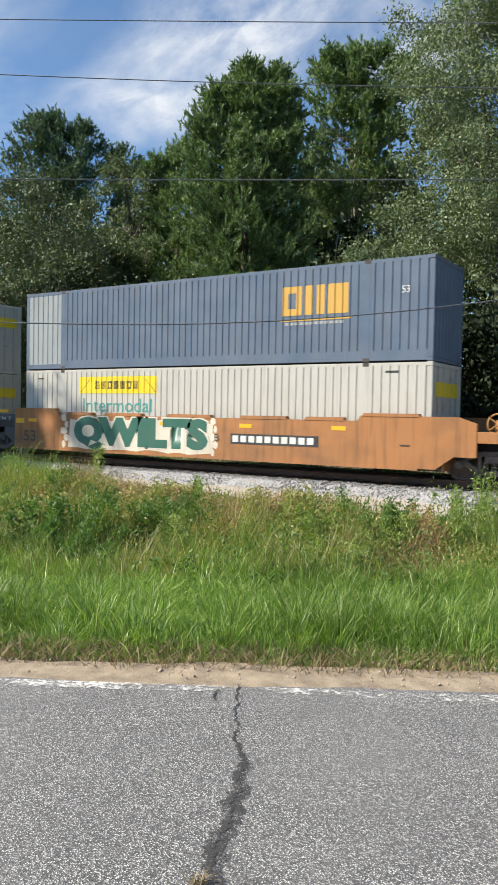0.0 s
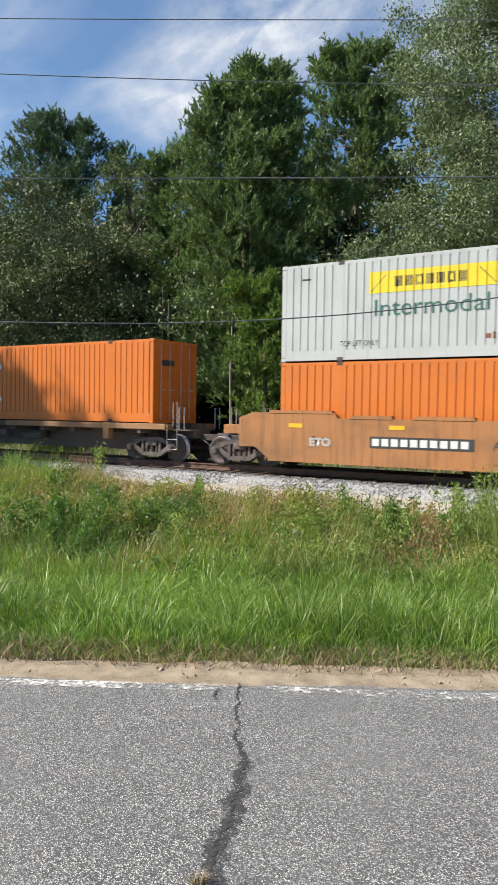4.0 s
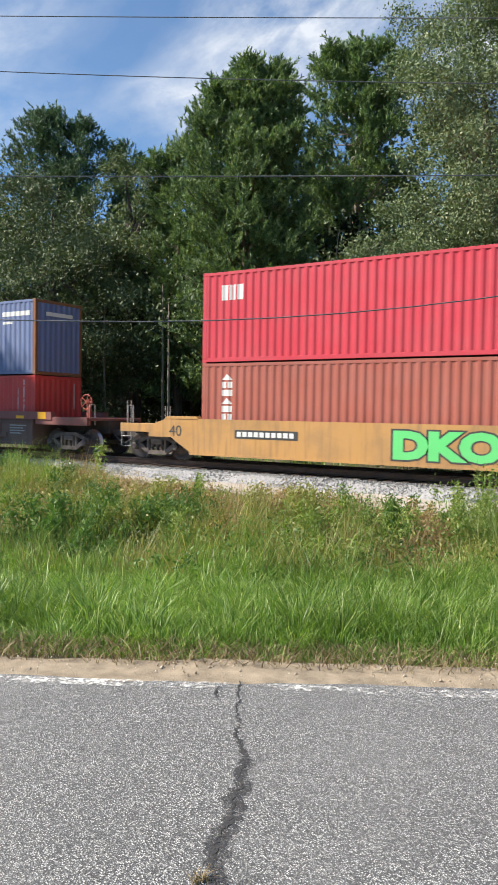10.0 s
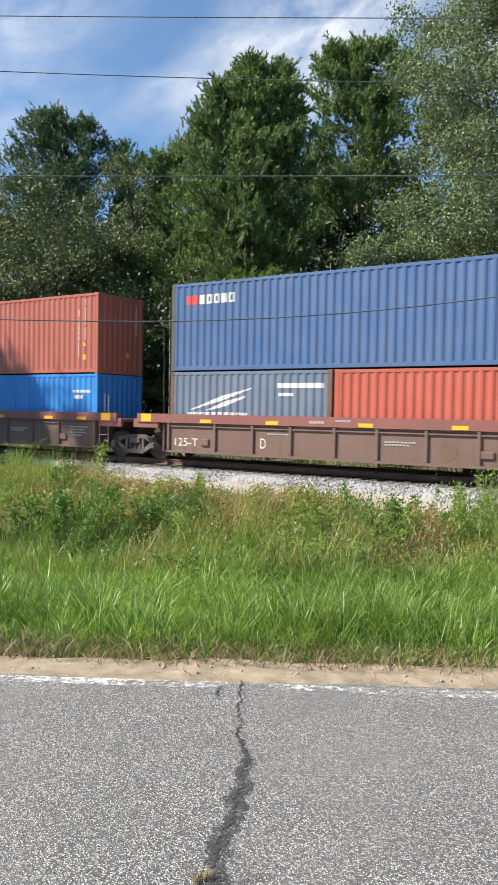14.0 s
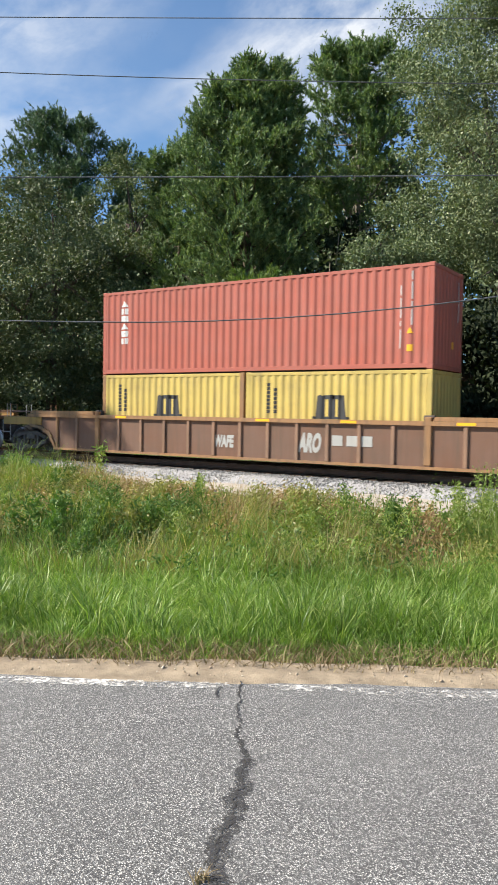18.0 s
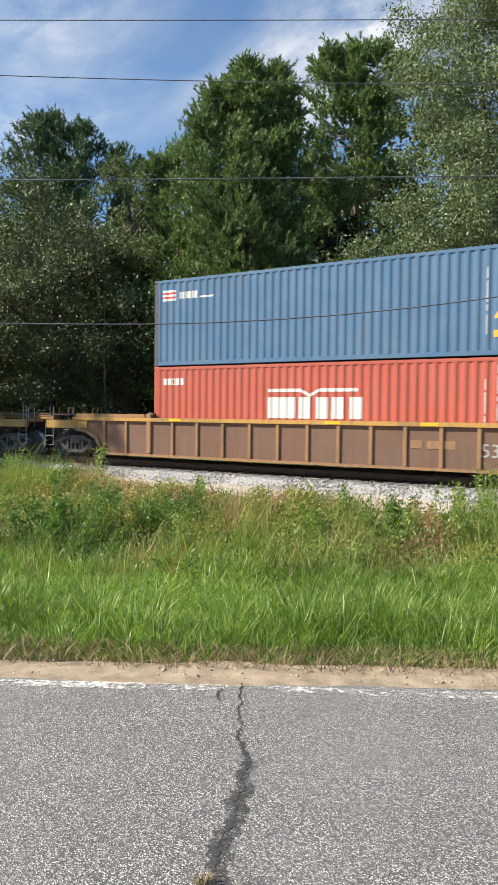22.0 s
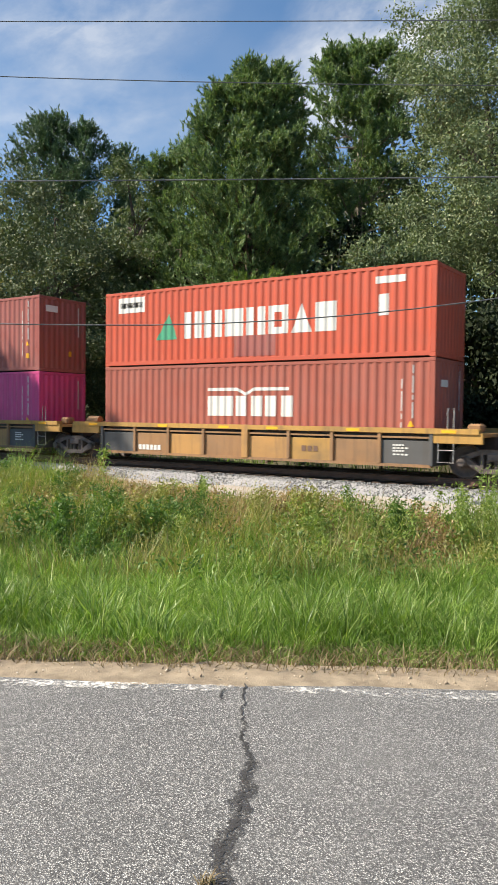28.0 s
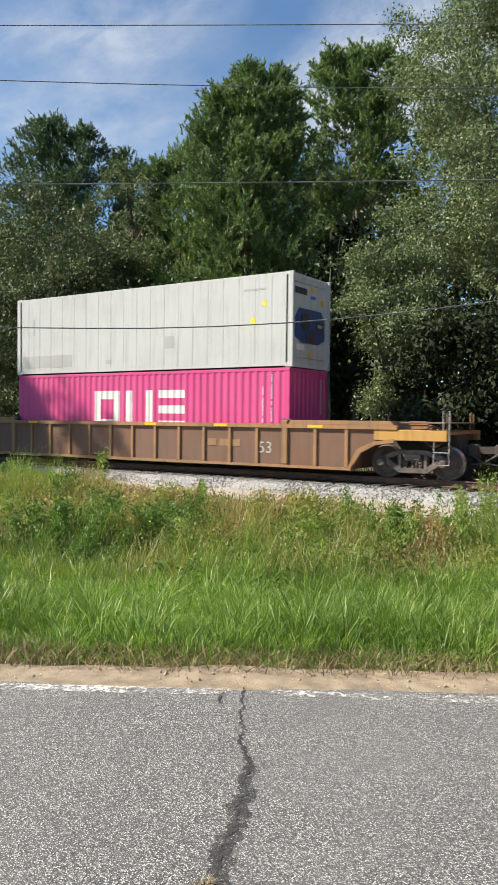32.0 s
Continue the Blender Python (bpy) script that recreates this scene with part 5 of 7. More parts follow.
def corrugated(x0, x1, z0, z1, y, style, sgn):
    """A corrugated sheet along x whose outer face lies at y; sgn -1 looks to -y. It is 2 mm thick at its edges."""
    pts = wall_profile(x0, x1, style)
    g = Geo()
    vs = [(x, y - sgn * d, z) for x, d in pts for z in (z0, z1)]
    g.add(vs, [(2 * i, 2 * i + 2, 2 * i + 3, 2 * i + 1) for i in range(len(pts) - 1)])
    return g


def decal(parent, shapes, material, L, style, label="", name="marking", posts=()):
    """Painted shapes that follow the corrugation; a shape is a row of (x, low, high), a list of shapes is one block."""
    if len(shapes) > 1 and not (len(shapes) > 7 and abs(shapes[0][-1][0] - shapes[0][0][0] if isinstance(shapes[0][0], tuple) else 1) < 0.16):
        for s in shapes:
            decal(parent, [s], material, L, style, label, name, posts)
        return None
    flat = []
    for s in shapes:
        flat += [s] if isinstance(s[0], tuple) else s
    shapes = flat
    if len(shapes) > 7:
        name = "small_print"
    prof = []
    cuts = [-L / 2 + 0.16, *sorted(posts), L / 2 - 0.16]
    for a, b in zip(cuts, cuts[1:]):
        prof += wall_profile(a + 0.0, b - 0.0, style)
    px, pd = [a for a, _ in prof], [b for _, b in prof]
    vs, fs = [], []
    for shape in shapes:
        xs = sorted({x for x, _, _ in shape} | {x for x in px if shape[0][0] < x < shape[-1][0]})
        lo = np.interp(xs, [a for a, _, _ in shape], [b for _, b, _ in shape])
        hi = np.interp(xs, [a for a, _, _ in shape], [c for _, _, c in shape])
        n = len(vs)
        for x, l, h in zip(xs, lo, hi):
            y = -1.219 + float(np.interp(x, px, pd)) - 0.006
            vs += [(x, y, float(l)), (x, y, float(h))]
        fs += [(n + 2 * i, n + 2 * i + 2, n + 2 * i + 3, n + 2 * i + 1) for i in range(len(xs) - 1)]
    me = bpy.data.meshes.new(name)
    me.from_pydata(vs, [], fs)
    ob = part(name, me, material, parent, label)
    if name == "small_print":
        ob["kind"] = "stuff"
    return ob


def rect(x0, x1, z0, z1):
    return [(x0, z0, z1), (x1, z0, z1)]


def ring(x0, x1, z0, z1, w):
    return [rect(x0, x0 + w, z0, z1), rect(x1 - w, x1, z0, z1), rect(x0 + w, x1 - w, z0, z0 + w), rect(x0 + w, x1 - w, z1 - w, z1)]


def blocks(x0, x1, z0, z1, n, forms="rsc", gap=0.22, skew=0.0):
    """A row of plain blocks that stands for a company mark: r ring, s solid, c comb."""
    out, step = [], (x1 - x0) / n
    for i in range(n):
        a, b = x0 + i * step, x0 + (i + 1 - gap) * step
        w, f = (b - a) * 0.3, forms[i % len(forms)]
        if f == "r":
            out.append(ring(a, b, z0, z1, w))
        elif f == "c":
            out.append(rect(a, b, z0, z1))
        elif f == "p":
            out.append([rect(a, a + w * 1.35, z0, z1), rect(b - w * 1.35, b, z0, z1)])
        elif f == "t":
            out += [[(a, z0, z0 + 0.02), ((a + b) / 2, z0, z1), (b, z0, z0 + 0.02)]]
        else:
            out += [rect(a, b, z0, z1)]
    return out


def stack_blocks(x0, x1, z0, z1, n, forms="tprtrp"):
    out, step = [], (z1 - z0) / n
    for i in range(n):
        out += blocks(x0, x1, z1 - (i + 0.78) * step, z1 - i * step, 1, forms[i % len(forms)], 0.0)
    return out


def container(label, L, H, material, x, z, style="iso", doors=False, marks=(), post=None, end=None, ends=None):
    """A freight container standing at height z over the rails, its middle at x at the start."""
    ob = rides(thing("shipping_container", label, "container", "containers on the train"), x, z)
    post, end = post or material, end or material
    h, w, low = L / 2, 1.219, 0.33 if style == "sheet" else 0.16
    inner = [] if style == "iso" and L < 13 else [-h + (L - 12.192) / 2, h - (L - 12.192) / 2]
    cuts = [-h + 0.16, *inner, h - 0.16]
    for sgn, name in ((-1, "side_wall"), (1, "side_wall")):
        g = Geo()
        for a, b in zip(cuts, cuts[1:]):
            s = corrugated(a, b, low - 0.01, H - 0.10, sgn * w, style, sgn)
            g.add(s.v, s.f)
        part(name, g, material, ob)
        part("top_rail", Geo().box(-h + 0.15, h - 0.15, min(sgn * w, sgn * (w - 0.07)), max(sgn * w, sgn * (w - 0.07)), H - 0.11, H - 0.012, 0.008), material, ob)
        part("bottom_rail", Geo().box(-h + 0.15, h - 0.15, min(sgn * w, sgn * (w - 0.07)), max(sgn * w, sgn * (w - 0.07)), 0.032, low, 0.008), material, ob)
        for xx in inner:
            part("intermediate_post", Geo().box(xx - 0.09, xx + 0.09, min(sgn * (w + 0.004), sgn * (w - 0.08)), max(sgn * (w + 0.004), sgn * (w - 0.08)), 0.01, H - 0.01, 0.006), post, ob)
            for zz in (0.0, H - 0.12):
                part("corner_casting", Geo().box(xx - 0.10, xx + 0.10, min(sgn * (w + 0.008), sgn * (w - 0.1)), max(sgn * (w + 0.008), sgn * (w - 0.1)), zz, zz + 0.12, 0.012), STEEL_DARK if L > 13 else post, ob)
        for e in (-1, 1):
            part("corner_post", Geo().box(min(e * h, e * (h - 0.16)), max(e * h, e * (h - 0.16)), min(sgn * w, sgn * (w - 0.14)), max(sgn * w, sgn * (w - 0.14)), 0.118, H - 0.118, 0.010), post, ob)
            for zz in (0.0, H - 0.118):
                g = Geo().box(min(e * (h + 0.004), e * (h - 0.175)), max(e * (h + 0.004), e * (h - 0.175)), min(sgn * (w + 0.004), sgn * (w - 0.16)), max(sgn * (w + 0.004), sgn * (w - 0.16)), zz, zz + 0.118, 0.014)
                part("corner_casting", g, post, ob)
    for e in (-1, 1):
        g = Geo()
        if doors and e == 1:
            for a, b in ((-w + 0.13, -0.01), (0.01, w - 0.13)):
                part("door", Geo().box(e * h - 0.06, e * h - 0.025, a, b, 0.14, H - 0.12, 0.01), end, ob)
                for k in (0.28, 0.72):
                    y = a + (b - a) * k
                    part("lock_rod", Geo().tube([(h - 0.005, y, 0.12), (h - 0.005, y, H - 0.1)], 0.017, 6), GREY_IRON, ob)
                    part("lock_handle", Geo().box(h - 0.015, h + 0.012, y - 0.02, y + 0.25, 1.15, 1.19, 0.005), GREY_IRON, ob)
        else:
            pts = wall_profile(-w + 0.13, w - 0.13, "iso" if style != "smooth" else "smooth")
            vs = [(e * (h - 0.01 - d), y, z) for y, d in pts for z in (0.13, H - 0.11)]
            g.add(vs, [(2 * i, 2 * i + 2, 2 * i + 3, 2 * i + 1) for i in range(len(pts) - 1)])
            part("end_wall", g, end, ob)
        part("end_rail", Geo().box(min(e * h, e * (h - 0.1)), max(e * h, e * (h - 0.1)), -w + 0.13, w - 0.13, H - 0.118, H - 0.01, 0.008), post, ob)
        part("end_sill", Geo().box(min(e * h, e * (h - 0.1)), max(e * h, e * (h - 0.1)), -w + 0.13, w - 0.13, 0.01, 0.135, 0.008), post, ob)
    part("roof", Geo().box(-h + 0.1, h - 0.1, -w + 0.06, w - 0.06, H - 0.045, H - 0.02), material, ob)
    part("floor", Geo().box(-h + 0.1, h - 0.1, -w + 0.06, w - 0.06, 0.06, 0.15), STEEL_DARK, ob)
    inset = inner if style != "iso" or L > 13 else ()
    for kind, mat_, *a in marks:
        if kind == "shapes":
            decal(ob, a[0], mat_, L, style, a[1] if len(a) > 1 else "", posts=inset)
        elif kind == "text":
            text, x0, x1, z0, z1 = a[:5]
            lettering(text, x0, x1, z0, z1, -w - 0.007, mat_, ob, a[5] if len(a) > 5 else "", a[6] if len(a) > 6 else 0.0)
        elif kind == "end_shapes":
            g = Geo()
            for y0, y1, z0, z1 in a[0]:
                g.box(h + 0.001, h + 0.006, y0, y1, z0, z1)
            part("end_marking", g, mat_, ob, a[1] if len(a) > 1 else "")
    return ob


def cooling_unit(ob, x):
    """The machinery bay in the end of a refrigerated container: sunk dark panel, fan, control box, vents."""
    bay = [(-0.95, 0.95), (-0.95, 1.55), (-0.7, 1.85), (0.7, 1.85), (0.95, 1.55), (0.95, 0.95), (0.5, 0.78), (-0.5, 0.78)]
    turn = lambda geo: Geo().add([(yy, xx, z) for xx, yy, z in geo.v], geo.f)
    unit = part("cooling_unit", turn(Geo().plate(bay, x + 0.004, x + 0.03)), C_NAVY, ob, "dark blue cooling unit")
    part("fan_guard", turn(Geo().lathe([(0.24, 0.0), (0.27, 0.0), (0.27, 0.03), (0.24, 0.03)], 20, (-0.35, x + 0.03, 1.45))), M_BLACK, unit)
    part("control_box", Geo().box(x + 0.02, x + 0.07, 0.35, 0.78, 1.22, 1.5, 0.01), STEEL_DARK, unit)
    part("compressor", Geo().box(x + 0.02, x + 0.10, -0.3, 0.2, 0.85, 1.15, 0.03), STEEL_DARK, unit)
    part("control_label", Geo().box(x + 0.071, x + 0.074, 0.4, 0.7, 1.32, 1.42), M_SILVER, unit)
    part("label_plate", Geo().box(x + 0.002, x + 0.008, -0.85, -0.35, 0.55, 0.74), M_WHITE, ob)
    for z in (0.3, 2.62):
        part("bay_rail", Geo().box(x - 0.005, x + 0.015, -1.0, 1.0, z, z + 0.03, 0.004), GREY_IRON, ob)


def code_marks(L, H, material=None):
    """The small number column, capacity table and hazard signs near one end, as bars."""
    m = material or M_PRINT
    h = L / 2
    column = lambda x0, x1, z0, z1: [rect(x0, x1, z0 + (z1 - z0) * a, z0 + (z1 - z0) * b) for a, b in ((0.0, 0.30), (0.35, 0.44), (0.48, 0.80), (0.84, 1.0))]
    return [("shapes", m, column(h - 0.65, h - 0.61, H * 0.42, H * 0.93), "white upright column of small lettering"), ("shapes", m, column(h - 0.97, h - 0.937, H * 0.2, H * 0.80), "white upright column of small lettering"),
            ("shapes", M_AMBER, [[(h - 0.77, H * 0.34, H * 0.343), (h - 0.68, H * 0.34, H * 0.40), (h - 0.59, H * 0.34, H * 0.343)], rect(h - 0.77, h - 0.59, H * 0.17, H * 0.235)], "small yellow hazard stickers"),
            ("end_shapes", m, [(0.78, 0.83, H * 0.5, H * 0.9)], "white column of small lettering"), ("end_shapes", M_AMBER, [(0.28, 0.42, H * 0.22, H * 0.29)], "small yellow hazard sticker")]


# ---- rolling stock parts ----
def wheel_mesh():
    g = Geo()
    g.lathe([(0.0, -0.13), (0.10, -0.13), (0.12, -0.10), (0.17, -0.055), (0.33, -0.035), (0.385, -0.075), (0.452, -0.078), (0.457, -0.07), (0.460, 0.055), (0.487, 0.062), (0.487, 0.083), (0.39, 0.085), (0.33, 0.0), (0.17, 0.01), (0.11, 0.04), (0.0, 0.04)], 28)
    me = g.mesh("wheel")
    me.materials.append(WHEEL)
    me.materials.append(TREAD)
    for p in me.polygons:
        r = math.hypot(p.center.x, p.center.z)
        p.material_index = 1 if 0.425 < r < 0.475 and p.center.y < 0.06 else 0
        p.use_smooth = True
    return me


WHEEL_ME = wheel_mesh()
WHEEL_ME_FLIP = WHEEL_ME.copy()
WHEEL_ME_FLIP.transform(Matrix.Rotation(math.pi, 4, "Z"))
AXLE_ME = Geo().lathe([(0.055, -1.02), (0.055, -0.9), (0.085, -0.85), (0.085, 0.85), (0.055, 0.9), (0.055, 1.02)], 12).mesh("axle")
AXLE_ME.materials.append(WHEEL)


def frame_side_mesh():
    g = Geo()
    g.plate([(-1.05, 0.57), (-0.74, 0.68), (-0.40, 0.80), (0.40, 0.80), (0.74, 0.68), (1.05, 0.57), (1.05, 0.44), (0.76, 0.52), (0.40, 0.67), (-0.40, 0.67), (-0.76, 0.52), (-1.05, 0.44)], -0.075, 0.075)
    g.plate([(-0.90, 0.47), (-0.72, 0.54), (-0.34, 0.29), (0.34, 0.29), (0.72, 0.54), (0.90, 0.47), (0.40, 0.16), (-0.40, 0.16)], -0.07, 0.07)
    for s in (-1, 1):
        g.box(s * 0.38 - 0.05, s * 0.38 + 0.05, -0.08, 0.08, 0.24, 0.70, 0.015)
        g.box(s * 0.9 - 0.13, s * 0.9 + 0.13, -0.09, 0.09, 0.38, 0.60, 0.03)
    return g.mesh("side_frame")


FRAME_ME = frame_side_mesh()
FRAME_ME.materials.append(TRUCK)
CAP_ME = Geo().lathe([(0.085, -0.17), (0.115, -0.15), (0.115, -0.05), (0.13, 0.0), (0.13, 0.05)], 14).mesh("bearing_cap")
CAP_ME.materials.append(TRUCK)
SPRING_ME = Geo().lathe([(0.05, -0.12)] + [(0.075 if k % 2 else 0.055, -0.12 + 0.02 * k) for k in range(13)] + [(0.05, 0.13)], 10).mesh("spring")
SPRING_ME.transform(Matrix.Rotation(math.pi / 2, 4, "X"))
SPRING_ME.materials.append(TRUCK)
BOLSTER_ME = Geo().box(-0.24, 0.24, -1.12, 1.12, 0.50, 0.70, 0.03).mesh("bolster")
BOLSTER_ME.materials.append(TRUCK)


def truck(car, x):
    """Two wheel sets in cast side frames, under a car at x."""
    half = 0.9
    for e in (-1, 1):
        axle = part("wheelset", AXLE_ME, None, car, m=pose(x + e * half, 0, WHEEL_R))
        part("wheel", WHEEL_ME, None, axle, m=pose(0, -0.755, 0))
        part("wheel", WHEEL_ME_FLIP, None, axle, m=pose(0, 0.755, 0))
        SPINNERS.append((axle, car, x + e * half))
    for s in (-1, 1):
        part("side_frame", FRAME_ME, None, car, m=pose(x, s * 1.02, 0.02))
        for e in (-0.22, 0.0, 0.22):
            part("spring", SPRING_ME, None, car, m=pose(x + e, s * 1.02, 0.415))
        for e in (-1, 1):
            part("bearing_cap", CAP_ME, None, car, m=pose(x + e * half, s * 1.07, WHEEL_R, 0, 0, 0 if s < 0 else 180))
    part("bolster", BOLSTER_ME, None, car, m=pose(x, 0, 0.02))


def coupler(car, x, sgn):
    g = Geo().box(min(x, x + sgn * 0.95), max(x, x + sgn * 0.95), -0.11, 0.11, 0.72, 0.94, 0.02)
    a = x + sgn * 0.95
    g.box(min(a, a + sgn * 0.30), max(a, a + sgn * 0.30), -0.19, 0.15, 0.66, 1.0, 0.05)
    part("coupler", g, STEEL_DARK, car)
    part("air_hose", Geo().tube([(x + sgn * 0.3, -0.35, 0.75), (x + sgn * 0.7, -0.38, 0.5), (x + sgn * 1.15, -0.3, 0.42)], 0.025, 6), M_BLACK, car)


def ladder(car, x, y=-1.46, z0=0.45, z1=2.0, w=0.42, mat_=None):
    """Side steps below and an upright grab iron above the deck."""
    m = mat_ or GREY_IRON
    part("step_ladder", Geo().tube([(x, y, 1.25), (x, y, z0), (x + w, y, z0), (x + w, y, 1.25)], 0.014, 6).tube([(x, y, z0 + 0.33), (x + w, y, z0 + 0.33)], 0.012, 6), m, car, "pale steel side step")
    part("grab_iron", Geo().tube([(x + w * 0.6, y, 1.2), (x + w * 0.6, y, z1), (x + w, y, z1), (x + w, y, 1.2)], 0.014, 6), m, car, "pale steel grab iron")


def end_rail(car, x, sgn=1, mat_=None):
    for yy in (-1.2, 0.85):
        part("handrail", Geo().tube([(x, yy, 1.1), (x, yy, 1.85), (x, yy + 0.28, 1.85), (x, yy + 0.28, 1.1)], 0.016, 6), mat_ or GREY_IRON, car)


def brake_wheel(car, x, y, z, mat_):
    g = Geo()
    n = 20
    g.tube([(x + 0.28 * math.cos(2 * math.pi * k / n), y, z + 0.28 * math.sin(2 * math.pi * k / n)) for k in range(n + 1)], 0.022, 6, False)
    for k in range(5):
        a = 2 * math.pi * k / 5
        g.tube([(x, y, z), (x + 0.27 * math.cos(a), y, z + 0.27 * math.sin(a))], 0.016, 5)
    g.lathe([(0.05, -0.03), (0.07, 0.0), (0.07, 0.12)], 10, (x, y, z))
    part("brake_wheel", g, mat_, car, "spoked hand brake wheel")
    part("brake_stand", Geo().box(x - 0.07, x + 0.07, y + 0.06, y + 0.2, 1.05, z + 0.12, 0.01), mat_, car)


def well_base(car, half, z0, mat_):
    """Floor beams of a well between its sides."""
    part("well_floor", Geo().box(-half, half, -1.36, 1.36, z0 - 0.09, z0 - 0.01), STEEL_DARK, car)
    for e in (-1, 1):
        part("bulkhead", Geo().box(min(e * half, e * (half + 0.06)), max(e * half, e * (half + 0.06)), -1.40, 1.40, z0 - 0.08, 1.25, 0.01), mat_, car)


def end_deck(car, x0, x1, z, mat_, edge=None):
    """The deck and draft sill over a truck, from x0 (at the well) to x1."""
    a, b = min(x0, x1), max(x0, x1)
    part("end_deck", Geo().box(a, b, -1.35, 1.35, z - 0.10, z, 0.012), mat_, car)
    part("draft_sill", Geo().box(a, b, -0.32, 0.32, 0.78, z - 0.104, 0.02), STEEL_DARK, car)
    for s in (-1, 1):
        part("deck_beam", Geo().box(a, b, min(s * 1.48, s * 1.36), max(s * 1.48, s * 1.36), z - 0.28, z + 0.015, 0.012), edge or mat_, car)


def both_sides(car, name, outline, mat_, y0=1.40, y1=1.50, label=""):
    for s in (-1, 1):
        part(name, Geo().plate(outline, min(s * y0, s * y1), max(s * y0, s * y1)), mat_, car, label)


def bar_text(car, x0, x1, z0, z1, n, mat_, back=None, y=-1.505, forms="sssr"):
    """Writing that cannot be read, or numbers, as small plain bars on a car side."""
    if back:
        part("number_panel", Geo().box(x0 - 0.08, x1 + 0.08, y - 0.003, y + 0.02, z0 - 0.06, z1 + 0.06), back, car, "dark number panel")
    g = Geo()
    step = (x1 - x0) / n
    for i in range(n):
        g.box(x0 + i * step, x0 + (i + 0.72) * step, y - 0.007, y + 0.0, z0, z1)
    part("number_line", g, mat_, car)["kind"] = "stuff"


def graffiti(car, text, x0, x1, z0, z1, fill, edge, lean=0.0, y=-1.505, grow=0.06):
    lettering(text, x0 - 0.07, x1 + 0.07, z0 - 0.05, z1 + 0.05, y - 0.002, edge, car, "", lean, grow + 0.04, "graffiti_outline")
    lettering(text, x0, x1, z0, z1, y - 0.006, fill, car, "spray-painted block letters", lean, grow, "graffiti")


def blob(car, x, z, w, h, mat_, seed, y=-1.502, name="paint_patch"):
    """A sprayed patch with an uneven rim."""
    r = random.Random(seed)
    pts = [(x + w * (0.75 + 0.25 * r.random()) * math.cos(a * 0.3142), z + h * (0.75 + 0.25 * r.random()) * math.sin(a * 0.3142)) for a in range(20)]
    part(name, Geo().plate(pts, y - 0.001, y + 0.004), mat_, car)


def rough_panel(car, x0, x1, z0, z1, mat_, seed, y=-1.5012):
    """A sprayed background with a ragged outline."""
    r = random.Random(seed)
    n = 14
    low = [(x0 + (x1 - x0) * k / n + r.uniform(-0.08, 0.08), z0 + r.uniform(0.0, 0.10)) for k in range(n + 1)]
    high = [(x1 - (x1 - x0) * k / n + r.uniform(-0.08, 0.08), z1 - r.uniform(0.0, 0.14)) for k in range(n + 1)]
    part("paint_patch", Geo().plate(low + high, y - 0.001, y + 0.004), mat_, car)


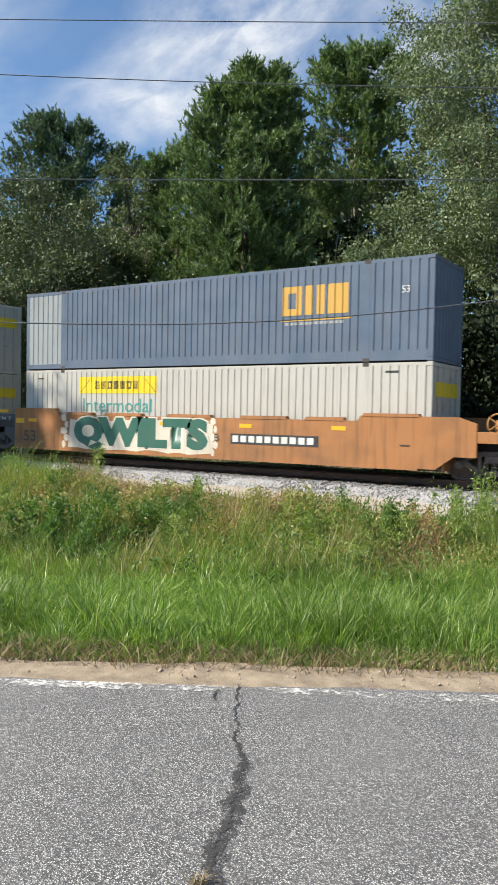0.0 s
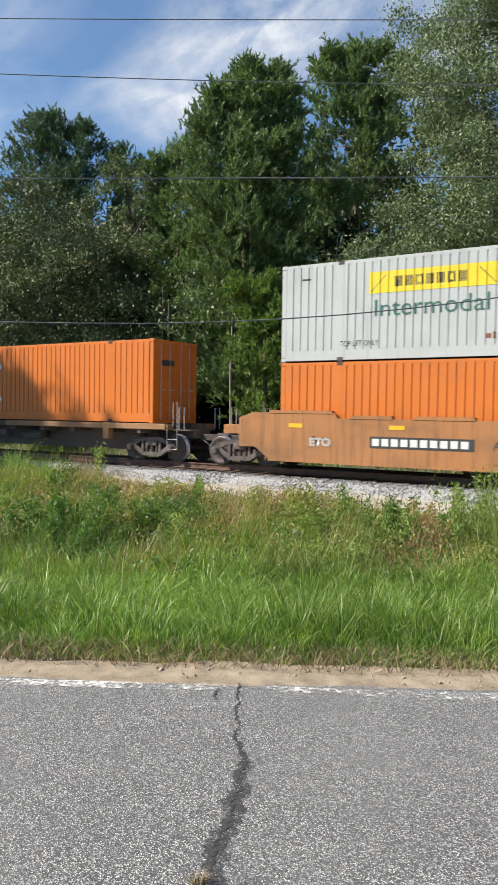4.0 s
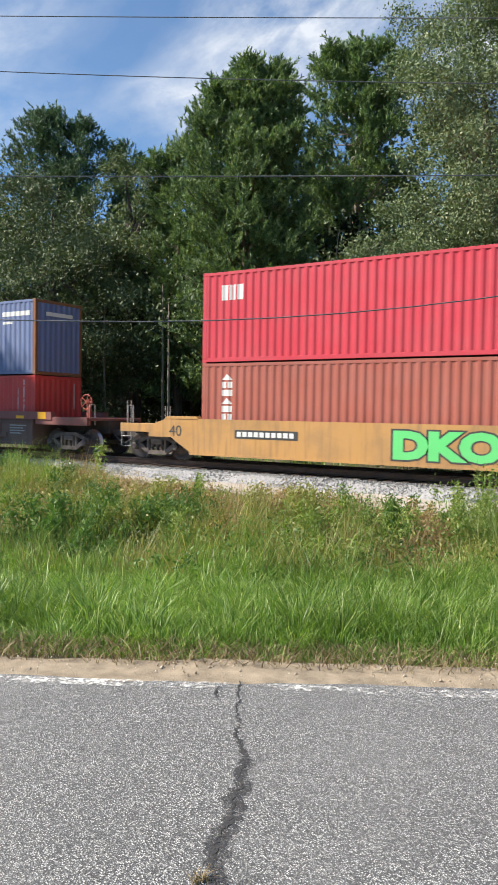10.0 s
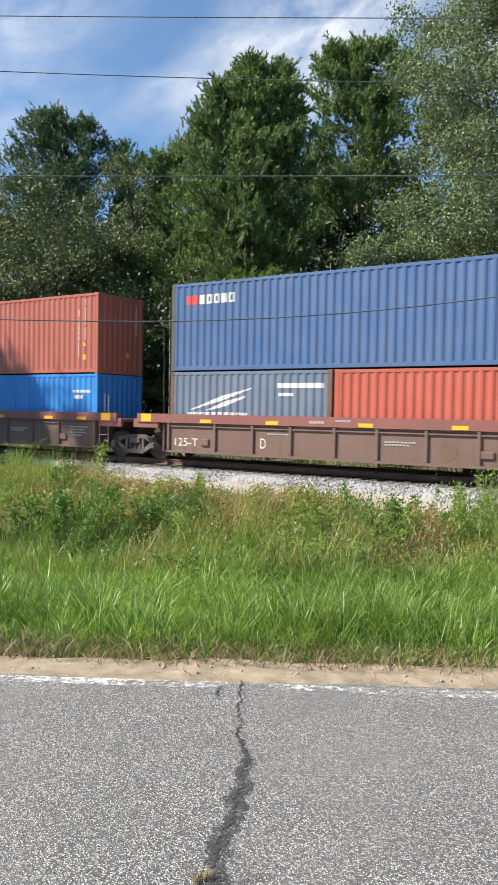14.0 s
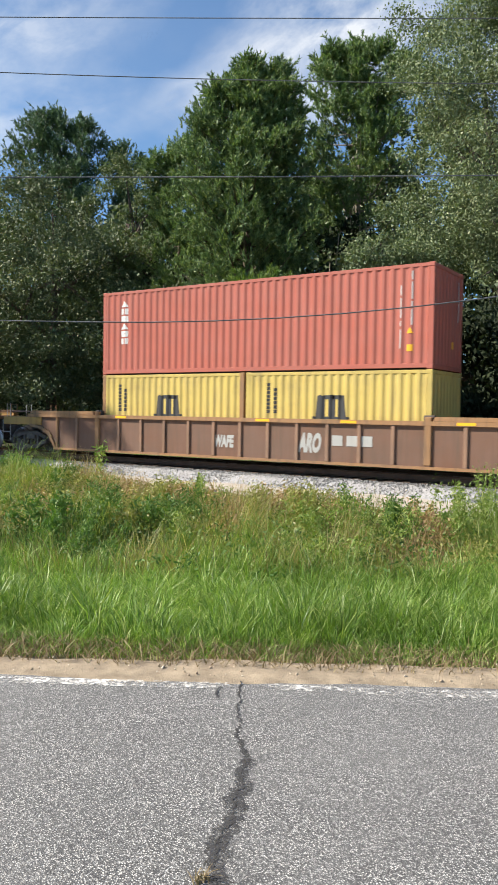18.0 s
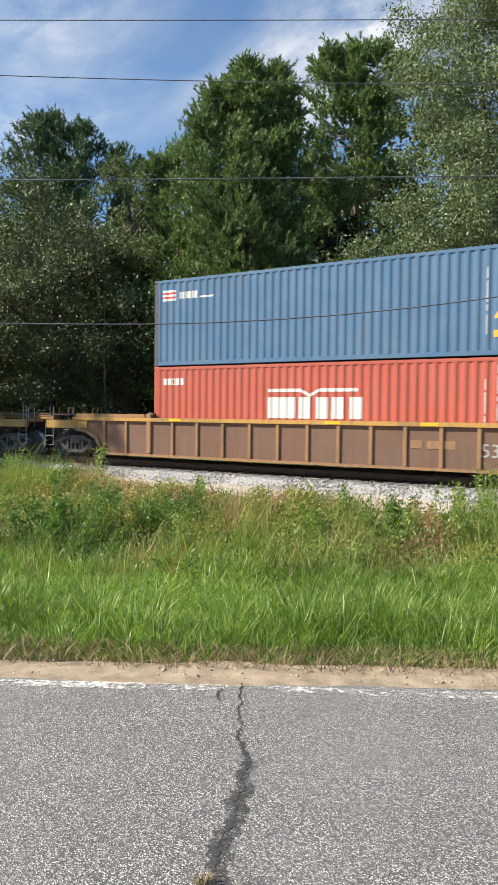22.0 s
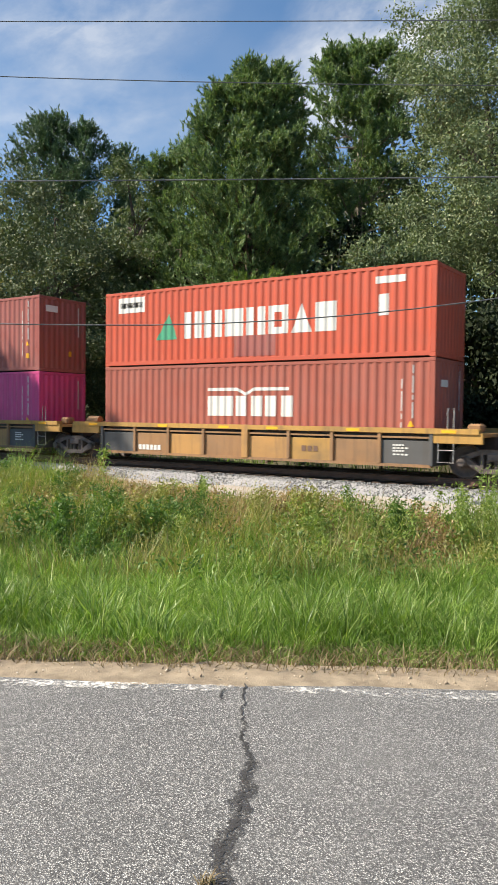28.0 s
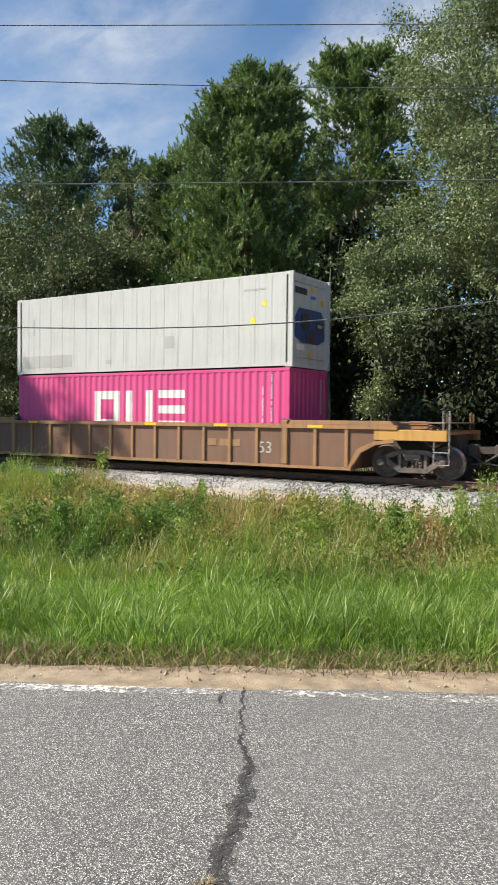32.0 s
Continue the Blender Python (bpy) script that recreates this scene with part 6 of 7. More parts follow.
# -- car kinds; each is built with its middle at x = 0, rails at z = 0 --
def car_smooth53(label, x, lead=False, tail=False):
    car = rides(thing("well_car", label, "rail car", "cars of the train"), x, 0)
    left = [(-6.0, 1.57), (-6.1, 1.72), (-8.9, 1.72), (-9.4, 1.55), (-9.4, 0.66), (-8.8, 0.66), (-8.3, 0.30)] if tail else [(-6.0, 1.57), (-6.1, 1.72), (-8.35, 1.72), (-8.38, 0.34), (-8.3, 0.30)]
    right = [(8.3, 0.30), (8.8, 0.66), (9.4, 0.66), (9.4, 1.55), (8.9, 1.72), (6.1, 1.72), (6.0, 1.57)] if lead else [(7.8, 0.30), (7.9, 0.40), (7.9, 1.72), (6.1, 1.72), (6.0, 1.57)]
    both_sides(car, "side_plate", right + left, K_ORANGE)
    if not tail:
        both_sides(car, "end_plate", [(-9.0, 0.86), (-8.39, 0.34), (-8.39, 1.56), (-9.55, 1.56), (-9.55, 1.18), (-9.0, 1.10)], K_GREY, 1.36, 1.47, "dark grey plate beside the truck")
        lettering("125 T", -9.30, -8.62, 1.26, 1.44, -1.478, M_WHITE, car)
        part("bolt_plate", Geo().box(-9.5, -9.4, -1.49, -1.47, 1.25, 1.45, 0.006), GREY_IRON, car)
        part("reflector", Geo().box(-8.30, -7.85, -1.508, -1.49, 1.22, 1.40), M_AMBER, car, "yellow reflective patch")
        part("deck_edge", Geo().box(-9.5, -8.9, -1.40, -1.30, 1.60, 1.72, 0.01), M_AMBER, car, "yellow painted deck edge")
    if not lead:
        both_sides(car, "end_plate", [(7.905, 0.36), (8.4, 0.70), (8.9, 0.80), (8.9, 1.56), (7.905, 1.56)], K_GREY, 1.36, 1.47, "dark grey plate beside the truck")
        part("reflector", Geo().box(7.95, 8.2, -1.486, -1.46, 1.24, 1.42), M_AMBER, car, "yellow reflective patch")
    for a, b in ((-8.3, -6.15), (-5.6, -4.3), (-3.7, -2.0), (-0.9, 0.9), (2.0, 3.7), (4.3, 5.6), (6.15, 7.85)):
        both_sides(car, "top_cap", [(a, 1.56 if abs(a) < 6 else 1.70), (b, 1.56 if abs(b) < 6 else 1.70), (b - 0.05, 1.66 if abs(b) < 6.1 else 1.79), (a + 0.05, 1.66 if abs(a) < 6.1 else 1.79)], K_ORANGE, 1.30, 1.515)
    both_sides(car, "bottom_chord", [(-8.33, 0.25), (7.82, 0.25), (7.82, 0.315), (-8.33, 0.315)], K_ORANGE, 1.30, 1.525)
    for a in (-7.6, -4.4, -1.2, 2.0, 5.2):
        part("reflector", Geo().box(a, a + 0.45, -1.508, -1.49, 1.28, 1.40), M_AMBER, car, "yellow reflective patch")
    well_base(car, 8.45, 0.34, K_ORANGE)
    end_deck(car, 8.5, 10.0 if lead else 9.62, 1.32, K_ORANGE if lead else STEEL_DARK)
    end_deck(car, -8.5, -10.0 if tail else -9.62, 1.32, K_ORANGE if tail else STEEL_DARK)
    truck(car, -9.66)
    if lead:
        truck(car, 9.75)
        coupler(car, 9.95, 1)
        end_rail(car, 9.9)
        brake_wheel(car, 9.7, -0.6, 1.55, K_OCHRE)
    if tail:
        coupler(car, -9.95, -1)
        end_rail(car, -9.9)
    if not lead:
        ladder(car, 8.15, y=-1.52, z0=0.42, z1=2.5)
        part("walkway", Geo().box(8.1, 9.5, -1.30, 1.30, 1.33, 1.37, 0.008), STEEL_DARK, car)
    return car


def car_smooth40(label, x):
    car = rides(thing("well_car", label, "rail car", "cars of the train"), x, 0)
    both_sides(car, "side_plate", [(-8.1, 0.80), (-7.15, 0.80), (-6.3, 0.30), (6.3, 0.30), (7.15, 0.80), (8.1, 0.80), (8.1, 1.18), (7.3, 1.42), (-7.3, 1.42), (-8.1, 1.18)], K_OCHRE)
    both_sides(car, "bottom_chord", [(-6.35, 0.25), (6.35, 0.25), (6.35, 0.315), (-6.35, 0.315)], K_OCHRE, 1.30, 1.525)
    for e in (-1, 1):
        both_sides(car, "top_cap", sorted([(e * 6.0, 1.41), (e * 7.4, 1.41)]) + sorted([(e * 6.1, 1.50), (e * 7.3, 1.50)], reverse=True), K_OCHRE, 1.28, 1.515)
        end_deck(car, e * 6.5, e * 9.4, 1.22, K_OCHRE)
        truck(car, e * 8.1)
        coupler(car, e * 9.4, e)
        end_rail(car, e * 9.3)
        ladder(car, e * 9.15 - 0.2)
    brake_wheel(car, 8.9, -0.7, 1.75, K_BROWN)
    well_base(car, 6.4, 0.34, K_OCHRE)
    bar_text(car, -4.5, -2.4, 0.90, 1.05, 10, M_WHITE, M_BLACK)
    graffiti(car, "DKOI", 0.7, 4.0, 0.42, 1.24, M_PALEGREEN, M_BLACK)
    bar_text(car, 5.6, 6.2, 0.62, 0.85, 3, M_WHITE, M_BLACK)
    lettering("40", -7.2, -6.7, 0.85, 1.2, -1.508, M_BLACK, car)
    return car


def car_ribbed40(label, x, lead=False, tail=False, letter="C"):
    """Brown articulated well unit with a deep red-brown top chord."""
    car = rides(thing("well_car", label, "rail car", "cars of the train"), x, 0)
    both_sides(car, "top_chord", [(-7.3, 1.27), (7.3, 1.27), (7.3, 1.56), (-7.3, 1.56)], K_REDBROWN, 1.30, 1.52)
    both_sides(car, "side_plate", [(-6.0, 0.36), (6.28, 0.36), (6.28, 1.26), (-6.0, 1.26)], K_BROWN, 1.36, 1.44)
    both_sides(car, "bottom_chord", [(-6.0, 0.29), (6.3, 0.29), (6.3, 0.37), (-6.0, 0.37)], K_BROWN, 1.30, 1.50)
    both_sides(car, "chord_pipe", [(-6.0, 1.14), (6.2, 1.14), (6.2, 1.18), (-6.0, 1.18)], K_BROWN, 1.45, 1.49)
    for a in (-5.95, -4.06, -2.63, -1.27, 0.2, 1.53, 2.97, 4.40, 6.22):
        for s in (-1, 1):
            part("rib", Geo().box(a - 0.05, a + 0.05, min(s * 1.44, s * 1.505), max(s * 1.44, s * 1.505), 0.37, 1.265, 0.012), K_BROWN, car)
    for a in (-6.9, -4.4, -1.9, 1.2, 3.9, 5.6, 6.8):
        part("reflector", Geo().box(a - 0.22, a + 0.22, -1.526, -1.51, 1.29, 1.40 if abs(a) < 6.5 else 1.55), M_AMBER, car, "yellow reflective patch")
    for e in (-1, 1):
        end_deck(car, e * 6.4, e * (9.1 if (lead and e > 0) or (tail and e < 0) else 7.5), 1.36, K_REDBROWN)
    truck(car, -7.775)
    if lead:
        truck(car, 7.775)
        coupler(car, 9.1, 1)
        end_rail(car, 8.95)
        brake_wheel(car, 8.1, -0.5, 1.95, C_RUSTRED)
    else:
        ladder(car, 6.45, z1=2.2)
    if tail:
        coupler(car, -9.1, -1)
        end_rail(car, -8.95)
        brake_wheel(car, -6.9, -0.4, 1.8, C_MAROON)
    well_base(car, 6.2, 0.38, K_BROWN)
    lettering(letter, -2.35, -2.15, 0.55, 0.86, -1.448, M_WHITE, car)
    lettering("125-T", -5.7, -4.75, 0.52, 0.78, -1.448, M_WHITE, car)
    for a, b, z, n in ((-2.1, -1.35, 0.98, 7), (1.75, 2.7, 0.88, 8), (1.75, 2.5, 0.80, 7), (4.95, 5.9, 1.0, 8), (4.95, 5.7, 0.90, 7), (4.95, 5.8, 0.80, 7), (4.95, 5.6, 0.70, 6)):
        bar_text(car, a, b, z, z + 0.045, n, M_SILVER, y=-1.446)
    part("round_emblem", Geo().lathe([(0.0, -1.447), (0.27, -1.447), (0.27, -1.43)], 24, (3.56, 0, 0.72)), K_MUD, car, "faded round emblem")
    part("side_bracket", Geo().box(-4.62, -4.3, -1.50, -1.44, 0.55, 0.78, 0.02), K_BROWN, car)
    part("side_bracket", Geo().box(4.45, 4.8, -1.50, -1.44, 0.55, 0.75, 0.02), K_BROWN, car)
    bar_text(car, -0.6, -0.1, 1.36, 1.44, 5, M_SILVER, y=-1.522)
    bar_text(car, 0.25, 0.75, 1.42, 1.48, 5, M_SILVER, y=-1.522)
    return car


def car_ribbed53(label, x, seed=0):
    """Long single well car with rusty yellow ribs and panels."""
    car = rides(thing("well_car", label, "rail car", "cars of the train"), x, 0)
    r = random.Random(seed)
    both_sides(car, "side_plate", [(-9.55, 1.0), (-9.0, 0.92), (-8.6, 0.70), (-8.3, 0.26), (8.3, 0.26), (8.6, 0.70), (9.0, 0.92), (9.55, 1.0), (9.55, 1.40), (-9.55, 1.40)], K_MUD, 1.36, 1.43)
    both_sides(car, "top_chord", [(-9.7, 1.38), (9.7, 1.38), (9.7, 1.50), (-9.7, 1.50)], K_TAN if seed in (0, 4) else K_YELLOW, 1.25, 1.515)
    both_sides(car, "bottom_chord", [(-8.3, 0.19), (8.3, 0.19), (8.3, 0.27), (-8.3, 0.27)], K_TAN, 1.28, 1.50)
    for e in (-1, 1):
        both_sides(car, "top_cap", sorted([(e * 6.25, 1.504), (e * 9.6, 1.504)]) + sorted([(e * 6.3, 1.62), (e * 9.5, 1.62)], reverse=True), K_TAN, 1.22, 1.50)
        both_sides(car, "wheel_arch", [(e * 8.2, 0.27), (e * 8.3, 0.27), (e * 8.62, 0.72), (e * 9.05, 0.94), (e * 9.6, 1.02), (e * 9.6, 1.12), (e * 9.0, 1.04), (e * 8.5, 0.82)], K_TAN, 1.42, 1.50)
        end_deck(car, e * 9.0, e * 11.1, 1.36, K_TAN, K_YELLOW)
        part("deck_walkway", Geo().box(min(e * 9.7, e * 11.0), max(e * 9.7, e * 11.0), -1.30, 1.30, 1.55, 1.60, 0.01), K_BROWN, car)
        truck(car, e * 10.0)
        coupler(car, e * 11.05, e)
        end_rail(car, e * 11.0, mat_=GREY_IRON if seed % 2 else K_TAN)
        ladder(car, e * 10.95 - 0.21, z1=1.9)
    for i in range(17):
        a = -8.15 + i * 1.019
        m = K_RIB if seed == 0 and abs(a) < 7.5 else K_TAN
        for s in (-1, 1):
            part("rib", Geo().box(a - 0.055, a + 0.055, min(s * 1.43, s * 1.495), max(s * 1.43, s * 1.495), 0.27, 1.385, 0.012), m, car)
    for a in (-6.1, 6.1):
        part("guide_post", Geo().box(a - 0.1, a + 0.1, -1.51, -1.36, 0.3, 1.62, 0.015), K_TAN, car)
        part("corner_guide", Geo().box(a - 0.16, a + 0.16, -1.42, -1.26, 1.5, 1.66, 0.03), STEEL_DARK, car)
    for a in (-5.2, 0.6, 3.5, 6.9):
        part("reflector", Geo().box(a, a + 0.5, -1.522, -1.50, 1.40, 1.48), M_AMBER, car, "yellow reflective patch")
    well_base(car, 8.2, 0.30, K_MUD)
    brake_wheel(car, 10.6, -1.1, 1.2, K_MUD)
    if seed == 0:
        bar_text(car, 3.2, 4.6, 0.74, 1.04, 3, M_SILVER, y=-1.434)
        graffiti(car, "ARO", 2.05, 2.85, 0.5, 1.1, M_SILVER, K_MUD, 0.3, -1.434)
        graffiti(car, "WAFE", -1.0, -0.25, 0.55, 0.95, M_SILVER, K_MUD, 0.1, -1.434)
    elif seed == 1:
        lettering("53", 5.15, 5.6, 0.6, 0.95, -1.438, M_GOLD, car)
        bar_text(car, -5.2, -4.4, 0.7, 1.0, 3, K_TAN, y=-1.434)
    else:
        lettering("53", 5.15, 5.6, 0.6, 0.95, -1.438, M_SILVER, car)
        bar_text(car, 3.2, 4.6, 0.78, 1.0, 3, K_TAN, y=-1.434)
    return car


def car_open40(label, x, lead=False, tail=False, seed=0):
    """Yellow articulated well unit: panels set below a slim chord."""
    car = rides(thing("well_car", label, "rail car", "cars of the train"), x, 0)
    both_sides(car, "top_chord", [(-7.4, 1.22), (7.4, 1.22), (7.4, 1.36), (-7.4, 1.36)], K_YELLOW, 1.25, 1.52)
    both_sides(car, "chord_pipe", [(-6.0, 1.08), (6.1, 1.08), (6.1, 1.13), (-6.0, 1.13)], K_TAN, 1.42, 1.47)
    edges = [-6.0, -4.47, -2.99, -1.53, 0.1, 1.66, 3.12, 4.61, 6.11]
    for i, (a, b) in enumerate(zip(edges, edges[1:])):
        m = K_GREY if i in (0, 7) and seed != 4 or i == 7 else (K_TAN, K_OCHRE, K_YELLOW, K_TAN, K_OCHRE)[(i + seed) % 5]
        for s in (-1, 1):
            part("side_panel", Geo().box(a + 0.02, b - 0.02, min(s * 1.36, s * 1.43), max(s * 1.36, s * 1.43), 0.36, 1.02, 0.01), m, car)
    for i, a in enumerate(edges):
        for s in (-1, 1):
            part("rib", Geo().box(a - 0.055, a + 0.055, min(s * 1.40, s * 1.50), max(s * 1.40, s * 1.50), 0.34, 1.23, 0.012), K_TAN if 0 < i < 8 else K_GREY, car)
    both_sides(car, "bottom_chord", [(-6.0, 0.29), (6.1, 0.29), (6.1, 0.37), (-6.0, 0.37)], K_TAN, 1.28, 1.50)
    both_sides(car, "inner_plate", [(-6.0, 0.36), (6.1, 0.36), (6.1, 1.2), (-6.0, 1.2)], STEEL_DARK, 1.27, 1.31)
    part("middle_post", Geo().box(-0.02, 0.22, -1.525, -1.38, 0.33, 1.365, 0.015), K_OCHRE, car)
    for a in (-6.6, -3.4, -0.9, 0.9, 3.6, 6.4):
        part("reflector", Geo().box(a, a + 0.4, -1.526, -1.51, 1.24, 1.32), M_AMBER, car, "yellow reflective patch")
    for e in (-1, 1):
        end_deck(car, e * 6.15, e * (9.2 if (lead and e > 0) or (tail and e < 0) else 7.5), 1.24, K_OCHRE, K_YELLOW)
    truck(car, -7.78)
    if lead:
        truck(car, 7.78)
        coupler(car, 9.2, 1)
        end_rail(car, 9.0)
        brake_wheel(car, 8.42, -0.6, 1.95, K_OCHRE)
    else:
        ladder(car, 6.3, z1=1.9)
    if tail:
        coupler(car, -9.2, -1)
        end_rail(car, -9.0)
    part("brake_valve", Geo().box(6.9, 7.3, -0.9, -0.5, 1.24, 1.5, 0.06), K_TAN, car)
    part("brake_cylinder", Geo().tube([(-7.3, -0.8, 1.42), (-6.75, -0.8, 1.42)], 0.15, 10), K_TAN, car)
    well_base(car, 6.05, 0.40, K_GREY)
    for k, z in enumerate((0.86, 0.78, 0.70, 0.60)):
        bar_text(car, 5.0, 5.35 + 0.12 * (k % 2), z, z + 0.045, 4, M_WHITE, y=-1.434)
    bar_text(car, -4.3, -3.3, 0.45, 0.62, 6, M_WHITE, M_BLACK if lead else None, y=-1.434)
    bar_text(car, 2.1, 2.7, 0.62, 0.78, 3, K_MUD, y=-1.434)
    return car


def car_spine(label, x, trucks, pads, sill, couple=0):
    """Low spine car: a deep centre sill with side pads that carry one container."""
    car = rides(thing("spine_car", label, "rail car", "cars of the train"), x, 0)
    a, b = sill
    part("centre_sill", Geo().plate([(a, 0.80), (a + 1.5, 0.80), (a + 2.6, 0.32), (b - 2.6, 0.32), (b - 1.5, 0.80), (b, 0.80), (b, 1.05), (a, 1.05)], -0.42, 0.42), K_SPINE, car, "dark grimy centre sill")
    part("deck_plate", Geo().box(a, b, -0.75, 0.75, 1.052, 1.09, 0.01), K_SPINE, car)
    for p0, p1 in pads:
        for s in (-1, 1):
            part("side_pad", Geo().box(p0, p1, min(s * 1.45, s * 1.0), max(s * 1.45, s * 1.0), 1.09, 1.285, 0.015), K_TAN, car, "rust-yellow container support")
        k = p0 + 0.4
        while k < p1:
            part("cross_arm", Geo().box(k - 0.08, k + 0.08, -1.40, 1.40, 0.94, 1.088, 0.015), K_SPINE, car)
            k += 1.6
    for e in (-6.1, 6.1):
        part("pedestal", Geo().box(e - 0.15, e + 0.15, -1.45, -1.20, 0.72, 1.30, 0.02), K_TAN, car)
        part("pedestal", Geo().box(e - 0.15, e + 0.15, 1.20, 1.45, 0.72, 1.30, 0.02), K_TAN, car)
    part("load_beam", Geo().box(-8.0, 8.0, -1.0, 1.0, 1.095, 1.28), K_SPINE, car)
    for t in trucks:
        truck(car, t)
    if couple:
        e = 1 if couple > 0 else -1
        coupler(car, couple, e)
        end_rail(car, couple - e * 0.1)
        ladder(car, couple - e * 0.2 - 0.2)
    part("brake_rod", Geo().tube([(-4, -0.8, 0.6), (3, -0.8, 0.6)], 0.02, 6), STEEL_DARK, car)
    part("air_tank", Geo().tube([(1.2, -0.75, 0.75), (2.2, -0.75, 0.75)], 0.17, 12), K_SPINE, car)
    part("brake_valve", Geo().box(0.2, 0.55, -1.2, -0.8, 0.68, 0.92, 0.03), K_SPINE, car)
    bar_text(car, -5.6, -4.4, 1.16, 1.22, 9, M_BLACK, y=-1.452)
    return car


# positions at the start: middle of each stack
L53, L45, L40, L20, HC, STD = 16.154, 13.716, 12.192, 6.058, 2.896, 2.591
XR = [-7.29, -26.59, -46.02, -67.23, -85.73, -106.86, -128.06, -148.17, -163.8, -179.31, -194.87, -210.4, -231.98, -255.48, -278.85, -302.23, -323.43, -339.02, -354.55, -370.19, -385.69, -407.38]
XC = [v - (L53 if i < 6 else L40) / 2 for i, v in enumerate(XR)]


def haulier_marks(z, dark=False):
    """Yellow company panel with dark bars, and the word below it."""
    t = z
    out = [("shapes", M_YELLOW, [rect(-5.22, -1.58, t + 2.02, t + 2.62)], "yellow company panel"),
           ("shapes", M_BLACK, blocks(-4.45, -2.35, t + 2.17, t + 2.46, 7, "csr") + [[(-5.15, t + 2.06, t + 2.1), (-4.7, t + 2.50, t + 2.54)], [(-2.1, t + 2.50, t + 2.54), (-1.65, t + 2.06, t + 2.1)]], "black bars on the panel"),
           ("text", M_DARKGREEN if dark else M_TEAL, "Intermodal", -5.03, -1.80, t + 1.37, t + 1.84, "teal word on the wall"),
           ("text", M_BLACK, "TOP LIFT ONLY", 4.55, 5.85, 0.42, 0.58),
           ("text", M_BLACK, "TOP LIFT ONLY", -6.1, -4.9, 0.42, 0.58),
           ("end_shapes", M_YELLOW, [(-0.95, 0.95, t + 1.95, t + 2.35)], "yellow company panel on the doors"),
           ("shapes", M_BLACK, [rect(6.7, 7.1, t + 2.6, t + 2.66), rect(-7.4, -7.1, t + 2.55, t + 2.6)], "small dark bars")]
    return out


B53 = 0.33
# three long smooth well units
c = car_smooth53("orange-brown well car with white and green graffiti", XC[0], lead=True)
rough_panel(c, -5.45, 0.95, 0.34, 1.50, M_CREAM, 3)
graffiti(c, "QWILTS", -5.2, 0.8, 0.34, 1.52, M_DARKGREEN, M_CREAM, grow=0.075)
bar_text(c, 1.75, 4.7, 0.83, 1.03, 10, M_WHITE, M_BLACK)
lettering("53", -7.85, -7.2, 0.55, 0.95, -1.508, M_BLACK, c)
lettering("B", 1.05, 1.25, 0.83, 1.05, -1.508, M_BLACK, c)
for i in range(5):
    blob(c, -5.72 + 0.14 * (i % 2), 0.50 + 0.24 * i, 0.10 + 0.05 * (i % 3), 0.15, M_CREAM, i)
    blob(c, 0.98 + 0.10 * (i % 2), 0.45 + 0.25 * i, 0.08 + 0.04 * (i % 3), 0.14, M_CREAM, i + 9)
bar_text(c, 7.3, 7.7, 0.9, 0.94, 1, STEEL_DARK)
c = car_smooth53("orange-brown well car covered in blue and silver graffiti", XC[1])
blob(c, -4.9, 0.92, 3.3, 0.66, M_DARKGREEN, 41, -1.501)
graffiti(c, "PATE", -7.0, -2.3, 0.42, 1.46, M_COBALT, M_PALEBLUE, 0.25)
for i in range(6):
    part("spray_line", Geo().tube([(-6.6 + 0.8 * i, -1.513, 0.5 + 0.1 * (i % 2)), (-6.3 + 0.8 * i, -1.514, 0.95), (-6.45 + 0.8 * i, -1.513, 1.2 + 0.1 * (i % 3))], 0.016, 5), M_WHITE, c)
for i in range(3):
    blob(c, -6.9 + 2.1 * i, 0.62 + 0.25 * (i % 2), 0.5, 0.28, M_CREAM, 60 + i, -1.5025)
blob(c, -7.4, 0.7, 0.5, 0.3, M_BLACK, 44, -1.5015)
bar_text(c, -1.2, 1.1, 0.88, 1.16, 3, M_CREAM, None)
rough_panel(c, 1.2, 7.5, 0.33, 1.50, K_GREY, 42)
graffiti(c, "JSNR", 1.5, 5.9, 0.36, 1.50, M_SILVER, M_BLACK, grow=0.075)
graffiti(c, "OCB", 6.1, 7.4, 0.84, 1.26, M_DARKGREEN, M_SILVER, 0.2)
c = car_smooth53("orange-brown well car with pink and gold graffiti", XC[2], tail=True)
rough_panel(c, 0.1, 6.1, 0.33, 1.48, M_PINK, 43)
for i in range(7):
    blob(c, 0.0 + 0.95 * i, 0.55 + 0.3 * (i % 3), 0.22, 0.16, M_PINK if i % 2 else M_CREAM, 80 + i, -1.5019)
graffiti(c, "4BLS", 1.3, 5.2, 0.36, 1.46, M_GOLD, M_BLACK, 0.1, grow=0.04)
graffiti(c, "1810", 6.25, 7.3, 0.86, 1.22, M_WHITE, K_ORANGE)
graffiti(c, "RTK", 6.35, 7.4, 0.38, 0.78, M_WHITE, K_ORANGE)
bar_text(c, -4.9, -2.1, 0.82, 1.02, 10, M_WHITE, M_BLACK)
lettering("A", -1.55, -1.3, 0.83, 1.05, -1.508, M_BLACK, c)
graffiti(c, "ETO", -6.9, -6.2, 0.75, 1.0, M_SILVER, K_ORANGE)

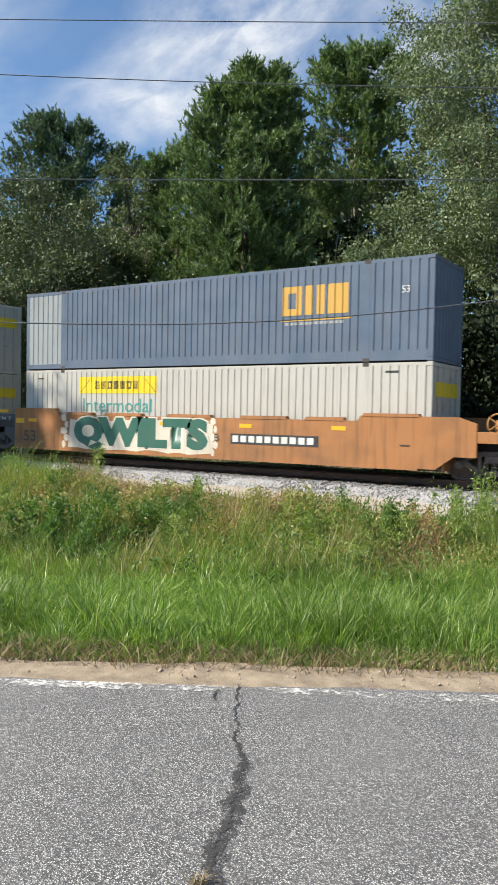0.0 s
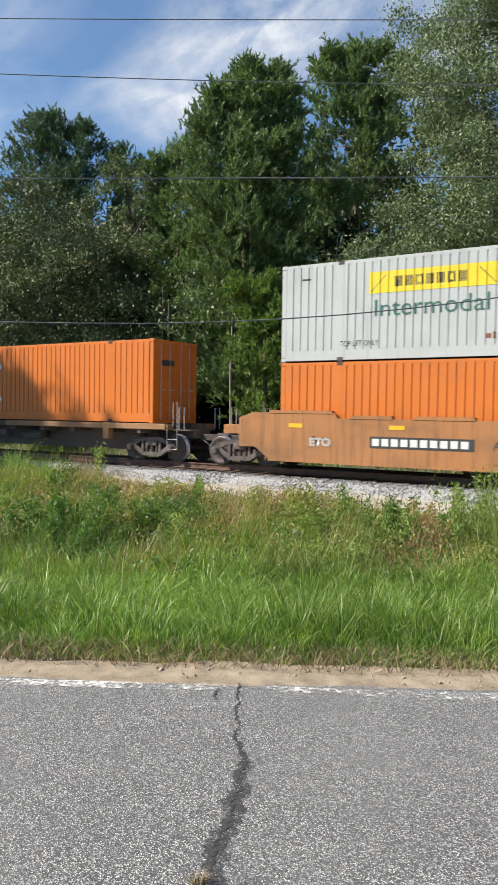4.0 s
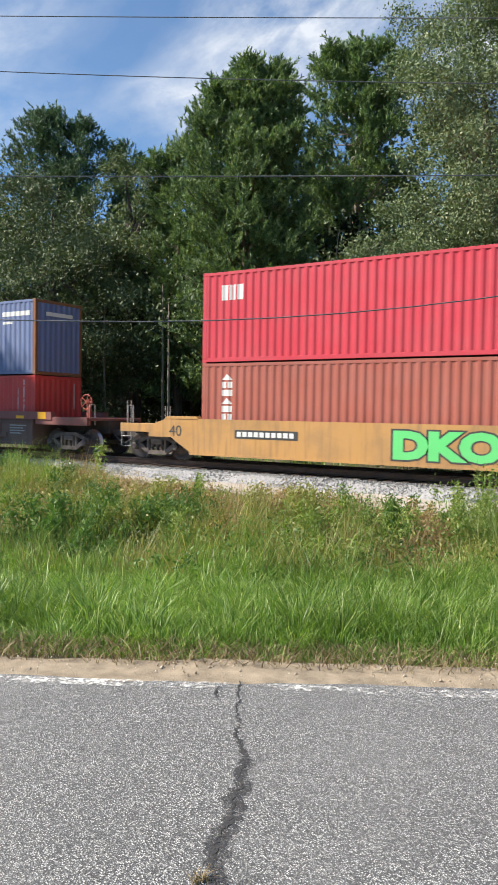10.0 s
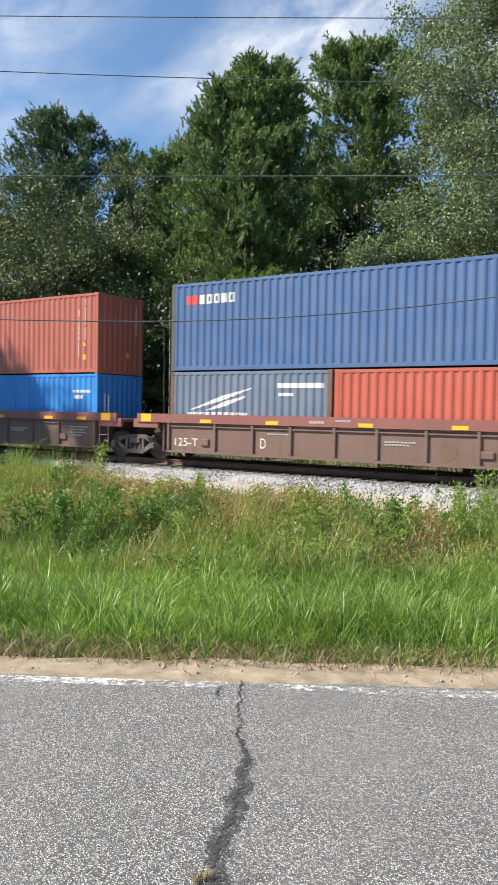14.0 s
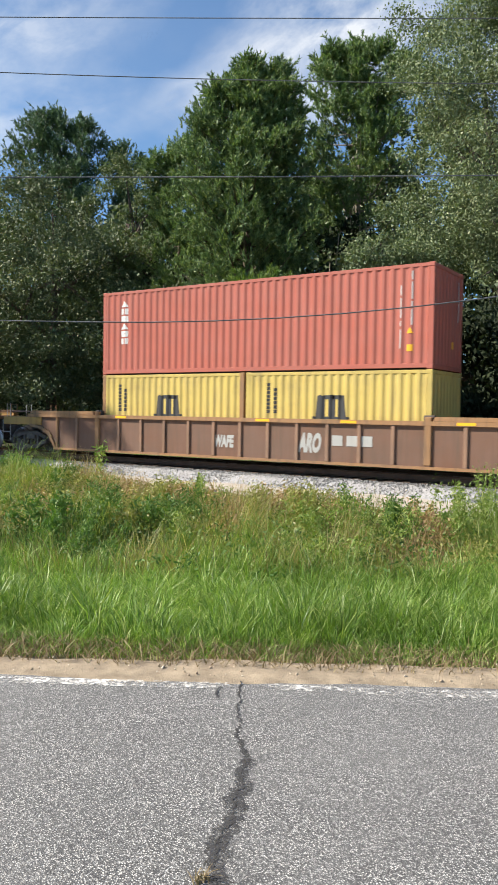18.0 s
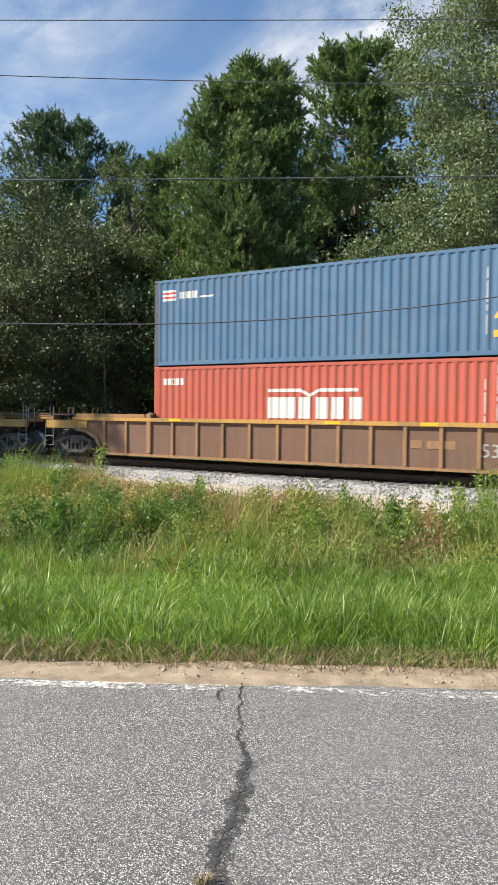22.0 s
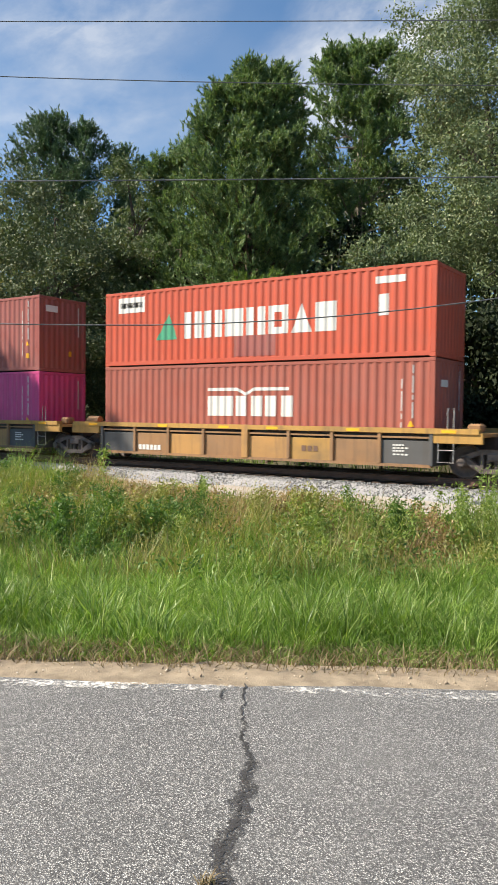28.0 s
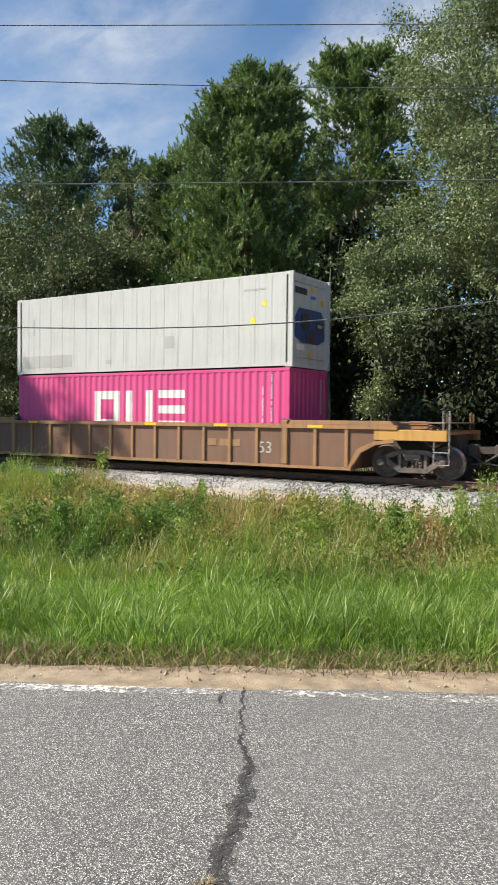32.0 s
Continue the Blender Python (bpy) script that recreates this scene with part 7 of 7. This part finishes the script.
container("cream-white ribbed long container with a yellow panel", L53, HC, C_WHITE, XC[0], B53, "sheet", True, haulier_marks(0.0))
container("slate-blue long container with a yellow painted mark", L53, HC, C_SLATE, XC[0], B53 + HC + 0.01, "sheet", False,
          [("shapes", M_GOLD, blocks(3.3, 5.6, 1.45, 2.32, 3, "rps", 0.12) + [rect(3.25, 5.6, 1.28, 1.34)], "yellow company mark"), ("text", M_WHITE, "53", 7.13, 7.37, 1.90, 2.10),
           ("shapes", M_SILVER, blocks(3.4, 5.4, 1.16, 1.24, 12, "s"), "small pale bars"), ("shapes", C_SLATE_PALE, [rect(-7.9, -6.2, 0.2, 2.75)], "faded end panel")])
container("cream-white ribbed long container with a yellow panel", L53, HC, C_WHITE, XC[1], B53, "sheet", True, haulier_marks(-0.05, dark=True))
container("cream-white ribbed long container with a yellow panel", L53, HC, C_WHITE, XC[1], B53 + HC + 0.01, "sheet", True, haulier_marks(0.0))
container("orange ribbed long container with dark lettering bars", L53, HC, C_ORANGE, XC[2], B53, "sheet", True,
          [("shapes", M_BLACK, blocks(3.95, 5.65, 1.80, 2.0, 9, "scr") + [rect(3.95, 5.5, 1.70, 1.73)], "black company bars"), ("shapes", M_WHITE, [[(-0.22, 2.0, 2.01), (-0.03, 1.83, 2.18), (0.16, 2.0, 2.01)]], "pale diamond sticker")])
container("cold white long container with rusty scars", L53, HC, C_COLDWHITE, XC[2], B53 + HC + 0.01, "sheet", True,
          haulier_marks(-0.14, dark=True) + [("shapes", M_RUST, [rect(1.75 + 0.22 * i, 1.85 + 0.22 * i, 0.50 - 0.07 * (i % 2), 0.72 + 0.06 * (i % 3)) for i in range(4)] + [rect(-1.9, -1.75, 0.5, 0.62), rect(-1.7, -1.62, 0.48, 0.66), rect(0.05, 0.15, 0.5, 0.75), rect(0.3, 0.36, 0.55, 0.7), rect(-0.1, -0.02, 1.35, 1.5), rect(0.35, 0.42, 1.4, 1.5)], "rusty dents")])

# three spine units, one long container each
BS = 1.29
car_spine("low rusty spine car under an orange container", XC[3], (7.9,), ((-9.2, -0.6), (0.8, 8.8)), (-9.4, 9.3), 9.3)
car_spine("low rusty spine car under a white container", XC[4], (8.92, -10.55), ((-8.65, 0.7), (6.0, 8.9)), (-10.4, 8.8))
car_spine("low rusty spine car under an orange container", XC[5], (-6.6,), ((-8.6, -6.2), (-0.6, 9.0)), (-9.2, 10.4), -9.3)
container("bright orange long container with white diamond stickers", L53, HC, C_ORANGE, XC[3], BS, "sheet", True,
          [("shapes", M_WHITE, [[(-0.13, 2.07, 2.08), (0.1, 1.85, 2.29), (0.32, 2.07, 2.08)], [(-0.13, 0.82, 0.83), (0.1, 0.60, 1.04), (0.32, 0.82, 0.83)]], "white diamond stickers"),
           ("text", M_BLACK, "TOP LIFT ONLY", -5.8, -4.6, 0.48, 0.64), ("shapes", M_BLACK, blocks(-5.7, -4.6, 2.55, 2.63, 9, "s"), "small black bars"), ("end_shapes", M_BLACK, [(-0.8, -0.1, 2.0, 2.2)], "black bars on the door")])
container("cream-white ribbed long container with a yellow panel", L53, HC, C_WHITE, XC[4], BS, "sheet", True, haulier_marks(0.0))
container("faded orange long container with worn dark bars", L53, HC, C_ORANGE_OLD, XC[5], BS, "sheet", True,
          [("shapes", M_BLACK, blocks(4.05, 5.6, 1.82, 2.0, 9, "scr") + [rect(3.95, 5.69, 1.70, 1.74)], "black company bars"), ("shapes", M_WHITE, [[(-0.2, 1.5, 1.51), (-0.02, 1.35, 1.66), (0.16, 1.5, 1.51)]], "pale diamond sticker"), ("end_shapes", M_BLACK, [(-0.9, 0.6, 2.0, 2.25)], "black bars on the door")])

# single short well car
car_smooth40("ochre well car with green spray-painted letters", XC[6])
container("oxide-brown corrugated steel container", L40, HC, C_BROWN, XC[6], 0.33, marks=[("shapes", M_WHITE, stack_blocks(-5.30, -4.92, 1.02, 2.55, 6), "white stacked blocks")] + code_marks(L40, HC))
container("crimson corrugated container with white mark", L40, HC, C_CRIMSON, XC[6], 0.33 + HC + 0.01, marks=[("shapes", M_WHITE, blocks(-5.35, -4.47, 1.98, 2.46, 3, "cps"), "white company mark")] + code_marks(L40, HC))

# five brown articulated units
WORDS = "BCDEA"
for i in range(5):
    car_ribbed40("brown ribbed well car with a red-brown chord", XC[7 + i], i == 0, i == 4, WORDS[i])
B40, U40 = 0.37, 0.37 + STD + 0.012
XL, XRr = -3.067, 3.067
tri = lambda: [("shapes", M_WHITE, stack_blocks(-2.35, -2.03, 1.12, 2.2, 4), "white stacked blocks")]
wing = lambda x, z, k: [("shapes", M_WHITE, [[(x, z, z + 0.03), (x + 1.1 * k, z + 0.28 * k, z + 0.42 * k), (x + 2.1 * k, z + 0.62 * k, z + 0.64 * k)], [(x + 0.6 * k, z, z + 0.03), (x + 1.2 * k, z + 0.12 * k, z + 0.26 * k), (x + 1.9 * k, z + 0.38 * k, z + 0.42 * k)]] + blocks(x - 0.1, x + 2.0 * k, z - 0.22 * k, z - 0.04 * k, 10, "csr"), "white wing mark")]
flag = lambda x, z, k: [("shapes", M_WHITE, [rect(x, x + 0.55 * k, z, z + 0.08 * k), rect(x, x + 0.55 * k, z + 0.14 * k, z + 0.22 * k), rect(x, x + 0.55 * k, z + 0.28 * k, z + 0.36 * k)] + blocks(x + 0.72 * k, x + 1.5 * k, z + 0.04 * k, z + 0.27 * k, 3, "pcs") + [rect(x + 1.55 * k, x + 2.1 * k, z + 0.03 * k, z + 0.09 * k)], "white company mark"),
                        ("shapes", M_RED, [rect(x, x + 0.55 * k, z + 0.085 * k, z + 0.135 * k), rect(x, x + 0.55 * k, z + 0.225 * k, z + 0.275 * k)], "red flag stripes")]
container("rust-red short container with white blocks", L20, STD, C_RUSTRED, XC[7] + XL, B40, marks=tri())
container("red short container with a white mark", L20, STD, C_TRUE_RED, XC[7] + XRr, B40, marks=[("shapes", M_WHITE, blocks(-2.35, -1.5, 1.6, 2.1, 3, "cps"), "white company mark")] + code_marks(L20, STD))
container("grey-blue corrugated container with a white wing mark", L40, HC, C_GREYBLUE, XC[7], U40, marks=wing(-5.4, 2.0, 0.55) + [("shapes", M_WHITE, [rect(4.16, 5.77, 2.28, 2.46), rect(4.2, 4.75, 1.98, 2.08)], "white number bars"), ("end_shapes", M_WHITE, [(-0.7, 0.7, 2.3, 2.45)])], post=M_RUST)
container("teal short container with a pale label", L20, STD, C_TEAL, XC[8] + XL, B40, marks=[("shapes", M_WHITE, [rect(-2.25, -1.85, 1.15, 2.1)], "pale label"), ("shapes", M_BLACK, stack_blocks(-2.15, -1.95, 1.2, 1.8, 5), "dark bars")], post=K_MUD)
container("navy short container with a flag mark", L20, STD, C_NAVY, XC[8] + XRr, B40, marks=flag(-2.6, 1.82, 1.0) + code_marks(L20, STD), post=K_MUD)
container("mid-blue extra-long corrugated container", L45, HC, C_BLUE, XC[8], U40, marks=[("shapes", M_YELLOW, blocks(-5.51, -4.15, 2.28, 2.55, 5, "crr"), "yellow company mark"), ("shapes", M_RED, [rect(-5.3, -4.85, 1.98, 2.07)]), ("shapes", M_WHITE, [rect(-4.8, -4.15, 1.98, 2.06)]), ("text", M_WHITE, "45", 6.2, 6.66, 1.66, 2.14), ("shapes", M_WHITE, [rect(5.0, 5.06, 1.3, 2.5)]), ("shapes", M_YELLOW, [rect(5.3, 5.5, 1.5, 1.75)])] + [("end_shapes", M_WHITE, [(-0.25, 0.25, 1.7, 2.1)])])
container("lead-grey short container with a wing mark", L20, STD, C_LEAD, XC[9] + XL, B40, marks=wing(-2.2, 1.32, 1.15) + [("shapes", M_WHITE, [rect(1.15, 2.75, 2.05, 2.2), rect(1.2, 1.7, 1.8, 1.9)], "white number bars")], post=K_MUD)
container("rust-red short corrugated steel container", L20, STD, C_RUSTRED, XC[9] + XRr, B40, marks=code_marks(L20, STD))
container("mid-blue corrugated container with a red and white mark", L40, HC, C_BLUE, XC[9], U40, marks=[("shapes", M_RED, [rect(-5.48, -5.0, 2.18, 2.48)]), ("shapes", M_WHITE, blocks(-4.95, -3.5, 2.18, 2.48, 5, "crr"), "white company mark"), ("shapes", M_SKY, [rect(4.95, 5.75, 2.3, 2.5), rect(5.0, 5.3, 1.9, 2.3)], "pale bars"), ("shapes", M_YELLOW, [rect(4.9, 5.6, 1.25, 1.4)])], post=K_GREY)
container("sea-green short corrugated steel container", L20, STD, C_GREEN, XC[10] + XL, B40, marks=[("shapes", M_WHITE, [rect(-2.25, -1.95, 1.2, 2.1)], "pale label")], post=K_MUD)
container("bright azure short corrugated container", L20, STD, C_AZURE, XC[10] + XRr, B40, marks=[("shapes", M_WHITE, blocks(1.8, 2.7, 1.9, 2.0, 8, "s") + [rect(1.85, 2.3, 1.68, 1.8)], "white number bars")])
container("oxide-red corrugated container with white blocks", L40, HC, C_BROWN_PALE, XC[10], U40, marks=[("shapes", M_WHITE, stack_blocks(-5.25, -4.92, 1.0, 2.55, 6), "white stacked blocks")] + code_marks(L40, HC))
container("dull blue short container with a yellow mark", L20, STD, C_DULLBLUE, XC[11] + XL, B40, marks=[("shapes", M_YELLOW, blocks(-2.55, -1.55, 1.98, 2.22, 5, "crr"), "yellow company mark")] + code_marks(L20, STD), post=K_GREY)
container("dull blue short container with a flag mark", L20, STD, C_DULLBLUE, XC[11] + XRr, B40, marks=flag(-2.7, 1.82, 1.0), post=K_GREY)
container("faded red corrugated container with white slanted blocks", L40, HC, C_ROSE, XC[11], U40, marks=[("shapes", M_WHITE, stack_blocks(-5.35, -4.94, 0.6, 2.4, 3, "rcs"), "white stacked blocks")] + code_marks(L40, HC))

# four long single cars with short stacks
for i, s in ((12, 0), (13, 1), (14, 2), (15, 3)):
    car_ribbed53("muddy brown ribbed well car with rusty yellow ribs", XC[i], s)
BW = 0.33
twin = [("shapes", M_BLACK, [[(-0.55, 1.25, 1.30), (-0.5, 1.25, 1.86), (-0.35, 1.25, 1.9)], rect(-0.35, -0.25, 1.25, 1.86), [(-0.12, 1.25, 1.86), (0.0, 1.25, 1.9), (0.1, 1.25, 1.86)], [(0.2, 1.25, 1.86), (0.38, 1.25, 1.88), (0.45, 1.25, 1.30)], rect(-0.65, 0.55, 1.18, 1.25), rect(-0.3, 0.3, 1.76, 1.88)], "black company mark"),
        ("shapes", M_BLACK, stack_blocks(-2.25, -2.15, 1.3, 2.25, 8, "s") + stack_blocks(-2.0, -1.9, 1.3, 2.1, 6, "s"), "black stacked bars")]
container("mustard-yellow short container with a black mark", L20, STD, C_YELLOW, XC[12] + XL, BW, marks=twin, post=K_TAN)
container("mustard-yellow short container with a black mark", L20, STD, C_YELLOW, XC[12] + XRr, BW, marks=twin)
container("oxide-red corrugated container with white blocks", L40, HC, C_BROWN_PALE, XC[12], BW + STD + 0.01, marks=[("shapes", M_WHITE, stack_blocks(-5.25, -4.94, 1.0, 2.55, 6), "white stacked blocks")] + code_marks(L40, HC))
slant = lambda a, b: [(a, 1.0, 1.005), (a + 0.26, 1.0, 1.72), (b - 0.26, 1.0, 1.72), (b, 1.715, 1.72)]
speed = [("shapes", M_WHITE, [slant(-2.34, -1.72), slant(-1.80, -1.22), slant(-1.15, -0.50), slant(-0.60, 0.05), slant(0.05, 0.62), slant(0.52, 1.05)]
          + [[(0.9 + 0.1 * k, 1.0 + 0.26 * k, 1.18 + 0.26 * k), (1.6, 1.1 + 0.28 * k, 1.32 + 0.28 * k), (2.4 - 0.1 * (2 - k), 1.45 + 0.27 * k, 1.66 + 0.27 * k)] for k in range(3)], "white slanted company mark")]
container("cobalt-blue corrugated container with a red bird mark", L40, HC, C_COBALT, XC[13], BW, marks=[("shapes", M_RED, [[(-1.41, 2.15, 2.25), (-0.2, 1.92, 2.25), (0.2, 1.92, 2.25), (1.43, 2.15, 2.25)], rect(-0.12, 0.12, 1.82, 2.35)], "red wing mark"), ("shapes", M_WHITE, blocks(-1.25, 1.1, 1.12, 1.68, 3, "tsc", 0.1), "white company blocks")] + code_marks(L40, HC), post=K_GREY)
container("bright red corrugated container with a white slanted mark", L40, HC, C_TRUE_RED, XC[13], BW + HC + 0.01, marks=speed + code_marks(L40, HC) + [("end_shapes", M_WHITE, [(-0.8, -0.2, 2.25, 2.45)])])
crown = lambda: [("shapes", M_WHITE, [rect(-1.55, -0.4, 2.02, 2.12), [(-0.4, 2.02, 2.12), (-0.08, 1.86, 1.96), (0.24, 2.02, 2.12)], rect(0.24, 1.5, 2.02, 2.12)] + blocks(-1.55, 1.75, 1.22, 1.86, 3, "spp", 0.1), "white company blocks with a notched bar")]
container("rust-red corrugated container with a white notched mark", L40, HC, C_RUSTRED, XC[14], BW, marks=crown() + [("shapes", M_WHITE, blocks(-5.68, -4.8, 2.28, 2.5, 5, "csr"), "white bars")] + code_marks(L40, HC))
container("steel-blue corrugated container with a flag mark", L40, HC, C_STEELBLUE, XC[14], BW + HC + 0.01, marks=flag(-5.75, 2.18, 1.0) + code_marks(L40, HC), post=K_GREY)
arc = [("shapes", M_WHITE, [[(-1.5, 2.12, 2.14), (-1.1, 2.3, 2.38), (-0.6, 2.42, 2.55), (-0.1, 2.44, 2.60), (0.2, 2.5, 2.52)]] + blocks(-2.0, 1.05, 1.35, 1.85, 6, "rps", 0.2), "white company mark with a rising arc")]
container("navy corrugated container with a white arc mark", L40, HC, C_NAVY, XC[15], BW, marks=arc + code_marks(L40, HC), post=C_NAVY)
container("bright red corrugated container with a white slanted mark", L40, HC, C_TRUE_RED, XC[15], BW + HC + 0.01, marks=speed + code_marks(L40, HC) + [("end_shapes", M_WHITE, [(-0.8, -0.2, 2.25, 2.45)])])

# five yellow articulated units
for i in range(5):
    car_open40("rusty yellow well car with low side panels", XC[16 + i], i == 0, i == 4, i)
BF = 0.41
container("oxide-red corrugated steel container", L40, HC, C_OXIDE, XC[16], BF - 0.05, marks=code_marks(L40, HC))
container("mid-blue low corrugated container with a flag mark", L40, STD, C_DULLBLUE, XC[16], BF + HC - 0.04, marks=flag(-5.7, 1.9, 1.0) + code_marks(L40, STD), post=K_GREY)
container("azure corrugated container with upright white bars", L40, STD, C_AZURE, XC[17], BF, marks=[("shapes", M_WHITE, stack_blocks(-5.52, -5.30, 0.95, 2.05, 5, "rsc"), "white stacked blocks")])
container("mid-blue corrugated container with a red and white mark", L40, HC, C_BLUE, XC[17], BF + STD + 0.01, marks=[("shapes", M_RED, [rect(-5.46, -5.0, 2.15, 2.5)]), ("shapes", M_WHITE, blocks(-4.95, -3.5, 2.15, 2.5, 5, "crr"), "white company mark")], post=K_GREY)
container("oxide-brown corrugated container with a white notched mark", L40, HC, C_BROWN, XC[18], BF, marks=crown() + code_marks(L40, HC) + [("end_shapes", M_WHITE, [(-0.75, -0.2, 2.1, 2.3)])])
container("orange-red low container with white block letters and a green triangle", L40, STD, C_VERMILION, XC[18], BF + HC + 0.01, marks=[("shapes", M_WHITE, blocks(-2.54, 3.2, 0.85, 1.72, 7, "ppsprts", 0.16), "large white company blocks"), ("shapes", M_GREEN, [[(-3.75, 0.85, 0.87), (-3.2, 0.85, 1.72), (-2.85, 0.85, 0.87)]], "green triangle"), ("shapes", M_WHITE, [rect(-5.5, -4.27, 1.85, 2.38)], "white label"), ("shapes", M_BLACK, [rect(-5.4, -4.4, 2.02, 2.2)]), ("shapes", C_MAROON, [rect(-0.55, 1.0, 0.2, 0.85)], "repaired patch"), ("shapes", M_WHITE, [rect(4.3, 5.2, 2.1, 2.3), rect(4.4, 4.7, 1.2, 1.8)], "faded white bars")])
one = lambda: [("shapes", M_WHITE, [ring(-2.03, -0.83, 0.95, 2.25, 0.30)] + [rect(-0.55, -0.25, 0.95, 2.25), rect(0.38, 0.68, 0.95, 2.25)] + [rect(0.95, 2.08, 0.95, 1.22), rect(0.95, 2.08, 1.46, 1.73), rect(0.95, 2.08, 1.98, 2.25)], "large white company blocks")]
container("magenta corrugated container with large white blocks", L40, HC, C_MAGENTA, XC[19], BF - 0.05, marks=one() + code_marks(L40, HC))
container("maroon corrugated container with small white bars", L40, HC, C_MAROON, XC[19], BF + HC - 0.04, marks=[("shapes", M_WHITE, stack_blocks(-5.48, -5.2, 1.5, 2.6, 4, "srs"), "white stacked blocks")] + code_marks(L40, HC) + [("end_shapes", M_WHITE, [(-0.9, -0.3, 2.3, 2.55)])])
container("dull red corrugated container with a round blue label", L40, HC, C_MAROON, XC[20], BF - 0.05, marks=[("shapes", M_SKY, [[(-5.17 + 0.2 * math.cos(a), 2.28 - 0.2 * math.sin(a), 2.28 + 0.2 * math.sin(a)) for a in (math.pi - k * math.pi / 8 for k in range(9))]], "round pale blue label")] + code_marks(L40, HC))
container("oxide-red corrugated container with white blocks", L40, HC, C_BROWN_PALE, XC[20], BF + HC - 0.04, marks=[("shapes", M_WHITE, stack_blocks(-5.37, -5.02, 0.98, 2.54, 6), "white stacked blocks")] + code_marks(L40, HC))

# last long car
car_ribbed53("muddy brown ribbed well car with rusty yellow ribs", XC[21], 4)
container("magenta corrugated container with large white blocks", L40, HC, C_MAGENTA, XC[21], BW, marks=one() + code_marks(L40, HC))
# wide grey rectangle, low left: tree shadow painted on; the rest scuffs, labels
reefer = container("white refrigerated container with a dark cooling unit", L40, HC, C_COLDWHITE, XC[21], BW + HC + 0.01, "smooth", marks=[("shapes", M_YELLOW, [[(4.6, 1.35, 1.36), (4.75, 1.35, 1.62), (4.9, 1.35, 1.36)], rect(5.1, 5.25, 1.9, 2.05)], "yellow stickers"), ("shapes", M_SILVER, [rect(-5.9, -3.2, 0.25, 0.7), rect(1.2, 1.6, 0.75, 1.15), rect(4.4, 5.2, 2.4, 2.46), rect(-1.5, -1.2, 0.3, 0.45), rect(-5.3, -5.2, 1.5, 2.1)], "grey scuffs and labels"), ("end_shapes", M_BLACK, [(-0.95, -0.2, 2.28, 2.48)], "dark company bar"), ("end_shapes", M_AMBER, [(0.1, 0.24, 2.42, 2.56), (0.72, 0.92, 2.05, 2.25), (-0.07, 0.1, 0.36, 0.5)], "yellow stickers"), ("end_shapes", M_BLUE, [(0.05, 0.35, 2.2, 2.3)], "small blue sign")])
cooling_unit(reefer, L40 / 2)


def motions():
    """The whole train rolls along the track; its wheels turn while they pass."""
    for ob, x, z in MOVERS:
        walk(ob, [(t, pose(x + d, TRACK_Y, z)) for t, d in GONE])
    start = {ob: x for ob, x, _ in MOVERS}
    for axle, car, x in SPINNERS:
        x0 = start[car] + x
        ts = [k / 30 for k in range(0, 961) if -46 < x0 + gone(k / 30) < 8]
        rows = []
        for t in sorted({0.0, *ts, 32.0}):
            d = min(max(gone(t), gone(ts[0]) if ts else 0.0), gone(ts[-1]) if ts else 0.0)
            rows.append((t, pose(x, 0, WHEEL_R, 0, math.degrees(d / WHEEL_R) % 360, 0)))
        walk(axle, rows)
    for ob, at, ax, turn in DRIFTERS:
        walk(ob, [(t, Matrix.Translation(at + ax * (11.0 * t)) @ turn) for t in (0, 16, 32)])


motions()
